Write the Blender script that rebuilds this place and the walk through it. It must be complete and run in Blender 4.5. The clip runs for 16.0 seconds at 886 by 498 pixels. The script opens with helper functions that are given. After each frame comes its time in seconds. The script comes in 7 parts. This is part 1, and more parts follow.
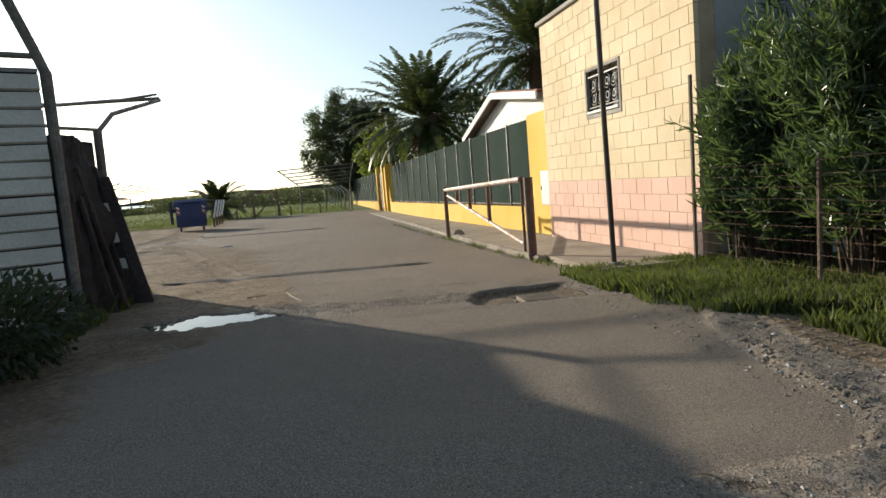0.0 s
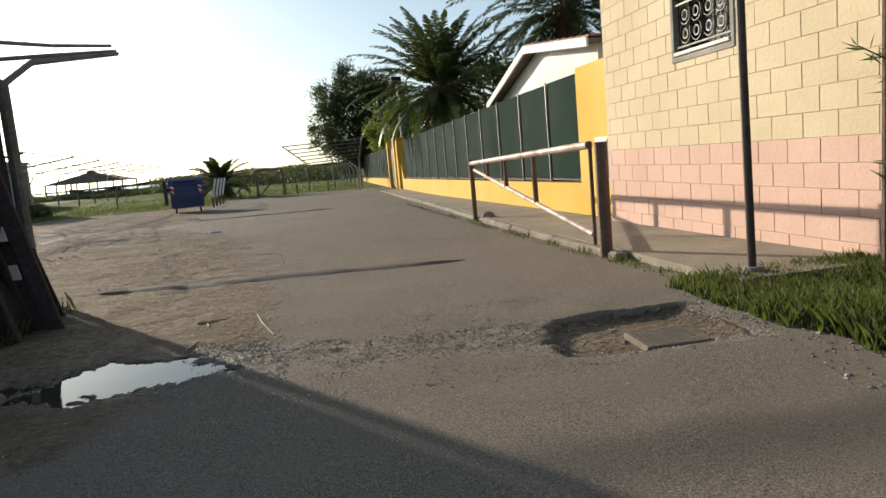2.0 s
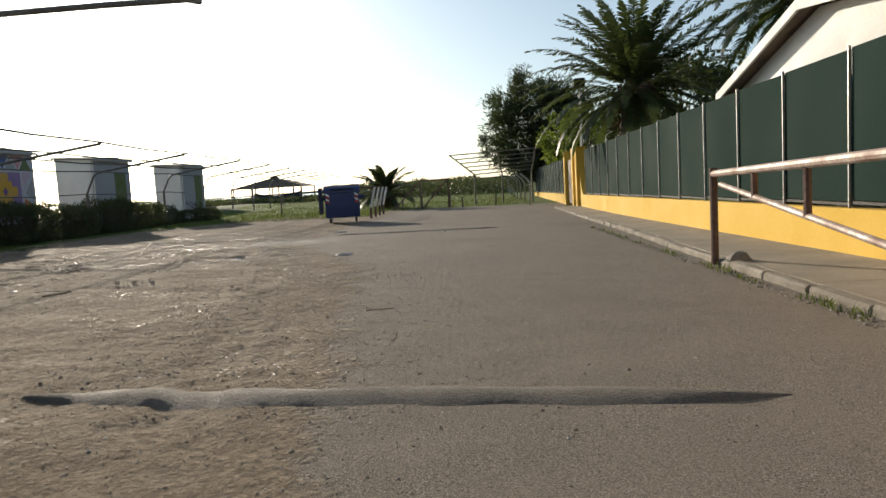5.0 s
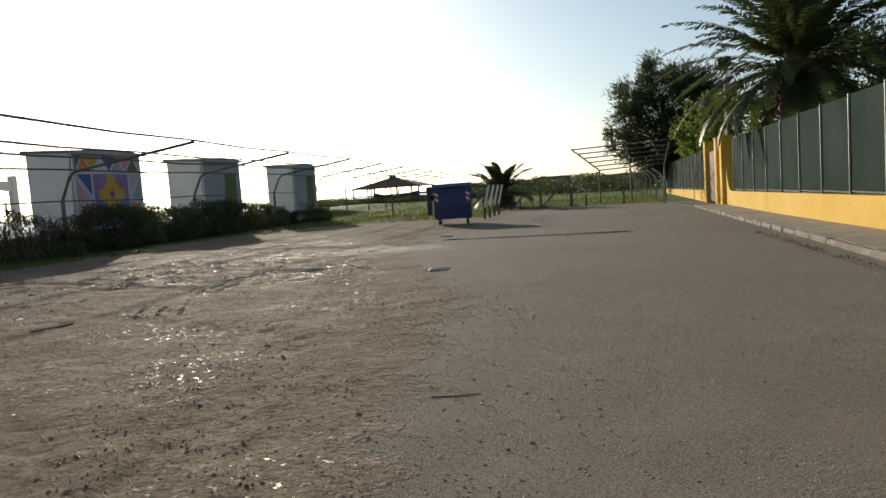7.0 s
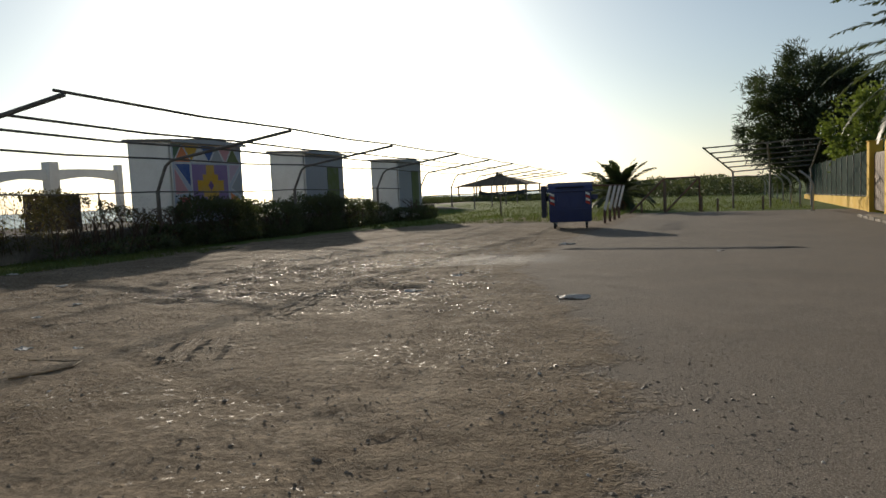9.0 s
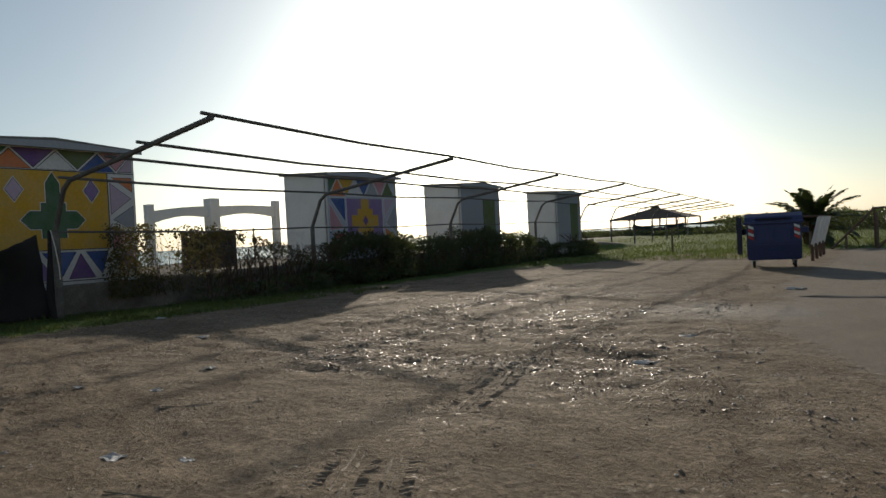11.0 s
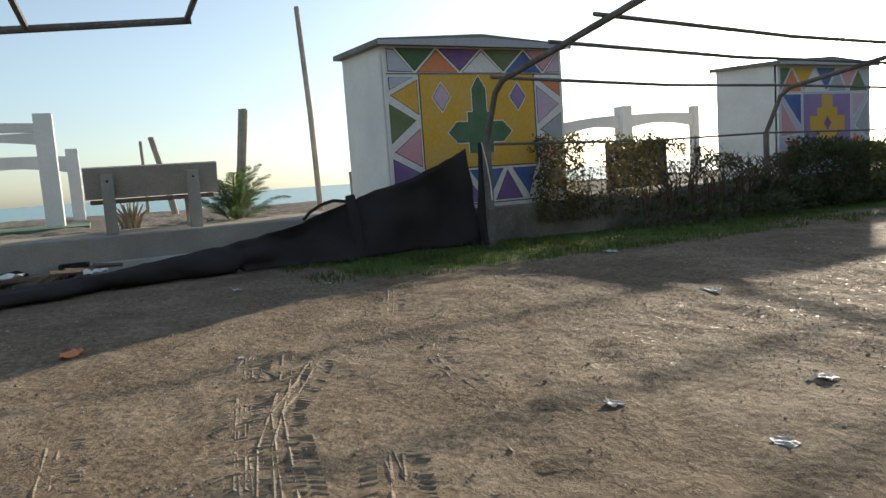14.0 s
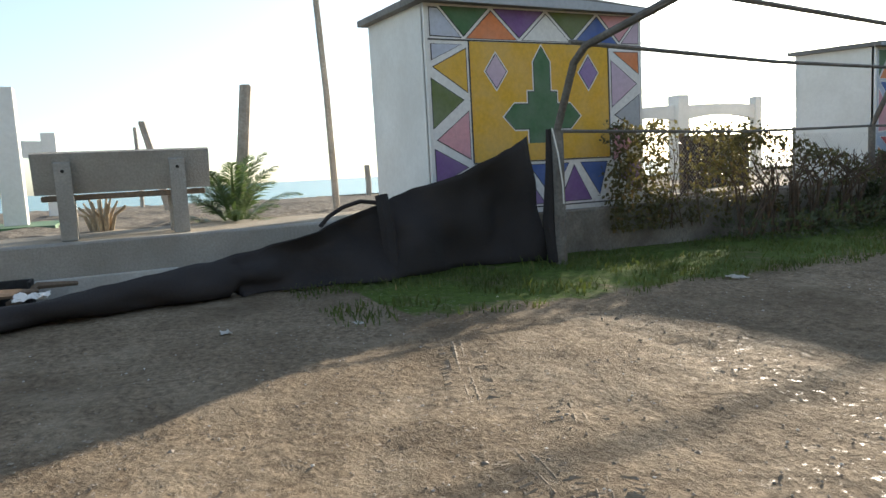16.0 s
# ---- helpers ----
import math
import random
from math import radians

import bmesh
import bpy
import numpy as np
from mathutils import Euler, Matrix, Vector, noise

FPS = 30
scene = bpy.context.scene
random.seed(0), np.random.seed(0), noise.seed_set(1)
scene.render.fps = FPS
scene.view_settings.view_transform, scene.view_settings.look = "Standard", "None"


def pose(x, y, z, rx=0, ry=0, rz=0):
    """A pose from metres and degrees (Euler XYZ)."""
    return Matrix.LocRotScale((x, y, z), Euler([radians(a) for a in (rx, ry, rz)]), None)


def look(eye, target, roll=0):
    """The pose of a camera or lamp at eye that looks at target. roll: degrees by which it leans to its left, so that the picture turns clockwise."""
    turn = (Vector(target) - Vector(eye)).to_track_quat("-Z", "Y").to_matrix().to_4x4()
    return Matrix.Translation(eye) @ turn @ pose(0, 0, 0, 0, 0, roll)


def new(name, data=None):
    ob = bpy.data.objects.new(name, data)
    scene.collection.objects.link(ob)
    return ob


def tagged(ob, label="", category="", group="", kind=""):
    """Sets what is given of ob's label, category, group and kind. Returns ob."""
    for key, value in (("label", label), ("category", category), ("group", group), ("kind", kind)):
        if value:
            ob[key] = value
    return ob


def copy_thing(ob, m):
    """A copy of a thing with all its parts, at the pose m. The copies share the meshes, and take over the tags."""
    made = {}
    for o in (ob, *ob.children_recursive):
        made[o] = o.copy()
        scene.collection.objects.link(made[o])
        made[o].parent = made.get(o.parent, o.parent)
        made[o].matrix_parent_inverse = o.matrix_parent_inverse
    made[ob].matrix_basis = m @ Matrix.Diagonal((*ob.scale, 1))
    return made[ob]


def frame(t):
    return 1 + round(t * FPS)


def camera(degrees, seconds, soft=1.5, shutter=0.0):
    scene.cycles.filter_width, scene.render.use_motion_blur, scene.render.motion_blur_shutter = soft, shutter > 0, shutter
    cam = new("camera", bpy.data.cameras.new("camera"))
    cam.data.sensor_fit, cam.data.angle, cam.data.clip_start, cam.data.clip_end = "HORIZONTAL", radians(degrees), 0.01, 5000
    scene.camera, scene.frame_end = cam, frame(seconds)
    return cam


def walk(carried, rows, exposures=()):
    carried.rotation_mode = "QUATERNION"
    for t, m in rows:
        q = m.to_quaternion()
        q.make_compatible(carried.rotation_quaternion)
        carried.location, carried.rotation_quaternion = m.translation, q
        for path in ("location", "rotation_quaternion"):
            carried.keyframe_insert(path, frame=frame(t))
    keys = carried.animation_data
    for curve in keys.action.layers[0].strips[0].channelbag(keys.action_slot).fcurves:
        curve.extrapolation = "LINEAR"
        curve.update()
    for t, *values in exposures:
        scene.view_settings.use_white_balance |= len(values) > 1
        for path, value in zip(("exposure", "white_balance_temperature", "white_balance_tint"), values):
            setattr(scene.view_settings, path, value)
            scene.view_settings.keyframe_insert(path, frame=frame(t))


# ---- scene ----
cam = camera(65.2, 16.0)
METRES, EYE, TILT, LEAN, TURN = 20.12, 1.05, 0.53, 0.43, -11.0
ROWS = [
    (0.0, 0.0, 0.0, 0.0, -0.45, -6.23, 4.08),
    (0.5, -0.0024, 0.0322, -0.0006, -0.4, -6.6, 5.09),
    (1.0, -0.0038, 0.0677, -0.0023, -2.04, -7.23, 5.05),
    (1.5, -0.0094, 0.1001, -0.0021, 1.51, -6.01, 5.16),
    (2.0, -0.0129, 0.1344, -0.0049, 0.44, -8.09, 4.63),
    (2.5, -0.0156, 0.1674, -0.0061, -0.43, -7.92, 4.36),
    (3.0, -0.0228, 0.2015, -0.0066, 1.84, -8.26, 3.53),
    (3.5, -0.0262, 0.2339, -0.0067, 7.6, -6.82, 3.4),
    (6.0, -0.0574, 0.4143, -0.015, 14.92, -5.92, 3.03),
    (6.5, -0.0658, 0.4437, -0.0154, 16.09, -6.49, 3.5),
    (7.0, -0.0793, 0.4752, -0.0155, 24.32, -5.49, 3.83),
    (7.5, -0.0911, 0.5026, -0.0156, 26.61, -5.18, 4.25),
    (8.0, -0.1076, 0.5279, -0.0146, 34.7, -5.23, 3.44),
    (8.5, -0.1246, 0.5502, -0.0149, 32.86, -5.32, 2.52),
    (11.0, -0.2373, 0.6403, -0.0153, 44.74, -1.74, 3.0),
    (11.5, -0.2613, 0.6443, -0.0165, 56.35, -1.03, 2.9),
    (12.0, -0.2894, 0.6456, -0.0169, 63.46, -3.72, 3.0),
    (12.5, -0.3179, 0.6467, -0.0166, 74.34, -4.09, 3.82),
    (13.0, -0.3463, 0.6508, -0.0161, 74.96, -4.88, 4.23),
    (13.5, -0.374, 0.655, -0.0165, 77.26, -4.34, 4.38),
    (14.0, -0.4023, 0.659, -0.0174, 74.44, -6.51, 4.45),
    (14.5, -0.4292, 0.6624, -0.0155, 77.76, -7.32, 4.49),
    (15.0, -0.4581, 0.6622, -0.0168, 77.92, -7.89, 3.11),
    (15.5, -0.4872, 0.6636, -0.017, 76.63, -7.61, 2.59),
    (16.0, -0.5176, 0.6624, -0.0167, 75.05, -6.85, 3.55),
]
EXPOSURES = [(0.0, 0.38), (2.0, 0.28), (3.5, 0.22), (6.5, 0.0), (7.5, -0.15), (8.5, -0.32), (11.0, -0.48), (12.0, -0.25), (13.0, 0.3), (14.0, 0.6), (15.0, 0.97), (16.0, 1.2)]
walk(cam, [(t, pose(0, 0, EYE, TILT, LEAN, TURN) @ pose(METRES * x, METRES * y, METRES * z, 90 + pitch, roll, yaw)) for t, x, y, z, yaw, pitch, roll in ROWS], EXPOSURES)

# ---- world, sun, exposure ----
SUN_YAW, SUN_EL = 32.2, 15.2
world = bpy.data.worlds.new("world")
scene.world = world
world.use_nodes = True
wn = world.node_tree.nodes
sky = wn.new("ShaderNodeTexSky")
sky.sky_type = "NISHITA"
sky.sun_disc = False
sky.sun_elevation = radians(SUN_EL)
sky.sun_rotation = radians(-SUN_YAW)
sky.air_density, sky.dust_density, sky.ozone_density = 1.0, 1.0, 2.0
wn["Background"].inputs[1].default_value = 0.118
# haze: the sea air takes colour out of the sky
haze = wn.new("ShaderNodeHueSaturation")
haze.inputs["Saturation"].default_value = 0.66
cool = wn.new("ShaderNodeMix")
cool.data_type, cool.blend_type = "RGBA", "MULTIPLY"
cool.inputs[0].default_value = 1.0
cool.inputs[7].default_value = (0.92, 1.0, 1.03, 1)
world.node_tree.links.new(sky.outputs[0], haze.inputs["Color"])
world.node_tree.links.new(haze.outputs[0], cool.inputs[6])
world.node_tree.links.new(cool.outputs[2], wn["Background"].inputs[0])
sun_data = bpy.data.lights.new("sun", "SUN")
sun_data.energy, sun_data.angle, sun_data.color = 5.0, radians(0.75), (1.0, 0.87, 0.70)
sun = new("sun", sun_data)
to_sun = Vector((-math.sin(radians(SUN_YAW)) * math.cos(radians(SUN_EL)), math.cos(radians(SUN_YAW)) * math.cos(radians(SUN_EL)), math.sin(radians(SUN_EL))))
sun.matrix_world = look(to_sun * 60, (0, 0, 0))

# ---- materials ----
def nodes_of(name):
    m = bpy.data.materials.new(name)
    m.use_nodes = True
    nt = m.node_tree
    return m, nt, nt.nodes["Principled BSDF"]


def noise_at(nt, scale, detail=4.0, rough=0.6, coord=None):
    n = nt.nodes.new("ShaderNodeTexNoise")
    n.inputs["Scale"].default_value, n.inputs["Detail"].default_value, n.inputs["Roughness"].default_value = scale, detail, rough
    if coord is None:
        coord = nt.nodes.new("ShaderNodeNewGeometry").outputs["Position"]
    nt.links.new(coord, n.inputs["Vector"])
    return n.outputs["Fac"]


def ramp(nt, fac, a, b, interp="LINEAR"):
    r = nt.nodes.new("ShaderNodeMapRange")
    r.inputs["From Min"].default_value, r.inputs["From Max"].default_value = a, b
    nt.links.new(fac, r.inputs["Value"])
    return r.outputs["Result"]


def mix(nt, fac, a, b, mode="MIX"):
    m = nt.nodes.new("ShaderNodeMix")
    m.data_type, m.blend_type = "RGBA", mode
    for sock, v in ((m.inputs[0], fac), (m.inputs[6], a), (m.inputs[7], b)):
        if isinstance(v, (int, float)):
            sock.default_value = v
        elif isinstance(v, (tuple, list)):
            sock.default_value = (*v, 1)
        else:
            nt.links.new(v, sock)
    return m.outputs[2]


def math_node(nt, op, a, b=0.0):
    m = nt.nodes.new("ShaderNodeMath")
    m.operation = op
    for sock, v in ((m.inputs[0], a), (m.inputs[1], b)):
        if isinstance(v, (int, float)):
            sock.default_value = v
        else:
            nt.links.new(v, sock)
    return m.outputs[0]


def bump(nt, bsdf, height, strength, distance):
    b = nt.nodes.new("ShaderNodeBump")
    b.inputs["Strength"].default_value, b.inputs["Distance"].default_value = strength, distance
    nt.links.new(height, b.inputs["Height"])
    nt.links.new(b.outputs[0], bsdf.inputs["Normal"])


def surface(name, light, dark, stain=None, fine=40.0, coarse=1.6, rough=0.8, metal=0.0, relief=0.004, vary=0.0, amount=0.6, spec=0.4):
    """Two scales of colour, a stain, a bump, and a little change from piece to piece."""
    m, nt, p = nodes_of(name)
    a = ramp(nt, noise_at(nt, fine, 5), 0.35, 0.65)
    b = ramp(nt, noise_at(nt, coarse, 4), 0.35, 0.68)
    col = mix(nt, a, dark, light)
    stain = stain or tuple(c * 0.6 for c in dark)
    col = mix(nt, math_node(nt, "MULTIPLY", b, amount), col, stain)
    if vary:
        info = nt.nodes.new("ShaderNodeObjectInfo")
        v = ramp(nt, info.outputs["Random"], 0, 1)
        col = mix(nt, math_node(nt, "MULTIPLY", v, vary), col, tuple(c * 0.55 for c in light))
    nt.links.new(col, p.inputs["Base Color"])
    p.inputs["Metallic"].default_value = metal
    p.inputs["Specular IOR Level"].default_value = spec
    r = nt.nodes.new("ShaderNodeMapRange")
    r.inputs["To Min"].default_value, r.inputs["To Max"].default_value = max(0.05, rough - 0.12), min(1, rough + 0.1)
    nt.links.new(b, r.inputs["Value"])
    nt.links.new(r.outputs["Result"], p.inputs["Roughness"])
    if relief:
        bump(nt, p, a, 0.6, relief)
    return m


def leaf_material(name, young, old, through_colour, dry=None, gloss=0.5):
    m, nt, p = nodes_of(name)
    geo = nt.nodes.new("ShaderNodeNewGeometry")
    col = mix(nt, geo.outputs["Random Per Island"], old, young)
    if dry:
        col = mix(nt, math_node(nt, "GREATER_THAN", geo.outputs["Random Per Island"], 0.9), col, dry)
    col = mix(nt, ramp(nt, noise_at(nt, 1.3, 3), 0.4, 0.65), col, tuple(c * 0.7 for c in old))
    nt.links.new(col, p.inputs["Base Color"])
    p.inputs["Roughness"].default_value = gloss
    tr = nt.nodes.new("ShaderNodeBsdfTranslucent")
    tr.inputs[0].default_value = (*through_colour, 1)
    ms = nt.nodes.new("ShaderNodeMixShader")
    ms.inputs[0].default_value = 0.3
    nt.links.new(p.outputs[0], ms.inputs[1])
    nt.links.new(tr.outputs[0], ms.inputs[2])
    nt.links.new(ms.outputs[0], nt.nodes["Material Output"].inputs[0])
    return m


def ground_material():
    m, nt, p = nodes_of("yard_ground")
    def attr(n):
        a = nt.nodes.new("ShaderNodeAttribute")
        a.attribute_name = n
        return a.outputs["Fac"]
    grit = noise_at(nt, 90, 4, 0.75)
    pebble = noise_at(nt, 22, 5, 0.7)
    patch = noise_at(nt, 0.9, 5, 0.65)
    broad = noise_at(nt, 0.22, 3, 0.6)
    edge = math_node(nt, "MULTIPLY", math_node(nt, "SUBTRACT", noise_at(nt, 1.7, 6, 0.7), 0.5), 1.5)
    # asphalt: worn grey-brown with dusty and dark patches
    asph = mix(nt, ramp(nt, grit, 0.38, 0.62), (0.109, 0.092, 0.073), (0.277, 0.236, 0.192))
    asph = mix(nt, ramp(nt, noise_at(nt, 190, 2, 0.5), 0.56, 0.64), asph, (0.42, 0.375, 0.31))
    asph = mix(nt, ramp(nt, noise_at(nt, 120, 2, 0.5), 0.6, 0.68), asph, (0.065, 0.056, 0.046))
    asph = mix(nt, math_node(nt, "MULTIPLY", ramp(nt, patch, 0.45, 0.75), 0.55), asph, (0.262, 0.22, 0.172))
    asph = mix(nt, math_node(nt, "MULTIPLY", ramp(nt, broad, 0.5, 0.7), 0.4), asph, (0.142, 0.12, 0.098))
    # broken crust: cracks and pale crumbled edges
    vor = nt.nodes.new("ShaderNodeTexVoronoi")
    vor.feature = "DISTANCE_TO_EDGE"
    vor.inputs["Scale"].default_value = 2.1
    wob = mix(nt, 0.2, nt.nodes.new("ShaderNodeNewGeometry").outputs["Position"], nt.nodes.new("ShaderNodeTexNoise").outputs["Color"])
    nt.links.new(wob, vor.inputs["Vector"])
    crack = math_node(nt, "MULTIPLY", math_node(nt, "MULTIPLY", ramp(nt, vor.outputs["Distance"], 0.012, 0.0), ramp(nt, noise_at(nt, 2.3, 4, 0.7), 0.5, 0.6)), attr("crack"))
    crumb = math_node(nt, "MULTIPLY", ramp(nt, noise_at(nt, 7, 5, 0.7), 0.45, 0.62), attr("crack"))
    asph = mix(nt, math_node(nt, "MULTIPLY", crumb, 0.6), asph, (0.34, 0.3, 0.245))
    asph = mix(nt, crack, asph, (0.05, 0.043, 0.035))
    # dirt: compacted sandy soil with damp patches
    dirt = mix(nt, ramp(nt, pebble, 0.38, 0.62), (0.13, 0.099, 0.067), (0.3, 0.237, 0.165))
    dirt = mix(nt, math_node(nt, "MULTIPLY", ramp(nt, noise_at(nt, 55, 3, 0.6), 0.56, 0.66), 0.7), dirt, (0.085, 0.066, 0.046))
    dirt = mix(nt, math_node(nt, "MULTIPLY", ramp(nt, patch, 0.42, 0.66), 0.65), dirt, (0.145, 0.11, 0.074))
    dirt = mix(nt, math_node(nt, "MULTIPLY", ramp(nt, noise_at(nt, 2.6, 4, 0.6), 0.5, 0.72), 0.5), dirt, (0.33, 0.275, 0.2))
    dirt = mix(nt, math_node(nt, "MULTIPLY", ramp(nt, grit, 0.62, 0.78), 0.6), dirt, (0.42, 0.37, 0.3))
    turf = mix(nt, ramp(nt, noise_at(nt, 14, 5, 0.7), 0.3, 0.7), (0.045, 0.075, 0.016), (0.12, 0.175, 0.04))
    turf = mix(nt, math_node(nt, "MULTIPLY", ramp(nt, patch, 0.52, 0.75), 0.4), turf, (0.17, 0.15, 0.075))
    sand = mix(nt, ramp(nt, noise_at(nt, 9, 6, 0.8), 0.38, 0.62), (0.095, 0.083, 0.068), (0.28, 0.248, 0.205))
    f_d = ramp(nt, math_node(nt, "ADD", attr("dirt"), edge), 0.38, 0.62)
    f_g = ramp(nt, math_node(nt, "ADD", attr("grass"), edge), 0.4, 0.65)
    f_s = ramp(nt, attr("sand"), 0.3, 0.7)
    col = mix(nt, f_d, asph, dirt)
    col = mix(nt, f_g, col, turf)
    col = mix(nt, f_s, col, sand)
    # darkens wet ground, and paints shade into the pothole floor
    dark = ramp(nt, math_node(nt, "ADD", attr("damp_shade"), math_node(nt, "MULTIPLY", edge, 0.4)), 0.3, 0.9)
    col = mix(nt, math_node(nt, "MULTIPLY", dark, 0.65), col, (0.06, 0.052, 0.042))
    nt.links.new(col, p.inputs["Base Color"])
    r = nt.nodes.new("ShaderNodeMapRange")
    r.inputs["To Min"].default_value, r.inputs["To Max"].default_value = 0.92, 0.5
    nt.links.new(dark, r.inputs["Value"])
    wet = math_node(nt, "MULTIPLY", math_node(nt, "MULTIPLY", ramp(nt, noise_at(nt, 24, 3, 0.6), 0.61, 0.67), ramp(nt, noise_at(nt, 0.6, 3, 0.6), 0.45, 0.6)), f_d)
    nt.links.new(math_node(nt, "SUBTRACT", r.outputs["Result"], math_node(nt, "MULTIPLY", wet, 0.5)), p.inputs["Roughness"])
    nt.links.new(math_node(nt, "ADD", math_node(nt, "MULTIPLY", math_node(nt, "ADD", dark, wet), 0.3), 0.1), p.inputs["Specular IOR Level"])
    h = math_node(nt, "ADD", math_node(nt, "MULTIPLY", grit, 0.22), math_node(nt, "MULTIPLY", math_node(nt, "MULTIPLY", pebble, math_node(nt, "ADD", math_node(nt, "MULTIPLY", ramp(nt, patch, 0.42, 0.66), 1.15), 0.16)), math_node(nt, "ADD", f_d, 0.12)))
    h = math_node(nt, "ADD", h, math_node(nt, "MULTIPLY", math_node(nt, "MULTIPLY", noise_at(nt, 7, 3, 0.55), 0.9), f_d))
    h = math_node(nt, "SUBTRACT", h, math_node(nt, "MULTIPLY", crack, 0.3))
    h = math_node(nt, "ADD", h, math_node(nt, "MULTIPLY", crumb, 0.25))
    bump(nt, p, h, 1.0, 0.03)
    return m


M_GROUND = ground_material()
M_BLOCK_CREAM = surface("cream_painted_block", (0.69, 0.58, 0.385), (0.655, 0.54, 0.35), (0.59, 0.48, 0.315), 30, 1.2, 0.85, relief=0.003, vary=0.12, amount=0.35)
M_BLOCK_PINK = surface("pink_painted_block", (0.71, 0.475, 0.385), (0.675, 0.44, 0.35), (0.6, 0.42, 0.33), 30, 1.2, 0.85, relief=0.003, vary=0.12, amount=0.35)
M_JOINT = surface("mortar_joint", (0.57, 0.455, 0.315), (0.48, 0.385, 0.265), fine=40, rough=0.95)
M_YELLOW = surface("yellow_render", (0.75, 0.475, 0.062), (0.7, 0.43, 0.05), (0.6, 0.4, 0.09), 25, 0.9, 0.85, relief=0.002, amount=0.35)
M_GREY_WALL = surface("grey_render", (0.42, 0.42, 0.42), (0.36, 0.36, 0.36), (0.3, 0.3, 0.29), 20, 0.8, 0.9)
M_WHITE = surface("white_paint", (0.80, 0.79, 0.76), (0.74, 0.73, 0.70), (0.55, 0.52, 0.46), 18, 1.1, 0.7, relief=0.002, amount=0.4)
M_WHITE_BOARD = surface("weathered_white_board", (0.62, 0.60, 0.56), (0.5, 0.48, 0.44), (0.3, 0.28, 0.24), 35, 1.4, 0.8, relief=0.003, vary=0.25)
M_CONCRETE = surface("grey_concrete", (0.42, 0.40, 0.36), (0.33, 0.31, 0.28), (0.2, 0.185, 0.16), 45, 1.1, 0.92, relief=0.006)
M_OLD_CONCRETE = surface("dark_old_concrete", (0.3, 0.27, 0.23), (0.2, 0.18, 0.15), (0.1, 0.085, 0.07), 30, 1.6, 0.95, relief=0.01, amount=0.8)
M_PAVE = surface("worn_pavement", (0.36, 0.31, 0.24), (0.28, 0.24, 0.185), (0.17, 0.15, 0.115), 40, 1.3, 0.92, relief=0.006)
M_KERB = surface("kerb_stone", (0.34, 0.3, 0.24), (0.24, 0.21, 0.165), (0.13, 0.11, 0.085), 30, 2.2, 0.9, relief=0.008, vary=0.3)
M_GREEN_MESH = surface("green_screen_panel", (0.02, 0.042, 0.034), (0.014, 0.032, 0.026), (0.026, 0.044, 0.036), 60, 0.7, 0.95, relief=0.0, vary=0.2, amount=0.3, spec=0.05)
M_STEEL = surface("grey_steel", (0.45, 0.46, 0.45), (0.36, 0.36, 0.35), (0.24, 0.2, 0.16), 30, 3, 0.45, 0.6, 0.001)
M_RUST_PIPE = surface("rusty_white_pipe", (0.62, 0.55, 0.49), (0.42, 0.3, 0.24), (0.19, 0.1, 0.065), 26, 3.5, 0.6, 0.1, 0.002, amount=0.75)
M_RUST = surface("rusty_brown_steel", (0.2, 0.115, 0.085), (0.13, 0.075, 0.058), (0.08, 0.05, 0.04), 30, 3, 0.7, 0.2, 0.003)
M_DARK_POLE = surface("dark_brown_pole", (0.1, 0.075, 0.06), (0.07, 0.05, 0.04), fine=30, coarse=2, rough=0.5, metal=0.2, relief=0.001)
M_PERGOLA = surface("weathered_pergola_pipe", (0.2, 0.185, 0.165), (0.12, 0.11, 0.1), (0.08, 0.065, 0.055), 25, 3, 0.7, 0.1, 0.002)
M_BLEACHED = surface("bleached_timber", (0.46, 0.41, 0.35), (0.33, 0.29, 0.24), (0.2, 0.17, 0.14), 30, 2, 0.85, relief=0.004)
M_TIMBER = surface("old_timber", (0.28, 0.21, 0.15), (0.17, 0.125, 0.09), (0.08, 0.06, 0.045), 30, 2, 0.85, relief=0.005, vary=0.4)
M_BLACK_NET = surface("black_shade_net", (0.04, 0.036, 0.036), (0.02, 0.018, 0.019), (0.062, 0.055, 0.053), 140, 2.5, 0.85, relief=0.004, amount=0.4, spec=0.2)
M_BIN_BLUE = surface("blue_bin_plastic", (0.045, 0.06, 0.17), (0.036, 0.05, 0.14), (0.06, 0.065, 0.1), 25, 2.5, 0.5, relief=0.001, amount=0.4)
M_DARK_BLUE = surface("dark_blue_plastic", (0.03, 0.035, 0.08), (0.024, 0.028, 0.06), (0.045, 0.045, 0.06), 25, 2.5, 0.6, relief=0.001)
M_RUBBER = surface("black_rubber", (0.03, 0.03, 0.03), (0.02, 0.02, 0.02), fine=30, rough=0.8)
M_RED = surface("red_reflector", (0.55, 0.06, 0.04), (0.5, 0.05, 0.04), fine=20, rough=0.4)
M_ROOF_TILE = surface("terracotta_tile", (0.36, 0.16, 0.1), (0.27, 0.12, 0.08), (0.16, 0.09, 0.07), 20, 2, 0.85, vary=0.4)
M_ROOF_FELT = surface("grey_roof_felt", (0.26, 0.25, 0.23), (0.19, 0.18, 0.17), (0.12, 0.11, 0.1), 30, 2, 0.9, relief=0.004)
M_BARK = surface("rough_bark", (0.16, 0.11, 0.075), (0.085, 0.058, 0.04), (0.05, 0.036, 0.026), 12, 2, 0.95, relief=0.02)
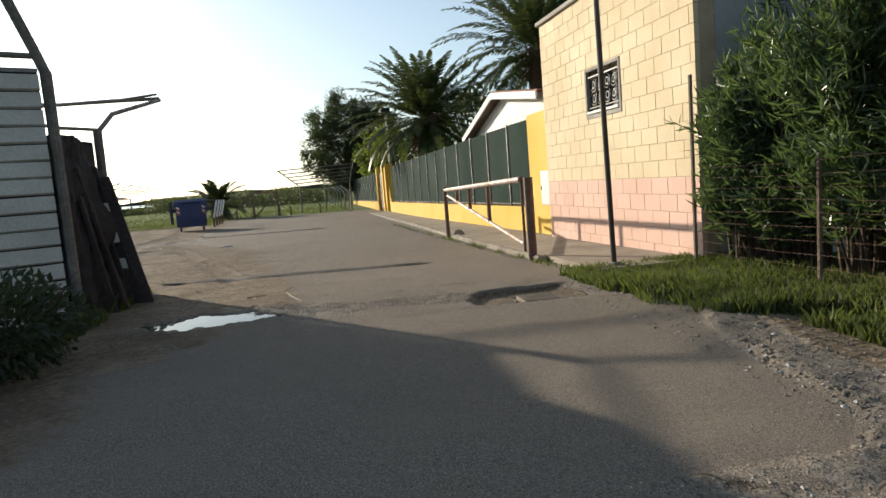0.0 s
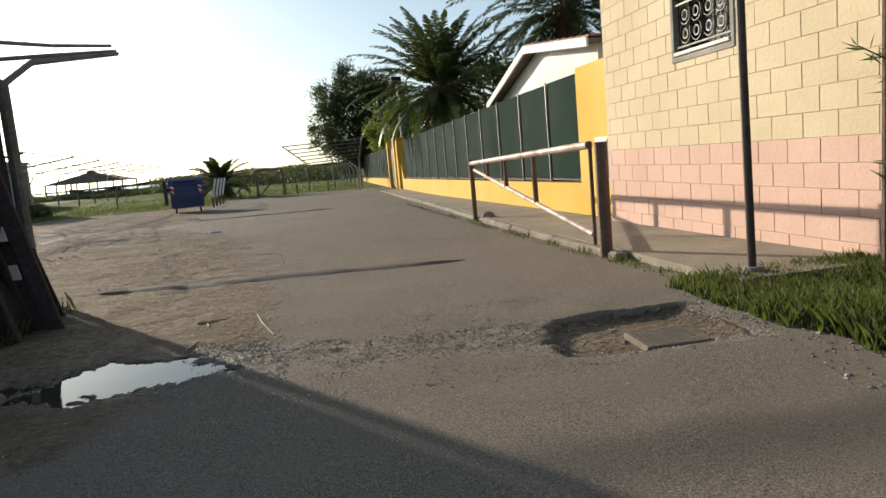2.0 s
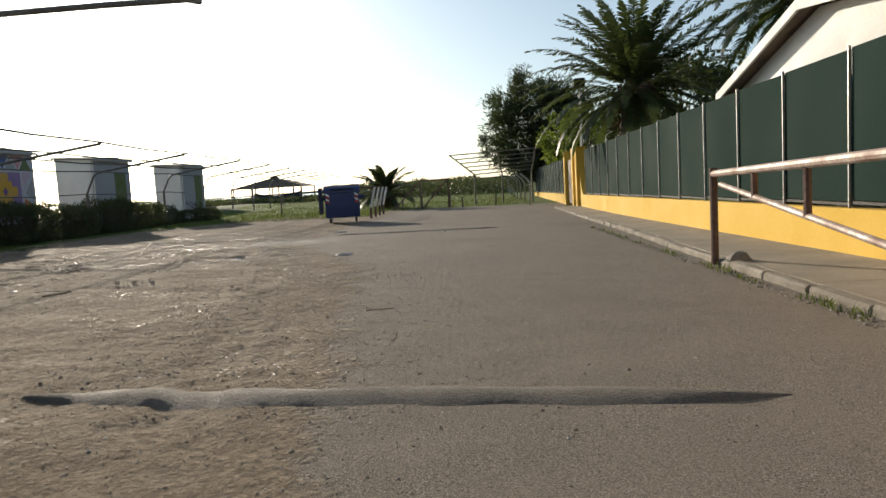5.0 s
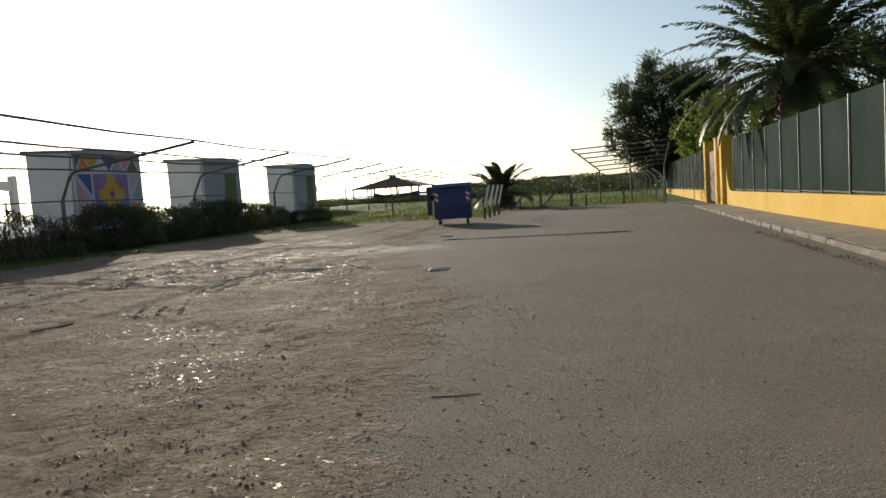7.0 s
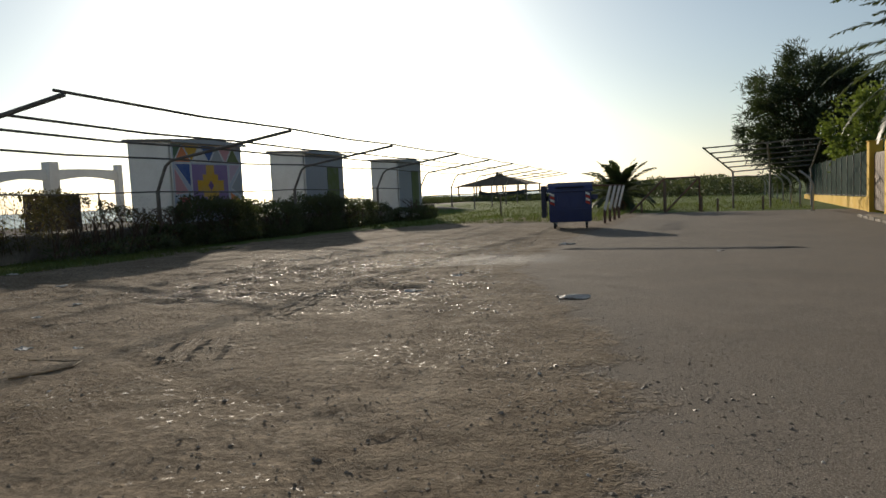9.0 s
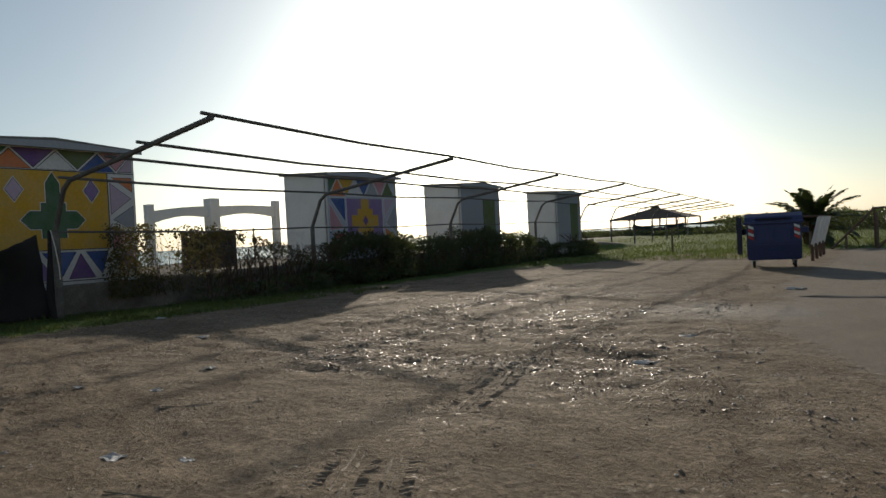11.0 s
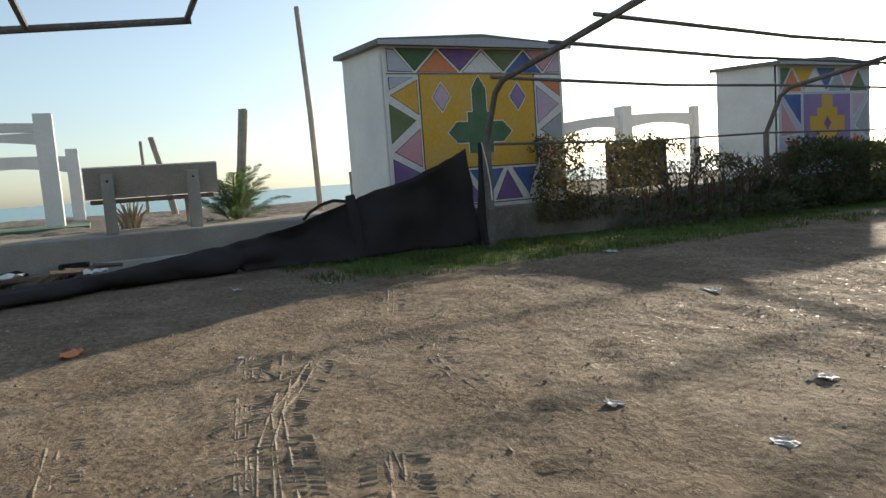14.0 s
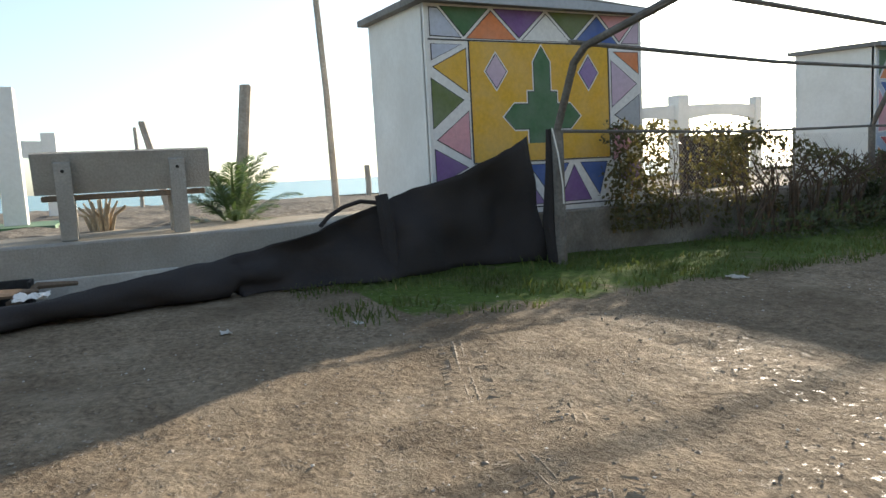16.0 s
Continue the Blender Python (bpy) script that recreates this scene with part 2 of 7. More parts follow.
M_DRY_PALM = surface("dry_palm_skirt", (0.22, 0.13, 0.06), (0.12, 0.07, 0.035), (0.07, 0.045, 0.025), 12, 2, 0.9, relief=0.01)
M_DOOR = surface("brown_gate", (0.16, 0.09, 0.055), (0.11, 0.065, 0.04), fine=30, coarse=2, rough=0.6)
M_DARK_GLASS = surface("dark_window_glass", (0.02, 0.022, 0.024), (0.015, 0.016, 0.018), fine=5, rough=0.18, relief=0)
M_IRON = surface("black_iron", (0.03, 0.028, 0.026), (0.02, 0.019, 0.018), fine=40, rough=0.5, metal=0.5, relief=0.001)
M_LITTER = surface("white_litter", (0.68, 0.67, 0.64), (0.52, 0.51, 0.48), (0.3, 0.27, 0.23), 40, 8, 0.6)
def stone_material():
    m, nt, p = nodes_of("ground_stone")
    isl = nt.nodes.new("ShaderNodeNewGeometry").outputs["Random Per Island"]
    col = mix(nt, isl, (0.15, 0.125, 0.095), (0.34, 0.29, 0.225))
    col = mix(nt, math_node(nt, "GREATER_THAN", isl, 0.93), col, (0.6, 0.57, 0.52))
    col = mix(nt, math_node(nt, "MULTIPLY", ramp(nt, noise_at(nt, 60, 3), 0.4, 0.7), 0.4), col, (0.1, 0.08, 0.06))
    nt.links.new(col, p.inputs["Base Color"])
    p.inputs["Roughness"].default_value = 0.7
    return m


M_STONE = stone_material()
M_THATCH = surface("dry_thatch", (0.2, 0.15, 0.1), (0.12, 0.09, 0.06), (0.07, 0.052, 0.036), 14, 1.5, 0.95, relief=0.03)
M_BOAT = surface("dark_boat_hull", (0.08, 0.1, 0.12), (0.05, 0.065, 0.08), fine=20, rough=0.6)
M_HILL = surface("far_woodland", (0.06, 0.075, 0.05), (0.035, 0.045, 0.032), (0.025, 0.03, 0.022), 0.6, 0.05, 0.95, relief=0.3)
M_LEAF_OLEANDER = leaf_material("oleander_leaf", (0.15, 0.215, 0.105), (0.05, 0.088, 0.04), (0.15, 0.23, 0.06), (0.3, 0.31, 0.22), 0.3)
M_LEAF_PALM = leaf_material("palm_leaflet", (0.075, 0.105, 0.035), (0.03, 0.045, 0.02), (0.12, 0.16, 0.04), (0.13, 0.1, 0.045))
M_LEAF_PINE = leaf_material("tamarisk_needle", (0.05, 0.07, 0.03), (0.02, 0.032, 0.016), (0.08, 0.11, 0.03))
M_LEAF_HEDGE = leaf_material("hedge_leaf", (0.11, 0.13, 0.06), (0.05, 0.065, 0.034), (0.14, 0.17, 0.05), (0.17, 0.12, 0.06))
M_LEAF_BRIGHT = leaf_material("bright_shrub_leaf", (0.16, 0.24, 0.035), (0.07, 0.11, 0.02), (0.26, 0.33, 0.05))
M_LEAF_IVY = leaf_material("creeper_leaf", (0.14, 0.13, 0.05), (0.07, 0.07, 0.03), (0.2, 0.17, 0.05), (0.26, 0.14, 0.055))
M_GRASS = leaf_material("grass_blade", (0.115, 0.15, 0.032), (0.042, 0.062, 0.015), (0.17, 0.22, 0.04), (0.24, 0.2, 0.09), 0.8)
M_FLOWER = leaf_material("pink_flower", (0.8, 0.05, 0.16), (0.65, 0.03, 0.1), (0.8, 0.08, 0.2))


def water_material(name, colour, rough, scale, relief):
    m, nt, p = nodes_of(name)
    nt.links.new(mix(nt, ramp(nt, noise_at(nt, 0.02, 3), 0.35, 0.65), colour, tuple(c * 0.8 for c in colour)), p.inputs["Base Color"])
    p.inputs["Roughness"].default_value = rough
    p.inputs["IOR"].default_value = 1.33
    bump(nt, p, noise_at(nt, scale, 4), 0.5, relief)
    return m


M_SEA = water_material("sea_water", (0.1, 0.26, 0.3), 0.25, 0.6, 0.25)
M_PUDDLE = water_material("muddy_water", (0.05, 0.045, 0.035), 0.04, 3, 0.002)

# ---- mesh helpers ----
def G(x, y):
    """Height of the yard."""
    ye = y if y < 25 else 25 + 9 * (1 - math.exp(-(y - 25) / 9))
    return -0.00859 * max(-14.0, min(x, 12)) - 0.01445 * max(ye, -30) - 0.008


def mesh_of(name, bm, material, smooth=False):
    me = bpy.data.meshes.new(name)
    bmesh.ops.recalc_face_normals(bm, faces=bm.faces)
    bm.to_mesh(me)
    bm.free()
    for m in material if isinstance(material, (list, tuple)) else (material,):
        me.materials.append(m)
    if smooth:
        for p in me.polygons:
            p.use_smooth = True
    return me


def thing(name, label, category, at=(0, 0, 0), group="", kind="", rz=0.0):
    ob = new(name)
    ob.empty_display_size = 0.1
    ob.matrix_world = pose(*at, 0, 0, rz)
    return tagged(ob, label, category, group, kind)


def part(name, bm, material, parent=None, label="", smooth=False):
    """One mesh; its coordinates are those of the thing it belongs to."""
    ob = new(name, mesh_of(name, bm, material, smooth))
    if parent:
        ob.parent = parent
    if label:
        tagged(ob, label)
    return ob


def box(bm, x0, x1, y0, y1, z0, z1, bevel=0.0):
    r = bmesh.ops.create_cube(bm, size=1, matrix=Matrix.Translation(((x0 + x1) / 2, (y0 + y1) / 2, (z0 + z1) / 2)) @ Matrix.Diagonal((abs(x1 - x0), abs(y1 - y0), abs(z1 - z0), 1)))
    if bevel:
        es = list({e for v in r["verts"] for e in v.link_edges})
        bmesh.ops.bevel(bm, geom=es, offset=bevel, segments=1, affect="EDGES")
    return bm


def boxed(*a, **k):
    return box(bmesh.new(), *a, **k)


def tube(bm, points, r, sides=8, taper=None):
    """A round bar through the points."""
    rings = []
    n = len(points)
    pts = [Vector(p) for p in points]
    for i, p in enumerate(pts):
        d = (pts[min(i + 1, n - 1)] - pts[max(i - 1, 0)]).normalized()
        a = d.orthogonal().normalized() if abs(d.z) > 0.9 else d.cross(Vector((0, 0, 1))).normalized()
        b = d.cross(a)
        rr = r if taper is None else r + (taper - r) * i / (n - 1)
        rings.append([bm.verts.new(p + rr * (math.cos(2 * math.pi * k / sides) * a + math.sin(2 * math.pi * k / sides) * b)) for k in range(sides)])
    for u, v in zip(rings, rings[1:]):
        best = min(range(sides), key=lambda s: sum((u[k].co - v[(k + s) % sides].co).length for k in range(sides)))
        for k in range(sides):
            bm.faces.new((u[k], u[(k + 1) % sides], v[(k + 1 + best) % sides], v[(k + best) % sides]))
    bm.faces.new(rings[0])
    bm.faces.new(rings[-1][::-1])
    return bm


def tubed(points, r, sides=8, taper=None):
    return tube(bmesh.new(), points, r, sides, taper)


def prism(bm, outline, axis, a, b):
    """An outline of (u, v) pulled from a to b along x or y."""
    def at(u, v, w):
        return (w, u, v) if axis == "x" else ((u, w, v) if axis == "y" else (u, v, w))
    lo = [bm.verts.new(at(u, v, a)) for u, v in outline]
    hi = [bm.verts.new(at(u, v, b)) for u, v in outline]
    n = len(outline)
    bm.faces.new(lo)
    bm.faces.new(hi[::-1])
    for i in range(n):
        bm.faces.new((lo[i], hi[i], hi[(i + 1) % n], lo[(i + 1) % n]))
    return bm


def prismed(*a):
    return prism(bmesh.new(), *a)


def quick(name, verts, faces, material, parent=None):
    me = bpy.data.meshes.new(name)
    me.from_pydata(verts, [], faces)
    me.materials.append(material)
    ob = new(name, me)
    if parent:
        ob.parent = parent
    return ob


rnd = random.Random(7)


def smooth_step(v, a, b):
    t = min(1.0, max(0.0, (v - a) / (b - a)))
    return t * t * (3 - 2 * t)


# ---- ground: one sheet to the horizon ----
def axis(stretches):
    out = []
    for a, b, s in stretches:
        out += list(np.arange(a, b - 1e-6, s))
    return out + [stretches[-1][1]]


def dirt_edge(y):
    pts = ((-60, -3.0), (5.0, -1.4), (7.3, -0.2), (10.5, -0.45), (16.6, -1.4), (22, -3.6), (28, -4.3), (34, -4.2), (46, -4.2), (60, -4.2))
    return float(np.interp(y, [p[0] for p in pts], [p[1] for p in pts]))


def hole_depth(x, y):
    """Broken-out pothole: a ragged far and left wall, running out shallow towards the street."""
    if not (1.2 < x < 3.0 and 5.6 < y < 7.3):
        return 0.0
    n = 0.07 * noise.noise((x * 4, y * 4, 3)) + 0.05 * noise.noise((x * 11, y * 11, 3)) + 0.025 * noise.noise((x * 26, y * 26, 9))
    far = float(np.interp(x, (1.42, 1.6, 1.98, 2.65), (6.5, 6.78, 6.92, 6.95))) - y + n
    left = x - float(np.interp(y, (5.9, 6.1, 6.45, 6.8), (1.62, 1.44, 1.47, 1.58))) + n
    return -0.062 * smooth_step(far, 0.0, 0.05) * smooth_step(left, 0.0, 0.06) * smooth_step(y, 5.92, 6.22) * (1 - smooth_step(x, 2.4, 2.75))


def crust_side(x, y):
    """Over nought on the raised, crumbled crust beside the verge."""
    n = 0.05 * noise.noise((x * 5, y * 5, 8)) + 0.035 * noise.noise((x * 14, y * 14, 2))
    a = x - float(np.interp(y, (2.1, 2.44, 2.64, 3.0, 3.64, 4.2, 4.8), (1.92, 2.18, 2.28, 2.31, 2.46, 2.62, 2.9)))
    b = min(2.12 - y, 0.6 * (x - 1.0)) if y < 2.3 else -1.0
    return max(a if y > 1.9 else -1.0, b) + n


def crumble(x, y):
    """How broken the old asphalt is in the band between the puddle and the pothole."""
    n = 0.3 * noise.noise((x * 1.7, y * 2.2, 31))
    far = float(np.interp(x, (-1.2, -0.6, 0.4, 1.5), (7.6, 7.5, 7.06, 6.98)))
    near = float(np.interp(x, (-1.2, 0.0, 0.8, 1.5), (6.3, 6.35, 6.25, 6.1)))
    return smooth_step(far - y + 0.5 * n, 0.0, 0.1) * smooth_step(y - near + n, 0.0, 0.35) * smooth_step(x, -1.0, -0.4) * (1 - smooth_step(x, 1.5, 1.75))


def puddle_dip(x, y):
    u, v = (x + 1.04) / 0.58, (y - 6.8) / 0.35
    if u * u + v * v > 9:
        return 0.0
    d = u * u + v * v + 0.9 * noise.noise((x * 3.2, y * 5, 6)) + 0.6 * noise.noise((x * 9, y * 12, 2)) + 0.75 * noise.noise((x * 22, y * 26, 5)) * smooth_step(u * u + v * v, 0.2, 0.6)
    return -0.05 * (1 - smooth_step(d, 0.3, 1.5))


def terrain(x, y):
    z = G(x, y)
    if x < -16.2:
        k = 1 - smooth_step(y, 50, 62)
        z += (0.53 * k + 0.2 * (1 - k) * smooth_step(-x, 24, 30)) * smooth_step(-x, 16.2, 17.0) - 1.3 * smooth_step(-x, 25, 78) - 0.6 * smooth_step(-x, 78, 120)
        if x < -17:
            z += 0.05 * noise.noise((x * 0.6, y * 0.6, 0)) + 0.05 * noise.noise((x * 1.9, y * 1.9, 3)) + 0.03 * noise.noise((x * 4.7, y * 4.7, 6))
    e = dirt_edge(y)
    if -16 < x < 6 and -4 < y < 50:
        d = smooth_step(e - x, -0.3, 0.9)
        calm = 1 - math.exp(-(((x + 0.88) / 1.3) ** 2 + ((y - 6.8) / 0.8) ** 2))
        z += d * calm * (0.02 * noise.noise((x * 1.3, y * 1.3, 1)) + 0.016 * noise.noise((x * 4.5, y * 4.5, 2)) + 0.012 * noise.noise((x * 11, y * 11, 5)))
        churn = d * smooth_step(-x, 2.5, 4.5) * smooth_step(y, 16.5, 19) * (1 - smooth_step(y, 30, 34)) * (1 - smooth_step(-x, 11, 12.5))
        z += churn * (0.03 * noise.noise((x * 1.6, y * 3.4, 8)) + 0.02 * noise.noise((x * 4, y * 7, 18)))
        z += (1 - d) * 0.008 * noise.noise((x * 2.2, y * 2.2, 4))
        z += hole_depth(x, y) + puddle_dip(x, y)
        # broken crust of asphalt beside the verge
        if x > 0.9 and -1 < y < 4.8:
            s = crust_side(x, y)
            if s > -0.02:
                z += 0.032 * smooth_step(s, 0.0, 0.05) * (1 - 0.7 * smooth_step(s, 0.35, 0.8)) * (1 + 0.5 * noise.noise((x * 9, y * 9, 12)))
                z += 0.010 * smooth_step(s, 0.0, 0.08) * noise.noise((x * 23, y * 23, 14))
        if -1.6 < x < 1.9 and 5.8 < y < 7.8:
            c = crumble(x, y)
            z += c * (0.008 * noise.noise((x * 5, y * 6, 11)) + 0.009 * noise.noise((x * 13, y * 15, 16)) + 0.007 * noise.noise((x * 28, y * 28, 19)) - 0.006)
        # wheel ruts
        for (x0, y0), (x1, y1), w in RUTS:
            px, py = x1 - x0, y1 - y0
            t = ((x - x0) * px + (y - y0) * py) / (px * px + py * py)
            if 0 < t < 1:
                off = abs((x - x0) * py - (y - y0) * px) / math.hypot(px, py)
                if off < w * 2:
                    z += d * (-0.014 * (1 - smooth_step(off, w * 0.5, w)) + 0.006 * math.exp(-((off - w * 1.2) / (w * 0.3)) ** 2))
    return z


RUTS = [((-9.4, 14.2), (-11.4, 15.4), 0.11), ((-9.1, 14.6), (-11.3, 16.0), 0.09), ((-8.8, 15.1), (-12.4, 17.4), 0.1), ((-7.0, 15.6), (-10.2, 17.5), 0.09),
        ((-6.2, 17.8), (-12.0, 19.2), 0.16), ((-3.5, 19.0), (-9.0, 21.5), 0.2), ((-2.0, 14.5), (-9.0, 17.2), 0.12), ((-1.0, 10.0), (-3.5, 20.0), 0.2)]


def build_ground():
    xs = axis([(-2500, -300, 550), (-300, -120, 30), (-120, -40, 5), (-40, -26, 0.6), (-26, -14, 0.2), (-14, -1.7, 0.085), (-1.7, 3.0, 0.036), (3.0, 5.2, 0.085), (5.2, 30, 2.5), (30, 300, 45), (300, 2500, 550)])
    ys = axis([(-1500, -100, 350), (-100, -10, 15), (-10, -1, 1.0), (-1, 1.5, 0.085), (1.5, 4.3, 0.042), (4.3, 5.8, 0.085), (5.8, 7.8, 0.034), (7.8, 22, 0.085), (22, 48, 0.26), (48, 100, 2.0), (100, 400, 30), (400, 3000, 520)])
    nx, ny = len(xs), len(ys)
    verts, dirt, grass, sand, damp_shade, crack = [], [], [], [], [], []
    for y in ys:
        e = dirt_edge(y)
        for x in xs:
            verts.append((x, y, terrain(x, y)))
            d = smooth_step(e - x, -0.8, 0.7) if y < 48 else 0.0
            if y < 7.0 and 1.5 < x < 4.6:
                d = max(d, 0.85 * smooth_step(crust_side(x, y) if y < 4.8 else x - 2.75, 0.25, 0.5), 0.9 * smooth_step(-hole_depth(x, y), 0.015, 0.04))
            dirt.append(d)
            g = 0.0
            if y > 44:
                lawn_y = 46.0 if x > -5 else 38.5
                g = max(g, smooth_step(y - lawn_y, -0.3, 0.5))
            if x < -5 and y > 35:
                g = max(g, smooth_step(-x - (13.0 - 0.33 * (y - 35)), -0.5, 0.8))
            if x < -11.4 and y > 17:
                g = max(g, 0.75 * smooth_step(-x - (12.2 if y < 24 else 13.4), -0.3, 0.5))
            if x > 2.3 and y < 7.6:
                g = max(g, 0.8 * smooth_step(x - (2.75 if y > 4.8 else 3.1), -0.15, 0.4))
            if x < -2.2 and y < 8.5:
                g = max(g, 0.6 * smooth_step(-x - 2.3, -0.1, 0.4))
            if x > 4.6 or y > 100 or (x < -16 and y > 80):
                g = 1.0
            s = smooth_step(-x, 16.3, 17.2) if y < 56 else smooth_step(-x, 26, 34)
            grass.append(g * (1 - s))
            sand.append(s)
            w = math.exp(-(((x + 0.85) / 1.0) ** 2 + ((y - 6.85) / 0.6) ** 2))
            # pothole floor: its shade painted in through the same mask
            w = max(w, 0.42 * smooth_step(-hole_depth(x, y), 0.02, 0.05))
            # narrow dark line across the asphalt
            w = max(w, 0.85 * math.exp(-((y - 25.9 - 0.15 * noise.noise((x, 0, 0))) / 0.12) ** 2) if -3.6 < x < 0.8 else 0.0)
            w = max(w, 0.75 * math.exp(-(((x + 4.2) / 1.6) ** 2 + ((y - 23.5) / 1.6) ** 2)))
            damp_shade.append(w)
            c = crumble(x, y) if -1.6 < x < 1.9 and 5.8 < y < 7.8 else 0.0
            if x > 0.9 and -1 < y < 4.8:
                e2 = crust_side(x, y)
                c = max(c, smooth_step(e2, -0.02, 0.04) * (1 - smooth_step(e2, 0.5, 0.8)))
            crack.append(c)
    faces = [(j * nx + i, j * nx + i + 1, (j + 1) * nx + i + 1, (j + 1) * nx + i) for j in range(ny - 1) for i in range(nx - 1)]
    me = bpy.data.meshes.new("ground")
    me.from_pydata(verts, [], faces)
    me.materials.append(M_GROUND)
    for n, vals in (("dirt", dirt), ("grass", grass), ("sand", sand), ("damp_shade", damp_shade), ("crack", crack)):
        me.attributes.new(n, "FLOAT", "POINT").data.foreach_set("value", vals)
    me.polygons.foreach_set("use_smooth", [True] * len(faces))
    tagged(new("ground", me), "worn asphalt yard giving way to rutted sandy dirt, lawn and beach", "ground", kind="structure")


build_ground()
sea = quick("water", [(-2600, -3000, -0.75), (-74, -3000, -0.75), (-74, 3200, -0.75), (-2600, 3200, -0.75)], [(0, 1, 2, 3)], M_SEA)
tagged(sea, "calm pale blue-green sea beyond the beach", "sea", kind="structure")

# ---- block building ----
def block_building():
    b = thing("building", "cream and pink painted concrete block building with grey side wall", "building", kind="structure")
    z0, zt = -0.25, 3.62
    # wall core behind the blocks, with the window opening through it
    bm = bmesh.new()
    wy0, wy1, wz0, wz1 = 9.0, 10.12, 1.84, 2.5
    for y0, y1, a, c in ((7.14, wy0, z0, zt - 0.02), (wy1, 12.04, z0, zt - 0.02), (wy0, wy1, z0, wz0), (wy0, wy1, wz1, zt - 0.02)):
        box(bm, 4.3935, 4.65, y0, y1, a, c)
    part("wall", bm, M_JOINT, b)
    bm = boxed(4.65, 9.5, 7.12, 7.35, z0, zt - 0.02)
    part("wall", bm, M_GREY_WALL, b, "grey rendered side wall")
    part("wall", boxed(9.3, 9.5, 7.35, 12.04, z0, zt - 0.02), M_GREY_WALL, b)
    part("wall", boxed(4.65, 9.3, 11.84, 12.04, z0, zt - 0.02), M_GREY_WALL, b)
    part("roof", boxed(4.33, 9.6, 7.05, 12.1, zt, zt + 0.07, bevel=0.01), M_CONCRETE, b, "thin grey concrete coping")
    # deep window with an iron grille
    w = thing("window_1", "small window with white frame and curled iron grille", "window", kind="structure")
    fr = bmesh.new()
    for a in ((wy0 - 0.04, wy1 + 0.04, wz0 - 0.05, wz0 + 0.01), (wy0 - 0.04, wy1 + 0.04, wz1 - 0.01, wz1 + 0.04), (wy0 - 0.04, wy0 + 0.02, wz0, wz1), (wy1 - 0.02, wy1 + 0.04, wz0, wz1)):
        box(fr, 4.375, 4.45, *a, bevel=0.006)
    part("window_frame", fr, M_CONCRETE, w)
    part("window_sill", boxed(4.36, 4.47, wy0 + 0.03, wy1 - 0.03, wz0 + 0.02, wz0 + 0.06, bevel=0.006), M_WHITE, w, "white sill bar")
    part("pane", boxed(4.60, 4.61, wy0, wy1, wz0, wz1), M_DARK_GLASS, w)
    part("grille_bar", boxed(4.40, 4.42, wy0 + 0.04, wy1 - 0.04, wz0 + 0.1, wz0 + 0.12), M_IRON, w)
    part("grille_bar", boxed(4.40, 4.42, wy0 + 0.04, wy1 - 0.04, wz1 - 0.1, wz1 - 0.08), M_WHITE, w)
    zc = (wz0 + wz1) / 2 + 0.01
    for cy in (9.22, 9.44, 9.68, 9.90):
        for rr, oz in ((0.1, 0.1), (0.1, -0.1), (0.05, 0.1), (0.05, -0.1)):
            part("grille_scroll", tubed([(4.41, cy + rr * math.cos(t / 14 * 2 * math.pi), zc + oz + rr * math.sin(t / 14 * 2 * math.pi)) for t in range(15)], 0.009, 5), M_WHITE if rr < 0.08 else M_IRON, w)
    for cy in (9.1, 9.33, 9.56, 9.8, 10.03):
        part("grille_bar", tubed([(4.41, cy, wz0), (4.41, cy, wz1)], 0.008, 5), M_IRON, w)
    # blocks, one by one
    meshes = {}
    hc, lb, joint = 0.2115, 0.411, 0.007
    def block(y0, y1, a, c, pink):
        key = (round(y1 - y0, 3), round(c - a, 3), pink)
        if key not in meshes:
            meshes[key] = mesh_of("block", boxed(-0.03, 0.03, -(y1 - y0) / 2, (y1 - y0) / 2, -(c - a) / 2, (c - a) / 2, bevel=0.003), M_BLOCK_PINK if pink else M_BLOCK_CREAM)
        ob = new("block", meshes[key])
        ob.parent = b
        ob.location = (4.418 + rnd.uniform(-0.0015, 0.0015), (y0 + y1) / 2, (a + c) / 2)
    for row in range(-5, 13):
        a, c = 0.865 + row * hc, 0.865 + (row + 1) * hc
        c = min(c, zt)
        y = 7.22 - (0.5 * lb if row % 2 else lb)
        while y < 12.04:
            u, v = max(y, 7.12), min(y + lb, 12.06)
            y += lb
            if v - u < 0.05:
                continue
            spans = [(u, v, a, c)]
            if v > wy0 and u < wy1 and c > wz0 and a < wz1:
                spans = []
                if u < wy0 - 0.04:
                    spans.append((u, wy0, a, c))
                if v > wy1 + 0.04:
                    spans.append((wy1, v, a, c))
                if a < wz0 - 0.03:
                    spans.append((max(u, wy0), min(v, wy1), a, wz0))
                if c > wz1 + 0.03:
                    spans.append((max(u, wy0), min(v, wy1), wz1, c))
            for s in spans:
                if s[1] - s[0] > 0.03:
                    block(s[0] + joint / 2, s[1] - joint / 2, s[2] + joint / 2, s[3] - joint / 2, row < 0)


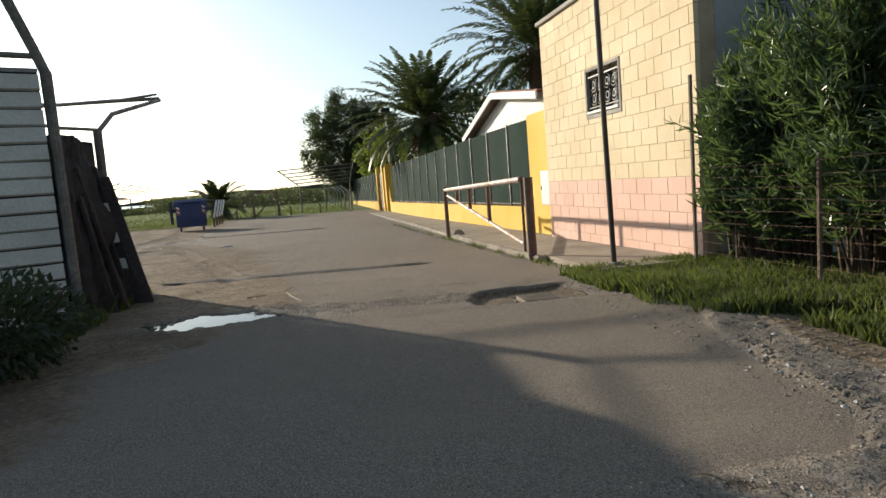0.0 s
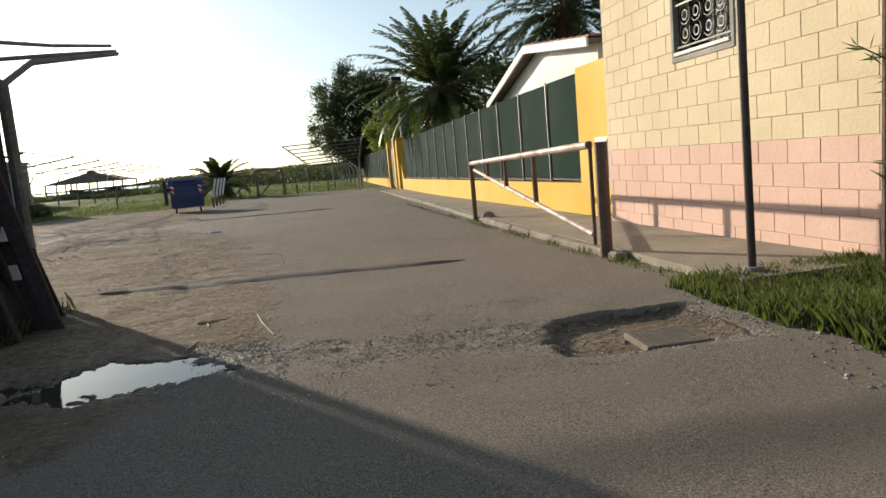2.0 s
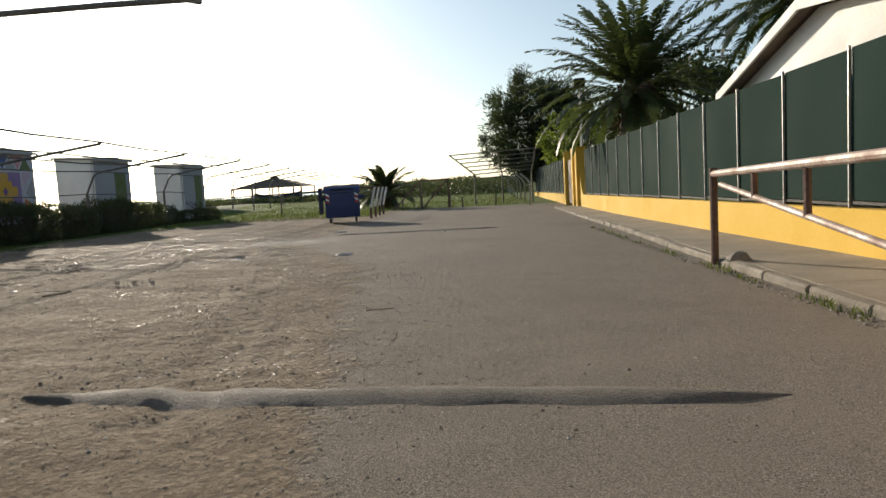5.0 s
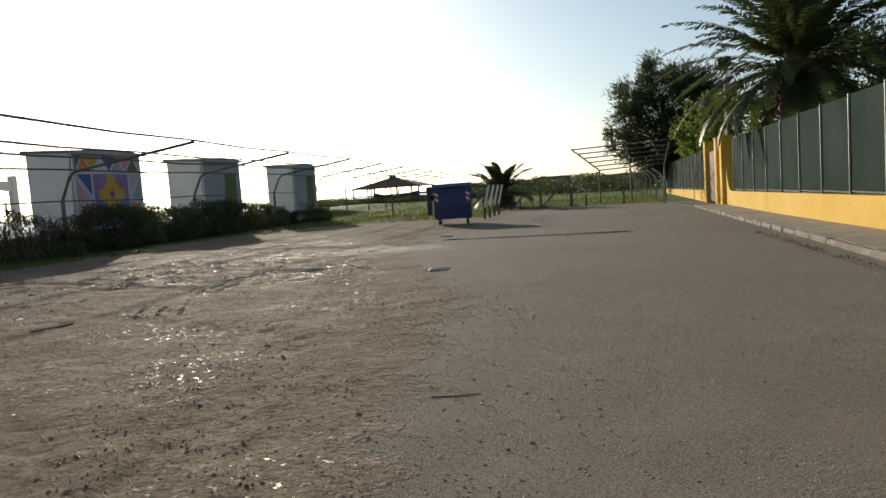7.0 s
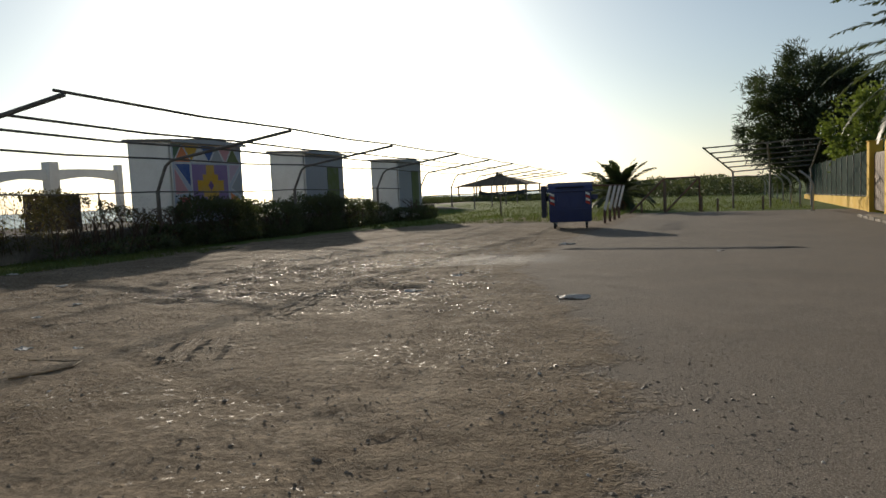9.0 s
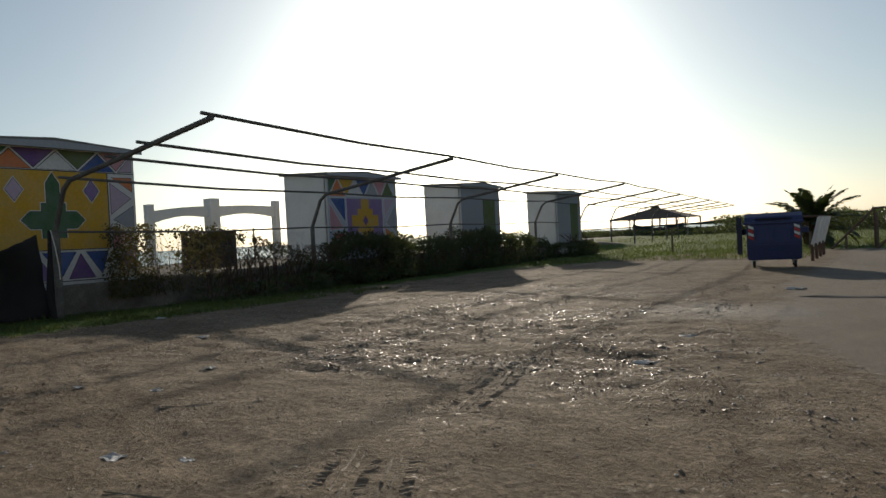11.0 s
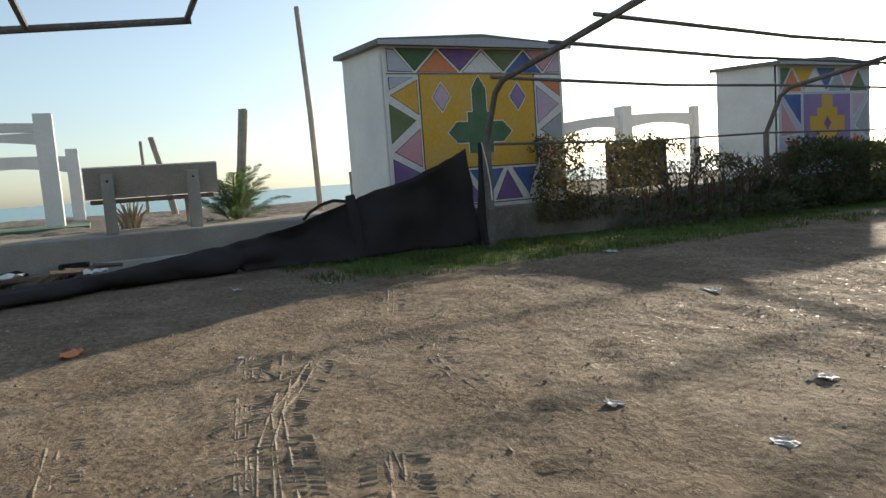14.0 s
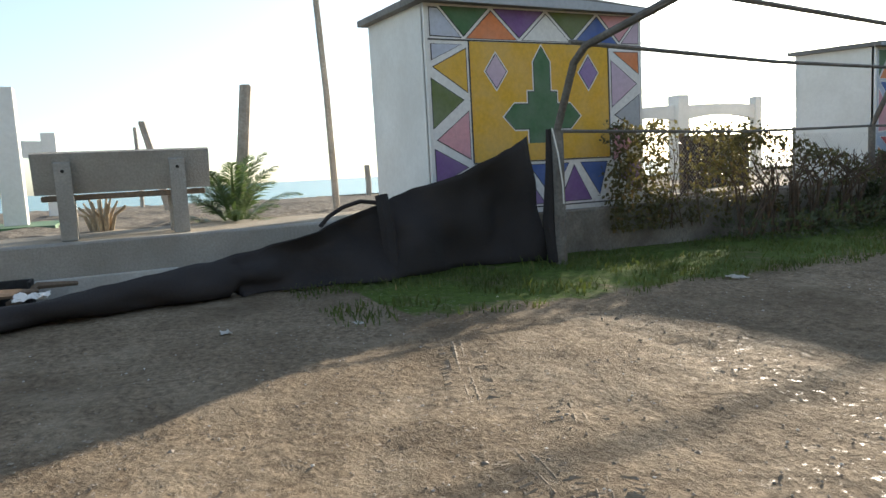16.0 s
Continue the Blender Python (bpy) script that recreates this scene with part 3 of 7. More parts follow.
# ---- yellow wall with green screens ----
def fence_wall(name, y0, y1, label, posts, full_end):
    f = thing(name, label, "fence wall", kind="structure")
    n = 26
    pts = []
    for i in range(n + 1):
        y = y0 + (y1 - y0) * i / n
        pts.append((y, 0.36 - 0.0115 * (y - 13)))
    # curved rise towards the gate pier
    outline = [(y0, G(4.6, y0) - 0.3), (y1, G(4.6, y1) - 0.3)]
    curve = []
    for k in range(9):
        t = k / 8
        if full_end > 0:
            yy = y1 - 1.1 + 1.1 * math.sin(t * math.pi / 2)
            zz = 0.36 - 0.0115 * (yy - 13) + 1.75 * (1 - math.cos(t * math.pi / 2))
        else:
            yy = y0 + 1.1 - 1.1 * math.sin(t * math.pi / 2)
            zz = 0.36 - 0.0115 * (yy - 13) + 1.75 * (1 - math.cos(t * math.pi / 2))
        curve.append((yy, zz))
    if full_end > 0:
        outline += curve[::-1] + [(y0, pts[0][1])]
    else:
        outline += [(y1, pts[-1][1])] + curve
    part("low_wall", prismed(outline, "x", 4.55, 4.78), M_YELLOW, f)
    part("base_strip", boxed(4.66, 4.70, y0 + (0 if full_end > 0 else 0.9), y1 - (0.9 if full_end > 0 else 0), 0.2, 0.21), M_CONCRETE, f)
    return f


def screens(f, ys, z_lo, z_hi):
    for i, (a, c) in enumerate(zip(ys, ys[1:])):
        mid = (a + c) / 2
        part("screen_panel", boxed(4.645, 4.665, a + 0.02, c - 0.02, z_lo(mid), z_hi(mid), bevel=0.003), M_GREEN_MESH, f)
        part("bottom_rail", boxed(4.635, 4.675, a + 0.02, c - 0.02, z_lo(mid) - 0.045, z_lo(mid) - 0.01), M_IRON, f)
    for y in ys:
        part("fence_post", boxed(4.61, 4.642, y - 0.014, y + 0.014, z_lo(y) - 0.12, z_hi(y) + 0.03, bevel=0.004), M_STEEL, f)


def yellow_walls():
    f = fence_wall("wall_east", 13.53, 37.6, "yellow rendered low wall topped with dark green screen panels", 0, 1)
    z_lo = lambda y: 0.44 - 0.0115 * (y - 13)
    z_hi = lambda y: 2.16 - 0.0085 * (y - 13)
    screens(f, [13.5] + [15.25 + 1.757 * i for i in range(13)], z_lo, z_hi)
    p = thing("wall_pier", "tall yellow rendered end of the wall beside the building", "wall pier", kind="structure")
    part("wall", boxed(4.53, 4.80, 12.06, 13.52, -0.45, 2.2, bevel=0.012), M_YELLOW, p)
    m = thing("meter_box", "cream painted meter cupboard set in the yellow wall", "meter box")
    part("body", boxed(4.50, 4.56, 12.3, 12.8, 0.42, 1.07, bevel=0.008), M_WHITE, m)
    part("door", boxed(4.488, 4.502, 12.33, 12.77, 0.45, 1.04, bevel=0.004), M_WHITE, m)
    part("latch", boxed(4.478, 4.489, 12.72, 12.75, 0.7, 0.78), M_IRON, m)
    for y, n in ((37.85, "gate_pier"), (39.15, "gate_pier"), (42.3, "gate_pier")):
        g = thing(n, "yellow rendered square gate pier", "gate pier", kind="structure", group="gate piers")
        part("shaft", boxed(4.42, 4.86, y - 0.24, y + 0.24, -0.75, 2.12, bevel=0.012), M_YELLOW, g)
        part("cap", boxed(4.40, 4.88, y - 0.26, y + 0.26, 2.124, 2.16, bevel=0.008), M_YELLOW, g)
    g = thing("door_1", "closed brown metal gate between the yellow piers", "gate", kind="structure")
    part("gate_frame", boxed(4.60, 4.66, 39.4, 42.05, -0.42, 1.7), M_DOOR, g)
    for k in range(9):
        part("board", boxed(4.575, 4.598, 39.45 + k * 0.29, 39.71 + k * 0.29, -0.36, 1.62, bevel=0.004), M_DOOR, g)
    f = fence_wall("wall_east_far", 42.55, 66.0, "yellow rendered low wall with dark green screens past the gate", 0, -1)
    screens(f, [43.4 + 1.7 * i for i in range(14)], lambda y: 0.44 - 0.0115 * (y - 13), lambda y: 2.1 - 0.0085 * (y - 13))


# ---- pavement and kerb ----
def kerb_x(y):
    return float(np.interp(y, (7, 9, 15.3, 18.6, 20.0, 23.5, 29.5, 38.6), (3.0, 3.04, 3.15, 3.25, 3.31, 3.4, 3.47, 3.53)))


def pavement():
    p = thing("pavement", "worn concrete pavement with patchy brown dirt along the wall", "pavement", kind="structure")
    y = 7.1
    while y < 38.5:
        y1 = min(y + 3.0, 38.6)
        bm = bmesh.new()
        o = []
        for (x, yy, top) in ((kerb_x(y) + 0.15, y, 1), (4.56, y, 1), (4.56, y1 - 0.012, 1), (kerb_x(y1) + 0.15, y1 - 0.012, 1)):
            o.append((x, yy))
        lo = [bm.verts.new((x, yy, G(x, yy) - 0.2)) for x, yy in o]
        hi = [bm.verts.new((x, yy, G(3.5, yy) + 0.075)) for x, yy in o]
        bm.faces.new(lo[::-1]), bm.faces.new(hi)
        for i in range(4):
            bm.faces.new((lo[i], lo[(i + 1) % 4], hi[(i + 1) % 4], hi[i]))
        part("slab", bm, M_PAVE, p)
        y = y1
    kb = thing("kerb", "chipped stone kerb of the pavement", "kerb", kind="structure")
    y = 9.45
    shapes = []
    for v in range(5):
        bm = boxed(-0.07, 0.07, -0.49, 0.49, -0.2, 0.08, bevel=0.018)
        for vt in bm.verts:
            vt.co += Vector((rnd.uniform(-0.008, 0.008), rnd.uniform(-0.006, 0.006), rnd.uniform(-0.012, 0.004)))
        shapes.append(mesh_of("kerb_stone", bm, M_KERB))
    while y < 38.4:
        ob = new("kerb_stone", shapes[rnd.randrange(5)])
        ob.parent = kb
        ob.matrix_local = pose(kerb_x(y) + 0.07, y, G(3, y) + rnd.uniform(-0.012, 0.006), rnd.uniform(-0.6, 0.6), rnd.uniform(-2, 2), -1.0 + rnd.uniform(-0.6, 0.6))
        y += 0.995


# ---- swing barrier ----
def barrier():
    b = thing("barrier", "rusty white tubular swing barrier on the kerb", "barrier")
    z = G(3, 9.2)
    part("main_post", tubed([(3.06, 9.23, z - 0.1), (3.06, 9.23, z + 1.15)], 0.064, 14), M_RUST, b, "thick rusty brown post", smooth=False)
    part("post_cap", tubed([(3.06, 9.23, z + 1.15), (3.06, 9.23, z + 1.158)], 0.067, 14), M_RUST, b)
    part("hinge_bar", tubed([(3.0, 9.36, z + 0.12), (3.0, 9.36, z + 1.17)], 0.02, 10), M_RUST, b)
    end = Vector((3.12, 15.33, 0.815))
    start = Vector((3.0, 9.38, 0.97))
    part("top_rail", tubed([start, end], 0.042, 10), M_RUST_PIPE, b, "white pipe with rust stains")
    part("brace", tubed([(3.0, 9.38, 0.06), end - Vector((0, 0.25, 0.12))], 0.03, 10), M_RUST_PIPE, b)
    for t in (0.33, 0.58, 0.78):
        p = start.lerp(end, t)
        q = Vector((3.0, 9.38, 0.06)).lerp(end - Vector((0, 0.25, 0.12)), (p.y - 9.38) / (end.y - 0.25 - 9.38))
        part("picket", tubed([p, q], 0.035, 8), M_RUST, b)
    part("end_post", tubed([(3.12, 15.33, G(3, 15.3) - 0.05), (3.12, 15.33, 0.885)], 0.045, 10), M_RUST, b)
    s = thing("kerb_rock", "dark broken stone beside the barrier's end post", "stone", at=(3.3, 15.02, G(3.3, 15.0) + 0.08))
    bm = bmesh.new()
    bmesh.ops.create_icosphere(bm, subdivisions=2, radius=0.14)
    for v in bm.verts:
        v.co = v.co * (1 + 0.35 * noise.noise(v.co * 9)) * 1.0
        v.co.z *= 0.7
    part("stone", bm, M_OLD_CONCRETE, s)


def dark_pole():
    p = thing("pole", "thin dark brown metal pole standing by the pavement", "pole")
    part("shaft", tubed([(3.4, 7.34, G(3.4, 7.3) - 0.1), (3.37, 7.34, 1.5), (3.33, 7.33, 4.2)], 0.031, 10), M_DARK_POLE, p)
    part("footing", tubed([(3.4, 7.34, G(3.4, 7.3) - 0.02), (3.4, 7.34, G(3.4, 7.3) + 0.11)], 0.07, 10), M_CONCRETE, p)


# ---- cabins ----
def colour_paint(name, c):
    return surface(name, c, tuple(v * 0.85 for v in c), tuple(0.35 * v + 0.3 for v in c), 22, 2.4, 0.75, relief=0.001, amount=0.3)


PAINT = {k: colour_paint("paint_" + k, c) for k, c in dict(
    yellow=(0.72, 0.42, 0.04), green=(0.07, 0.16, 0.07), moss=(0.13, 0.17, 0.05), orange=(0.75, 0.24, 0.08), purple=(0.2, 0.1, 0.28), violet=(0.3, 0.2, 0.42),
    blue=(0.06, 0.12, 0.36), pale=(0.52, 0.56, 0.66), pink=(0.68, 0.34, 0.38), lilac=(0.6, 0.46, 0.58), red=(0.6, 0.1, 0.1), white=(0.8, 0.79, 0.77), black=(0.03, 0.03, 0.035), grey=(0.4, 0.42, 0.46)).items()}


def flat_shape(cab, pts, colour, depth, name="painted_shape"):
    """A painted shape on the front: points (across, up), a thin coat proud of the wall."""
    part(name, prismed(pts, "x", 0.0, depth), PAINT[colour], cab)


def stroke(cab, a, b, w, colour, depth):
    dx, dz = b[0] - a[0], b[1] - a[1]
    l = math.hypot(dx, dz)
    nx, nz = -dz / l * w / 2, dx / l * w / 2
    flat_shape(cab, [(a[0] - nx, a[1] - nz), (b[0] - nx, b[1] - nz), (b[0] + nx, b[1] + nz), (a[0] + nx, a[1] + nz)], colour, depth, "painted_line")


def cabin(x, y0, y1, z0, zt, depth, label, style):
    """Local frame: x 0 is the front face, y across from the south side, z 0 the platform."""
    c = thing("beach_cabin", label, "beach cabin", at=(x, y0, z0), group="row of beach cabins")
    w, h = y1 - y0, zt - z0
    rise = 0.11
    def lifted(bm):
        for v in bm.verts:
            v.co.z += rise * max(0.0, -v.co.x) / depth
        return bm
    side = [(-depth, -0.5), (-0.02, -0.5), (-0.02, h), (-depth, h + rise)]
    part("wall", prismed(side, "y", 0, 0.08), M_WHITE, c, "white painted side wall")
    part("wall", prismed(side, "y", w - 0.08, w), M_WHITE, c)
    part("wall", boxed(-depth, -depth + 0.08, 0.08, w - 0.08, -0.5, h + rise), M_WHITE, c)
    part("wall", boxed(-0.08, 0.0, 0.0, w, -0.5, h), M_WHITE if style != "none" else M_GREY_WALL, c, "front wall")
    part("corner_batten", boxed(-0.03, 0.012, -0.012, 0.03, -0.1, h - 0.01, bevel=0.003), M_WHITE, c)
    roof = [(-0.12, h - 0.01), (w + 0.06, h - 0.02), (w + 0.06, h + 0.05), (w * 0.5, h + 0.17), (-0.12, h + 0.07)]
    part("roof", lifted(prismed(roof, "x", -depth - 0.1, 0.18)), M_ROOF_FELT, c, "shallow grey gabled roof")
    part("fascia", prismed([(-0.13, h - 0.02), (w + 0.07, h - 0.03), (w + 0.07, h + 0.03), (w * 0.5, h + 0.11), (-0.13, h + 0.04)], "x", 0.18, 0.205), PAINT["grey"], c)
    if style == "cross":
        s = w / 3.2
        zf1, zf0, zb = 2.02, 0.59, -0.45
        def shape(pts, colour, d=0.010, name="painted_shape"):
            flat_shape(c, [(u * s, v) for u, v in pts], colour, d, name)
        def inset(pts, g):
            cu = sum(p[0] for p in pts) / len(pts)
            cv = sum(p[1] for p in pts) / len(pts)
            out = []
            for u, v in pts:
                k = 1 - g / max(0.12, math.hypot(u - cu, v - cv) * 0.55)
                out.append((cu + (u - cu) * k, cv + (v - cv) * k))
            return out
        def filled(pts, colour):
            shape(inset(pts, 0.016), "black", 0.008, "painted_line")
            shape(inset(pts, 0.026), colour, 0.010)
        shape([(0.03, zb), (3.17, zb), (3.17, h - 0.02), (0.03, h - 0.02)], "white", 0.004)
        hi, lo = h - 0.02, zf1 + 0.02
        zig = [(0.17, hi), (0.5, lo), (0.88, hi), (1.27, lo), (1.67, hi), (2.06, lo), (2.46, hi), (2.82, lo), (3.16, hi)]
        for (a, b2, d2), col in zip(zip(zig, zig[1:], zig[2:]), ("green", "orange", "purple", "white", "moss", "blue", "pink")):
            filled([a, b2, d2], col)
        filled([(0.04, hi), (0.17, hi), (0.5, lo), (0.04, lo)], "pale")
        filled([(2.82, lo), (3.16, lo), (3.16, hi)], "lilac")
        shape([(0.57, zf0), (2.62, zf0), (2.62, zf1), (0.57, zf1)], "yellow", 0.006)
        for a, b2 in (((0.56, zf0), (0.56, zf1)), ((2.63, zf0), (2.63, zf1)), ((0.03, zf1 + 0.01), (3.17, zf1 + 0.01)), ((0.56, zf0 - 0.01), (2.63, zf0 - 0.01)), ((0.56, 0.0), (2.63, 0.0))):
            stroke(c, (a[0] * s, a[1]), (b2[0] * s, b2[1]), 0.016, "black", 0.011)
        for pts, col in (([(0.04, 1.99), (0.5, 1.99), (0.04, 1.77)], "pale"), ([(0.54, 1.97), (0.04, 1.72), (0.54, 1.39)], "yellow"), ([(0.03, 1.62), (0.5, 1.34), (0.03, 0.97)], "moss"), ([(0.54, 1.24), (0.05, 0.87), (0.54, 0.6)], "pink"), ([(0.03, 0.8), (0.52, 0.54), (0.03, 0.3)], "purple"), ([(0.54, 0.48), (0.08, 0.22), (0.54, 0.0)], "blue"), ([(0.04, 0.14), (0.5, -0.08), (0.04, -0.3)], "orange"),
                         ([(2.68, 1.96), (3.16, 1.97), (3.16, 1.64)], "orange"), ([(2.66, 1.87), (3.14, 1.54), (2.66, 1.2)], "lilac"), ([(3.16, 1.43), (2.68, 1.13), (3.16, 0.86)], "grey"), ([(2.66, 1.02), (3.14, 0.76), (2.66, 0.5)], "pink"), ([(3.16, 0.64), (2.68, 0.36), (3.16, 0.05)], "violet")):
            filled(pts, col)
        def cross(g, colour, d):
            cx = 1.58
            half = [(0, 1.98 + 1.6 * g), (0.115 + g, 1.8), (0.115 + g, 1.43 + g), (0.21 + g, 1.43 + g), (0.21 + g, 1.28 + g), (0.42, 1.28 + g), (0.56 + 1.4 * g, 1.13), (0.42, 0.98 - g), (0.21 + g, 0.98 - g), (0.21 + g, 0.8)]
            shape([(cx + u, v) for u, v in half] + [(cx - u, v) for u, v in half[:0:-1]], colour, d)
        cross(0.026, "white", 0.008)
        cross(0.01, "black", 0.010)
        cross(0.0, "green", 0.012)
        for cx, col in ((0.92, "lilac"), (2.3, "violet")):
            for g, cl, d in ((0.03, "white", 0.008), (0.012, "black", 0.010), (0.0, col, 0.012)):
                shape([(cx - 0.14 - g, 1.675), (cx, 1.48 - g * 1.5), (cx + 0.14 + g, 1.675), (cx, 1.87 + g * 1.5)], cl, d)
        for pts, col in (([(0.6, 0.55), (1.16, 0.55), (0.62, 0.03)], "blue"), ([(1.22, 0.55), (1.6, 0.02), (0.72, 0.02)], "violet"), ([(1.3, 0.55), (1.98, 0.55), (1.68, 0.06)], "blue"), ([(2.03, 0.54), (2.33, 0.02), (1.76, 0.02)], "purple"), ([(2.1, 0.55), (2.6, 0.55), (2.44, 0.06)], "blue")):
            filled(pts, col)
    elif style == "blue":
        def tri(pts, colour):
            cu, cv = sum(p[0] for p in pts) / 3, sum(p[1] for p in pts) / 3
            for k, col, d in ((0.95, "white", 0.007), (0.86, colour, 0.009)):
                flat_shape(c, [(w * (cu + (u - cu) * k), cv + (v - cv) * k) for u, v in pts], col, d)
        zb, zm, zt2 = -0.4, h - 0.62, h - 0.04
        flat_shape(c, [(0.03, zb), (w - 0.03, zb), (w - 0.03, zt2), (0.03, zt2)], "pale", 0.004)
        # row of triangles under the eaves
        for k, (up, down) in enumerate((("green", "orange"), ("yellow", "white"), ("blue", "grey"), ("pink", "moss"))):
            u = 0.02 + 0.24 * k
            tri([(u, zm), (u + 0.24, zm), (u + 0.12, zt2)], down)
            tri([(u - 0.12 if k else u, zt2), (u + 0.12, zt2), (u, zm)], up)
        # centre panel with a stepped yellow cross
        flat_shape(c, [(w * 0.25, 0.35), (w * 0.77, 0.35), (w * 0.77, zm - 0.04), (w * 0.25, zm - 0.04)], "violet", 0.006)
        zc, uc = 1.2, w * 0.51
        for hu, hv, d in ((0.19, 0.66, 0.009), (0.62, 0.17, 0.0095), (0.36, 0.36, 0.0085)):
            flat_shape(c, [(uc - hu, zc - hv), (uc + hu, zc - hv), (uc + hu, zc + hv), (uc - hu, zc + hv)], "yellow", d)
        flat_shape(c, [(uc - 0.13, zc), (uc, zc - 0.17), (uc + 0.13, zc), (uc, zc + 0.17)], "purple", 0.0115)
        for a, b2 in ((0.25, 0.25), (0.77, 0.77)):
            stroke(c, (w * a, 0.0), (w * b2, zm), 0.025, "white", 0.011)
        # side bands
        for pts, col in (([(0.02, zm), (0.24, zm), (0.24, 1.1)], "blue"), ([(0.02, zm - 0.1), (0.22, 0.95), (0.02, 0.9)], "pink"), ([(0.03, 0.86), (0.22, 0.86), (0.22, 0.35)], "red"), ([(0.02, 0.7), (0.18, 0.3), (0.02, 0.1)], "orange"),
                         ([(0.79, zm), (0.98, zm), (0.79, 1.25)], "lilac"), ([(0.98, zm - 0.1), (0.98, 0.75), (0.8, 1.1)], "grey"), ([(0.79, 1.0), (0.97, 0.68), (0.79, 0.6)], "orange"), ([(0.79, 0.5), (0.98, 0.6), (0.98, 0.1)], "violet")):
            tri(pts, col)
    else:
        # shade on the far murals put into a grey coat and dark door
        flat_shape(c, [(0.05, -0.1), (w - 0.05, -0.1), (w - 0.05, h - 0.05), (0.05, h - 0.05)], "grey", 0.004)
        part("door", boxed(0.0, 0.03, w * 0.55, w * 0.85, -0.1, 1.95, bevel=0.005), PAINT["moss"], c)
    return c


# ---- long pipe pergola ----
PERG = [(19.62, -9.9, -14.1), (26.7, -10.65, -15.1), (33.6, -11.2, -15.3), (40.6, -11.5, -15.5)] + [(40.6 + 6.9 * k, -11.5 - 0.75 * k, -15.5 - 0.85 * k) for k in range(1, 8)]


def pergola():
    pg = thing("pergola", "long weathered pipe pergola frame without its cover", "pergola")
    lines = {k: [] for k in range(5)}
    for i, (y, xe, xp) in enumerate(PERG):
        g = G(xp, y)
        bend, knee, tip = Vector((xp, y, 1.3)), Vector((xp + 0.4, y, 2.1)), Vector((xe, y, 2.64 - 0.01 * i))
        part("post", tubed([(xp, y, g - 0.2), bend], 0.068 if i == 0 else 0.055, 8), M_PERGOLA, pg)
        part("rafter", tubed([bend, bend.lerp(knee, 0.85), knee.lerp(tip, 0.04), tip], 0.042, 8), M_PERGOLA, pg)
        for k, t in enumerate((0.99, 0.6, 0.38, 0.02)):
            lines[k].append(knee.lerp(tip, t) + Vector((0, 0, 0.06)))
        lines[4].append(bend)
    for k, pts in lines.items():
        for a, b in zip(pts, pts[1:]):
            ext = Vector((0, 0.14, 0)) if a is pts[0] and k < 4 else Vector((0, 0, 0))
            m = (a + b) / 2 - Vector((0, 0, 0.05))
            part("purlin", tubed([a - ext, m, b], 0.026 if k < 4 else 0.022, 6), M_PERGOLA, pg)


def pergola_end():
    pg = thing("pergola", "weathered pipe pergola frame over the sea front terrace", "pergola")
    corner, step = Vector((-14.08, 15.71, 2.89)), Vector((0.02, -1.62, -0.147))
    part("purlin", tubed([corner - step * 0.03, corner + step, corner + step * 2.6, corner + step * 4.9], 0.042, 8), M_PERGOLA, pg)
    for k, run, rise, side in ((0.0, 3.6, 0.2, 0.068), (1.0, 3.4, 0.3, -0.12), (2.4, 3.4, 0.3, -0.12), (3.8, 3.4, 0.3, -0.12)):
        a = corner + step * k
        part("rafter", tubed([a, a + Vector((run / 2, side * run / 2, rise * run / 2)), a + Vector((run, side * run, rise * run))], 0.036, 8), M_PERGOLA, pg)
    a = corner + step * 4.4
    part("post", tubed([(a.x, a.y, -0.2), a], 0.05, 8), M_PERGOLA, pg)


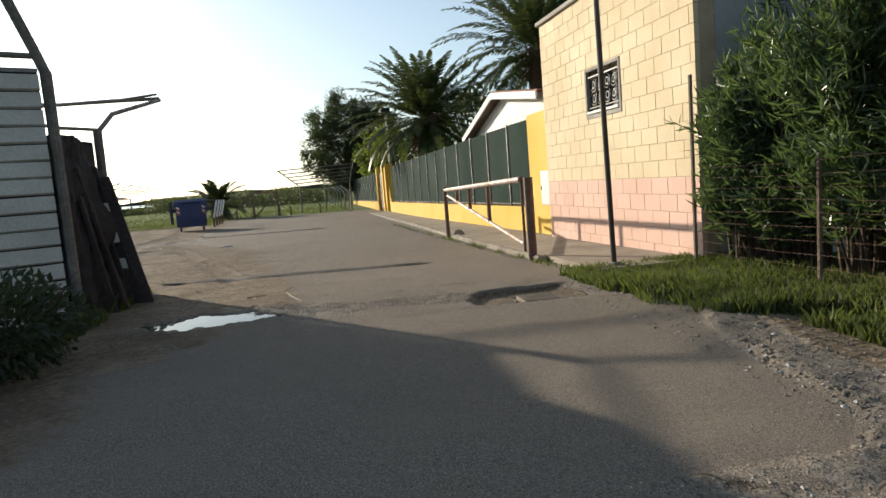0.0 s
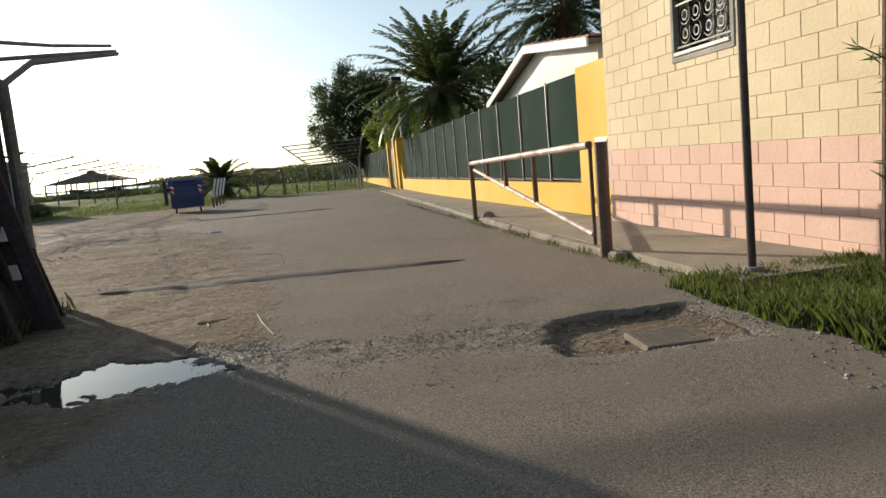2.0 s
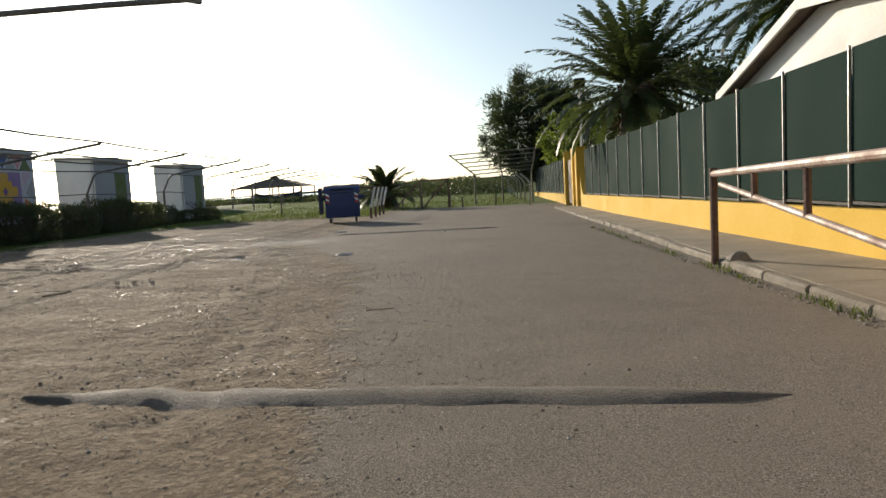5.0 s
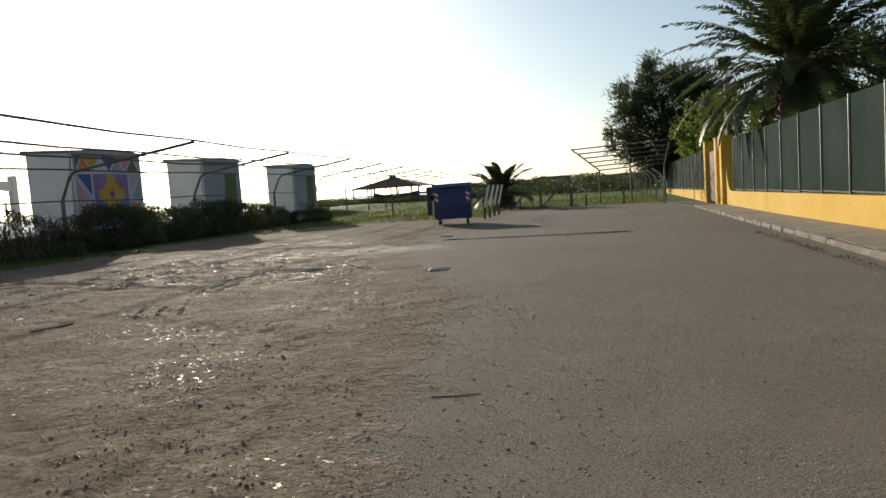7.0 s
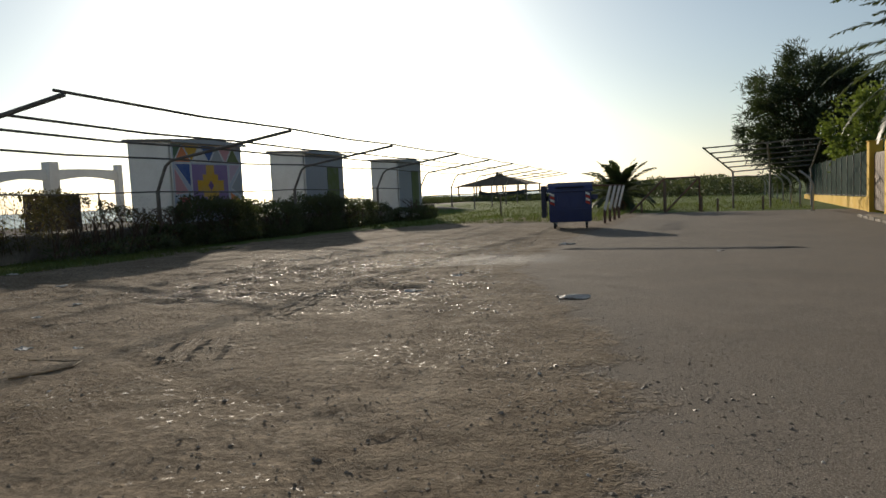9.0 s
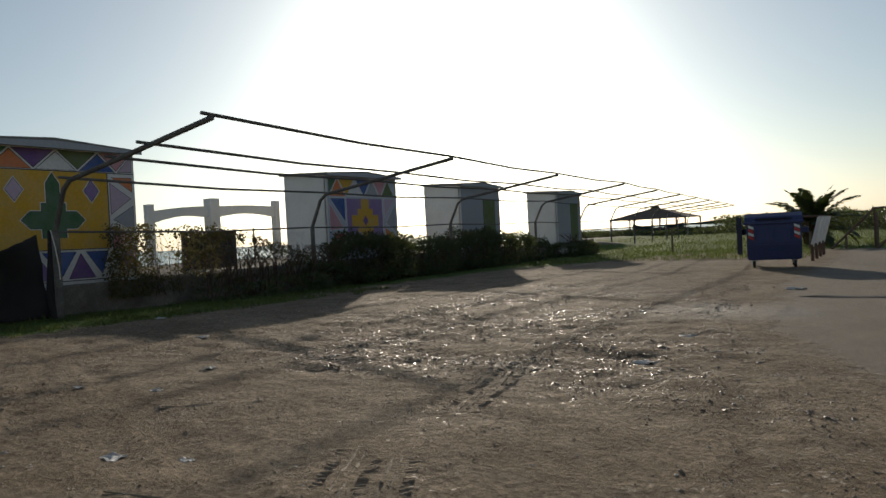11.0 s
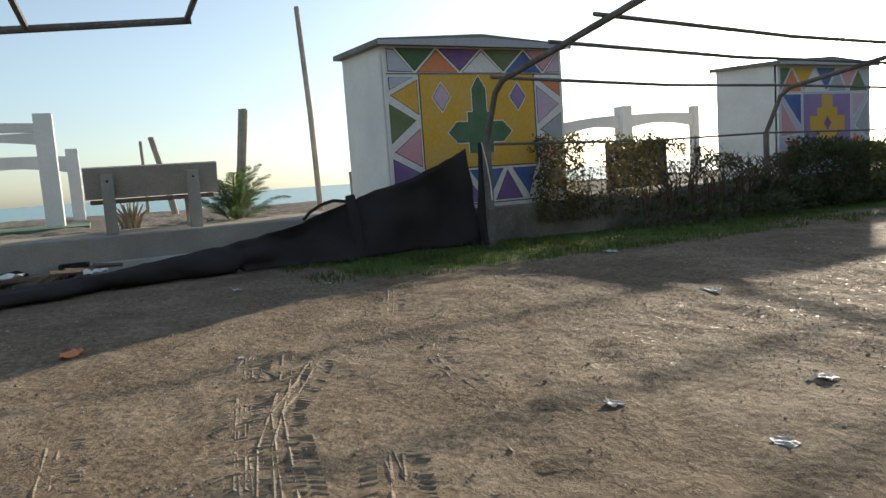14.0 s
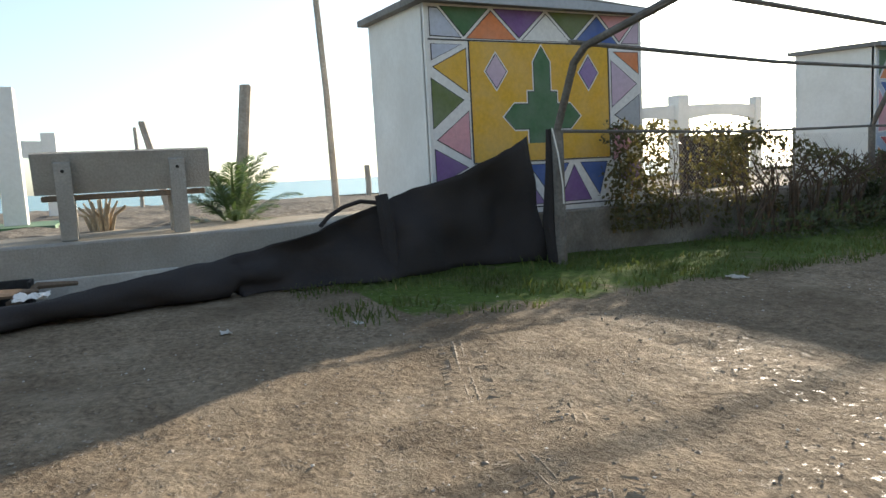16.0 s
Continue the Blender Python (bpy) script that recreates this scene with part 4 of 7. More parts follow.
# ---- waste container ----
def waste_container():
    c = thing("waste_container", "scuffed blue plastic wheeled waste container beside the dirt yard", "waste container", at=(-5.3, 34.55, G(-5.3, 34.5)), rz=100)
    body = prismed([(-0.44, 0.2), (0.44, 0.2), (0.5, 0.62), (0.54, 1.14), (-0.56, 1.14), (-0.53, 0.62)], "y", -0.6, 0.6)
    bmesh.ops.bevel(body, geom=list(body.edges), offset=0.03, segments=2, affect="EDGES")
    part("body", body, M_BIN_BLUE, c)
    for y in (-0.38, 0.0, 0.38):
        part("rib", prismed([(-0.46, 0.3), (-0.56, 0.98), (-0.575, 0.98), (-0.475, 0.3)], "y", y - 0.035, y + 0.035), M_BIN_BLUE, c)
    part("rim", boxed(-0.6, 0.58, -0.66, 0.66, 1.12, 1.2, bevel=0.02), M_BIN_BLUE, c)
    part("lid", prismed([(-0.58, 1.204), (0.56, 1.204), (0.48, 1.33), (0.2, 1.41), (-0.3, 1.41), (-0.5, 1.32)], "y", -0.63, 0.63), M_BIN_BLUE, c)
    part("lid_grip", boxed(-0.63, -0.575, -0.4, 0.4, 1.24, 1.28, bevel=0.012), M_RUBBER, c)
    part("lid_flap", prismed([(-0.42, 0.36), (0.4, 0.4), (0.46, 1.34), (-0.46, 1.34)], "y", 0.7, 0.82), M_DARK_BLUE, c, "dark side flap hanging open")
    part("lift_arm", boxed(-0.16, 0.14, -0.78, -0.6, 0.86, 1.02, bevel=0.02), M_BIN_BLUE, c)
    part("lift_arm", boxed(-0.16, 0.14, 0.6, 0.7, 0.86, 1.02, bevel=0.02), M_BIN_BLUE, c)
    for s in (-1, 1):
        for xx in (-0.36, 0.36):
            w = part("wheel", tubed([(xx, s * 0.45 - 0.03, 0.1), (xx, s * 0.45 + 0.03, 0.1)], 0.1, 12), M_RUBBER, c)
            part("fork", boxed(xx - 0.05, xx + 0.05, s * 0.45 - 0.045, s * 0.45 + 0.045, 0.12, 0.22), M_STEEL, c)
    for yy in (-0.5, 0.5):
        for k in range(4):
            zz = 0.72 + k * 0.09
            part("reflector", prismed([(yy - 0.06, zz), (yy + 0.06, zz + 0.06), (yy + 0.06, zz + 0.13), (yy - 0.06, zz + 0.07)], "x", -0.585, -0.53), M_RED if k % 2 == 0 else M_WHITE, c)
    c.scale = (1.08, 1.12, 1.05)
    return c


# ---- sea front terrace ----
def terrace():
    t = thing("terrace_wall", "raised concrete terrace edge along the dirt yard", "terrace", kind="structure")
    part("wall", boxed(-15.4, -15.2, 3.0, 22.2, -0.5, 0.44, bevel=0.02), M_CONCRETE, t)
    part("slab", boxed(-17.3, -15.4, 3.0, 22.2, -0.5, 0.43), M_PAVE, t)
    # the creeper's shade on this wall is put into its dark concrete
    part("wall", boxed(-15.0, -14.82, 19.85, 26.6, -0.5, 0.36, bevel=0.02), M_OLD_CONCRETE, t)
    w = thing("low_wall", "rough low concrete wall under the hedge", "low wall", kind="structure")
    pts = [(22.2, -15.3), (26.7, -15.7), (33.6, -15.95), (40.6, -16.1), (47.5, -16.6)]
    for (y0, x0), (y1, x1) in zip(pts, pts[1:]):
        bm = bmesh.new()
        o = [(x0, y0), (x1, y1), (x1 - 0.2, y1), (x0 - 0.2, y0)]
        lo = [bm.verts.new((x, y, -0.8)) for x, y in o]
        hi = [bm.verts.new((x, y, 0.36)) for x, y in o]
        bm.faces.new(lo), bm.faces.new(hi)
        for i in range(4):
            bm.faces.new((lo[i], lo[(i + 1) % 4], hi[(i + 1) % 4], hi[i]))
        part("wall", bm, M_OLD_CONCRETE, w)
    part("slab", boxed(-17.6, -16.6, 22.2, 50.0, -0.9, 0.33), M_PAVE, w)
    g = thing("lawn_mat", "small green turf mat on the terrace", "turf mat")
    part("mat", boxed(-20.6, -18.6, 9.5, 14.4, 0.40, 0.49), PAINT["green"], g)


def bench():
    b = thing("bench", "weathered grey concrete bench with timber seat, on the terrace", "bench", at=(-15.75, 14.42, 0.435))
    L = 1.7
    part("backrest", prismed([(-0.1, 0.5), (-0.02, 0.47), (0.1, 0.88), (0.03, 0.9)], "y", 0.0, L), M_CONCRETE, b)
    part("seat", boxed(-0.56, -0.05, 0.05, L - 0.05, 0.4, 0.46, bevel=0.012), M_TIMBER, b, "brown timber seat slab")
    for y in (0.28, 1.36):
        part("leg", prismed([(-0.05, 0), (0.14, 0), (0.16, 0.78), (0.06, 0.8), (0.0, 0.45)], "y", y - 0.075, y + 0.075), M_CONCRETE, b)
        part("leg", prismed([(-0.52, 0), (-0.38, 0), (-0.38, 0.4), (-0.52, 0.4)], "y", y - 0.07, y + 0.07), M_CONCRETE, b)
        part("bolt", tubed([(0.15, y, 0.7), (0.17, y, 0.7)], 0.018, 8), M_IRON, b)


def white_frame(label, x, ys, tops, sec=0.24, z0=0.42, secs=None, drops=None, gap=0.0):
    """Posts in a row with arched beams; drops: how far under each post's top its beams meet it; gap: a slot between two boards of the beam."""
    f = thing("white_arbor", label, "arbor", group="white arbors on the terrace")
    secs = secs or [sec] * len(ys)
    drops = drops or [0.16] * len(ys)
    for y, zt, sc in zip(ys, tops, secs):
        part("post", boxed(x - sc / 2, x + sc / 2, y - sc / 2, y + sc / 2, z0, zt, bevel=0.01), M_WHITE, f)
    n = 12
    for i in range(len(ys) - 1):
        a, c = ys[i] + secs[i] / 2, ys[i + 1] - secs[i + 1] / 2
        za, zc = tops[i] - drops[i], tops[i + 1] - drops[i + 1]
        line = [(a + (c - a) * k / n, za + (zc - za) * k / n, math.sin(math.pi * k / n)) for k in range(n + 1)]
        up = [(y, z + 0.03 * b) for y, z, b in line]
        dn = [(y, z - 0.36 + 0.12 * b) for y, z, b in line]
        if gap:
            m1 = [(y, z - 0.15) for y, z, b in line]
            m2 = [(y, z - 0.15 - gap * (0.25 + 0.75 * b)) for y, z, b in line]
            part("arched_beam", prismed(up + m1[::-1], "x", x - 0.05, x + 0.08), M_WHITE, f)
            part("arched_beam", prismed(m2 + dn[::-1], "x", x - 0.08, x + 0.05), M_WHITE, f)
        else:
            part("arched_beam", prismed(up + dn[::-1], "x", x - 0.06, x + 0.06), M_WHITE, f)
    return f


def stakes():
    for a, b2, r0, r1, lab in (((-17.8, 16.7, 0.4), (-17.75, 16.97, 2.27), 0.08, 0.085, "thick leaning bleached timber stake in the sand"), ((-19.0, 18.55, 0.3), (-19.0, 18.42, 4.35), 0.06, 0.05, "tall leaning bleached timber pole in the sand"),
                               ((-24.0, 16.3, 0.3), (-24.1, 15.9, 2.35), 0.09, 0.07, "leaning bleached timber stake in the sand"), ((-30, 16.0, 0.3), (-30, 16.0, 2.7), 0.06, 0.05, "thin upright timber stake in the sand"),
                               ((-32, 30.0, 0.1), (-32, 30.0, 1.9), 0.1, 0.1, "short upright timber stake in the sand"), ((-28.4, 22.5, 0.1), (-28.4, 22.5, 1.27), 0.09, 0.09, "short upright timber stake in the sand")):
        s = thing("stake", lab, "stake", group="timber stakes on the beach")
        m = [(a[i] + b2[i]) / 2 + (0.02 if i < 2 else 0) for i in range(3)]
        part("shaft", tubed([a, m, b2], r0, 9, r1), M_BLEACHED, s)
        part("top_ring", tubed([Vector(b2) - Vector((0, 0, 0.02)), Vector(b2) + Vector((0, 0, 0.015))], r1 * 0.8, 9), M_BLEACHED, s)

# ---- plants ----
def leaf_mesh(name, leaves, material, parent=None):
    """leaves: (base, direction, side, length, width); each a folded lance-shaped blade."""
    verts, faces = [], []
    for p, d, s, l, w in leaves:
        i = len(verts)
        up = s.cross(d)
        m = p + d * (l * 0.45)
        verts += [p, m + s * (w / 2) + up * (w * 0.15), p + d * l - up * (l * 0.06), m - s * (w / 2) + up * (w * 0.15)]
        faces += [(i, i + 1, i + 2), (i, i + 2, i + 3)]
    return quick(name, [tuple(v) for v in verts], faces, material, parent)


def rand_dir(r):
    z = r.uniform(-1, 1)
    a = r.uniform(0, 2 * math.pi)
    q = math.sqrt(1 - z * z)
    return Vector((q * math.cos(a), q * math.sin(a), z))


def side_of(d, r):
    s = d.cross(rand_dir(r))
    return s.normalized() if s.length > 1e-4 else d.orthogonal().normalized()


def oleander():
    r = random.Random(11)
    for k, (cx, cy, hgt, spread, count) in enumerate(((4.72, 6.62, 2.3, 0.48, 150), (5.05, 6.3, 3.0, 0.72, 190), (5.0, 5.35, 3.6, 0.85, 210), (5.05, 4.3, 3.7, 0.9, 200), (5.9, 6.1, 3.8, 0.95, 140), (5.1, 3.1, 3.6, 0.95, 160), (6.2, 4.6, 4.0, 1.2, 100), (5.2, 1.8, 3.4, 1.0, 80), (5.4, 0.3, 3.3, 1.1, 50))):
        o = thing("oleander", "dense green oleander shrub behind the wire fence", "shrub", at=(cx, cy, G(cx, cy)), group="oleander shrubs")
        leaves = []
        stems = bmesh.new()
        for s in range(70):
            a = r.uniform(0, 2 * math.pi)
            lean = r.uniform(0.15, 1.0) ** 0.7
            tip = Vector((math.cos(a) * spread * lean, math.sin(a) * spread * lean, hgt * r.uniform(0.25, 1.0) * (1.08 - 0.3 * lean)))
            base = Vector((math.cos(a) * 0.3 * r.random(), math.sin(a) * 0.3 * r.random(), 0))
            ctrl = base.lerp(tip, 0.5) + Vector((0, 0, 0.25))
            pts = [base.lerp(ctrl, t).lerp(ctrl.lerp(tip, t), t) for t in (0, 0.25, 0.5, 0.75, 1)]
            tube(stems, pts, 0.016, 4, 0.005)
            for j in range(int(count * 1.1)):
                t = r.uniform(0.2, 1.0) ** 0.7
                p = base.lerp(ctrl, t).lerp(ctrl.lerp(tip, t), t) + rand_dir(r) * r.uniform(0, 0.2)
                d = (rand_dir(r) + Vector((math.cos(a) * 0.4, math.sin(a) * 0.4, 0.75))).normalized()
                leaves.append((p, d, side_of(d, r), r.uniform(0.14, 0.23), r.uniform(0.022, 0.036)))
        tagged(part("branchwork", stems, M_BARK, o), kind="stuff")
        leaf_mesh("foliage", leaves, M_LEAF_OLEANDER, o)
        if k == 3:
            f = []
            for c in (Vector((-0.9, -0.15, 2.05)), Vector((-0.92, -0.3, 1.9))):
                for j in range(9):
                    d = rand_dir(r)
                    f.append((c, d, side_of(d, r), 0.05, 0.05))
            leaf_mesh("blossom", f, M_FLOWER, o)
    # one long shoot that leans out past the corner
    o = thing("oleander_shoot", "single oleander shoot leaning out over the grass", "shoot", at=(4.6, 6.75, G(4.6, 6.7)))
    pts = [Vector((0.3, -0.2, 0.2)), Vector((0.0, 0.1, 1.0)), Vector((-0.3, 0.15, 1.45)), Vector((-0.62, 0.2, 1.62))]
    part("stem", tubed(pts, 0.012, 5, 0.005), M_BARK, o)
    lv = []
    for j in range(26):
        t = 1 + 2 * (j / 25)
        i = min(int(t), 2)
        p = pts[i].lerp(pts[i + 1], t - i)
        d = (rand_dir(r) * 0.7 + Vector((-0.6, 0.1, 0.4))).normalized()
        lv.append((p, d, side_of(d, r), 0.14, 0.022))
    leaf_mesh("foliage", lv, M_LEAF_OLEANDER, o)


def frond(verts, faces, base, az, rise, length, droop, r, leaflet=0.42, n=46, width=0.028):
    """One feather leaf: a bowed rib with leaflets on both sides."""
    h = Vector((math.cos(az), math.sin(az), 0))
    side = Vector((-math.sin(az), math.cos(az), 0))
    prev = None
    for i in range(n + 1):
        t = i / n
        ang = rise - droop * t * t
        if prev is None:
            p = Vector(base)
        else:
            p = prev + (h * math.cos(ang) + Vector((0, 0, 1)) * math.sin(ang)) * (length / n)
        d = (h * math.cos(ang) + Vector((0, 0, 1)) * math.sin(ang)).normalized()
        up = side.cross(d) * -1
        if prev is not None:
            k = len(verts)
            w = 0.025 * (1 - t) + 0.006
            verts += [tuple(prev + side * w), tuple(prev - side * w), tuple(p - side * w), tuple(p + side * w)]
            faces.append((k, k + 1, k + 2, k + 3))
        if t > 0.12:
            ll = leaflet * (math.sin(math.pi * min(1, 0.15 + 0.85 * t)) ** 0.6) * r.uniform(0.75, 1.1) + 0.05
            for s in (-1, 1):
                q = (side * s * 0.85 + d * 0.75 + Vector((0, 0, 1)) * r.uniform(-0.35, 0.25)).normalized()
                ws = d * width * 0.5
                k = len(verts)
                a, b2 = p, p + q * ll - Vector((0, 0, 0.12 * ll))
                m = p + q * ll * 0.5
                verts += [tuple(a - ws * 0.6), tuple(m - ws), tuple(b2), tuple(m + ws), tuple(a + ws * 0.6)]
                faces.append((k, k + 1, k + 2, k + 3, k + 4))
        prev = p


def palm(name, label, x, y, z0, heart, length, count, seed, trunk_r=0.3, leaflet=0.45, skirt=True, dead=10, width=0.047, leaf=None, top=80, low=-12):
    r = random.Random(seed)
    o = thing(name, label, "palm tree", at=(x, y, z0))
    if heart > 0.3:
        bm = bmesh.new()
        pts = [(0.05 * math.sin(i), 0.05 * math.cos(i * 1.7), heart * i / 9) for i in range(10)]
        tube(bm, pts, trunk_r * 1.1, 12, trunk_r * 0.9)
        for k in range(int(60 * heart / 4)):
            a, zz = r.uniform(0, 2 * math.pi), r.uniform(0.1, heart)
            p = Vector((math.cos(a) * trunk_r * 0.95, math.sin(a) * trunk_r * 0.95, zz))
            tube(bm, [p, p + Vector((math.cos(a) * 0.1, math.sin(a) * 0.1, 0.16))], 0.06, 4, 0.02)
        part("trunk", bm, M_BARK, o)
    if skirt:
        bm = bmesh.new()
        for k in range(90):
            a, zz = r.uniform(0, 2 * math.pi), heart - r.uniform(-0.1, 1.3)
            rr = trunk_r * r.uniform(0.9, 1.9)
            p = Vector((math.cos(a) * trunk_r, math.sin(a) * trunk_r, zz))
            tube(bm, [p, Vector((math.cos(a) * rr, math.sin(a) * rr, zz - r.uniform(0.1, 0.5)))], 0.05, 4, 0.015)
        part("skirt", bm, M_DRY_PALM, o, "brown dry leaf bases")
    for k in range(count):
        verts, faces = [], []
        t = (k + 0.5) / count
        az = k * 2.39996 + r.uniform(-0.2, 0.2)
        rise = math.radians(top + (low - top) * t + r.uniform(-6, 6))
        frond(verts, faces, (0.12 * math.cos(az), 0.12 * math.sin(az), heart - 0.25 * t), az, rise, length * r.uniform(0.85, 1.06) * (0.78 + 0.22 * math.sin(math.pi * t)), math.radians(38 + 30 * t), r, leaflet, 76, width)
        quick("frond", verts, faces, leaf or M_LEAF_PALM, o)
    for k in range(dead):
        verts, faces = [], []
        frond(verts, faces, (0, 0, heart - 0.3), k * 2.4, math.radians(-30 + r.uniform(-15, 10)), length * 0.5, math.radians(40), r, leaflet * 0.6, 24)
        tagged(quick("dead_frond", verts, faces, M_DRY_PALM, o), "dry brown hanging frond")
    return o


def tree(name, label, x, y, z0, hgt, rx, ry, base_h, n_clumps, per, seed, mat, leaf, category="tree", droop=0.0):
    """A tapered trunk, limbs, and a crown of many small sprays with gaps."""
    r = random.Random(seed)
    o = thing(name, label, category, at=(x, y, z0))
    bm = bmesh.new()
    tube(bm, [(0, 0, -0.2), (0.1, 0.05, base_h * 0.6), (0.05, 0.2, base_h + 0.8)], 0.26, 9, 0.15)
    leaves = []
    for k in range(n_clumps):
        d = rand_dir(r)
        q = r.uniform(0.55, 1.0) * (1 + 0.25 * noise.noise(d * 2.2 + Vector((seed, 0, 0))))
        c = Vector((d.x * rx * q, d.y * ry * q, base_h + (hgt - base_h) * (0.5 + 0.5 * d.z * q)))
        if k % 5 == 0:
            s = Vector((0.05, 0.2, base_h + r.uniform(0.0, 0.8)))
            tube(bm, [s, s.lerp(c, 0.5) + Vector((0, 0, 0.15)), c], 0.07, 5, 0.015)
        rad = r.uniform(0.35, 0.75) * rx / 4
        out = Vector((d.x, d.y, 0.5 * d.z + 0.35))
        for j in range(per):
            p = c + rand_dir(r) * rad * r.random() ** 0.5
            dd = (rand_dir(r) + out * 0.9 - Vector((0, 0, droop))).normalized()
            leaves.append((p, dd, side_of(dd, r), leaf[0] * r.uniform(0.7, 1.3), leaf[1] * r.uniform(0.7, 1.3)))
    part("trunk", bm, M_BARK, o)
    leaf_mesh("crown", leaves, mat, o)
    return o


def grass_patch(name, label, spots, blade, seed):
    """spots: (x0, x1, y0, y1, count, keep) ; one object of many blades."""
    r = random.Random(seed)
    verts, faces = [], []
    for x0, x1, y0, y1, count, keep in spots:
        for _ in range(count):
            x, y = r.uniform(x0, x1), r.uniform(y0, y1)
            if not keep(x, y) or noise.noise((x * 1.6, y * 1.6, seed)) < r.uniform(-0.55, 0.25):
                continue
            h = blade * r.uniform(0.5, 1.4) * (1 + 0.5 * noise.noise((x * 0.8, y * 0.8, seed + 3)))
            a = r.uniform(0, 6.28)
            lean = r.uniform(0.1, 0.7) * h
            z = terrain(x, y) - 0.01
            w = r.uniform(0.004, 0.009) * (1 + blade * 2)
            ca, sa = math.cos(a), math.sin(a)
            i = len(verts)
            verts += [(x - sa * w, y + ca * w, z), (x + sa * w, y - ca * w, z), (x + ca * lean * 0.35 + sa * w * 0.6, y + sa * lean * 0.35 - ca * w * 0.6, z + h * 0.6), (x + ca * lean, y + sa * lean, z + h)]
            faces += [(i, i + 1, i + 2), (i, i + 2, i + 3)]
    o = quick(name, verts, faces, M_GRASS)
    return tagged(o, label, "grass", kind="stuff")


def all_grass():
    grass_patch("grass", "rough green verge grass under the oleanders", [(2.65, 4.9, 3.0, 7.5, 40000, lambda x, y: x > 2.75 + 0.35 * smooth_step(5.0 - y, 0, 1.2) + 0.15 * noise.noise((y * 2, 0, 0))), (3.0, 5.0, -1.0, 3.0, 6000, lambda x, y: True), (2.9, 4.4, 6.8, 7.35, 2600, lambda x, y: True), (3.3, 4.3, 3.0, 7.3, 5000, lambda x, y: noise.noise((x * 2.5, y * 2.5, 33)) > 0.0)], 0.1, 3)
    grass_patch("grass", "short grass along the foot of the net and terrace", [(-14.6, -11.8, 16.5, 27.0, 14000, lambda x, y: noise.noise((x * 1.1, y * 1.1, 52)) > -0.22 and -x > 12.1 + 0.03 * (y - 17) + 0.4 * noise.noise((y * 1.3, 2, 0)))], 0.07, 4)
    grass_patch("grass", "lawn beyond the yard and waste container", [(-16, 3.2, 46.2, 62, 16000, lambda x, y: True), (-26, 3.0, 62, 92, 16000, lambda x, y: True), (-14, -5.0, 36, 47, 9000, lambda x, y: -x > 12.8 - 0.33 * (y - 35) or y > 38.5)], 0.13, 5)
    grass_patch("grass", "weeds beside the white shed", [(-2.6, -2.05, 4.0, 9.6, 2500, lambda x, y: True)], 0.16, 6)
    grass_patch("grass", "weeds growing along the kerb", [(2.95, 3.3, 7.4, 9.7, 700, lambda x, y: noise.noise((x * 2, y * 2, 9)) > -0.1), (2.93, 3.06, 9.4, 24, 1100, lambda x, y: noise.noise((y * 1.1, 5, 0)) > -0.05)], 0.06, 8)


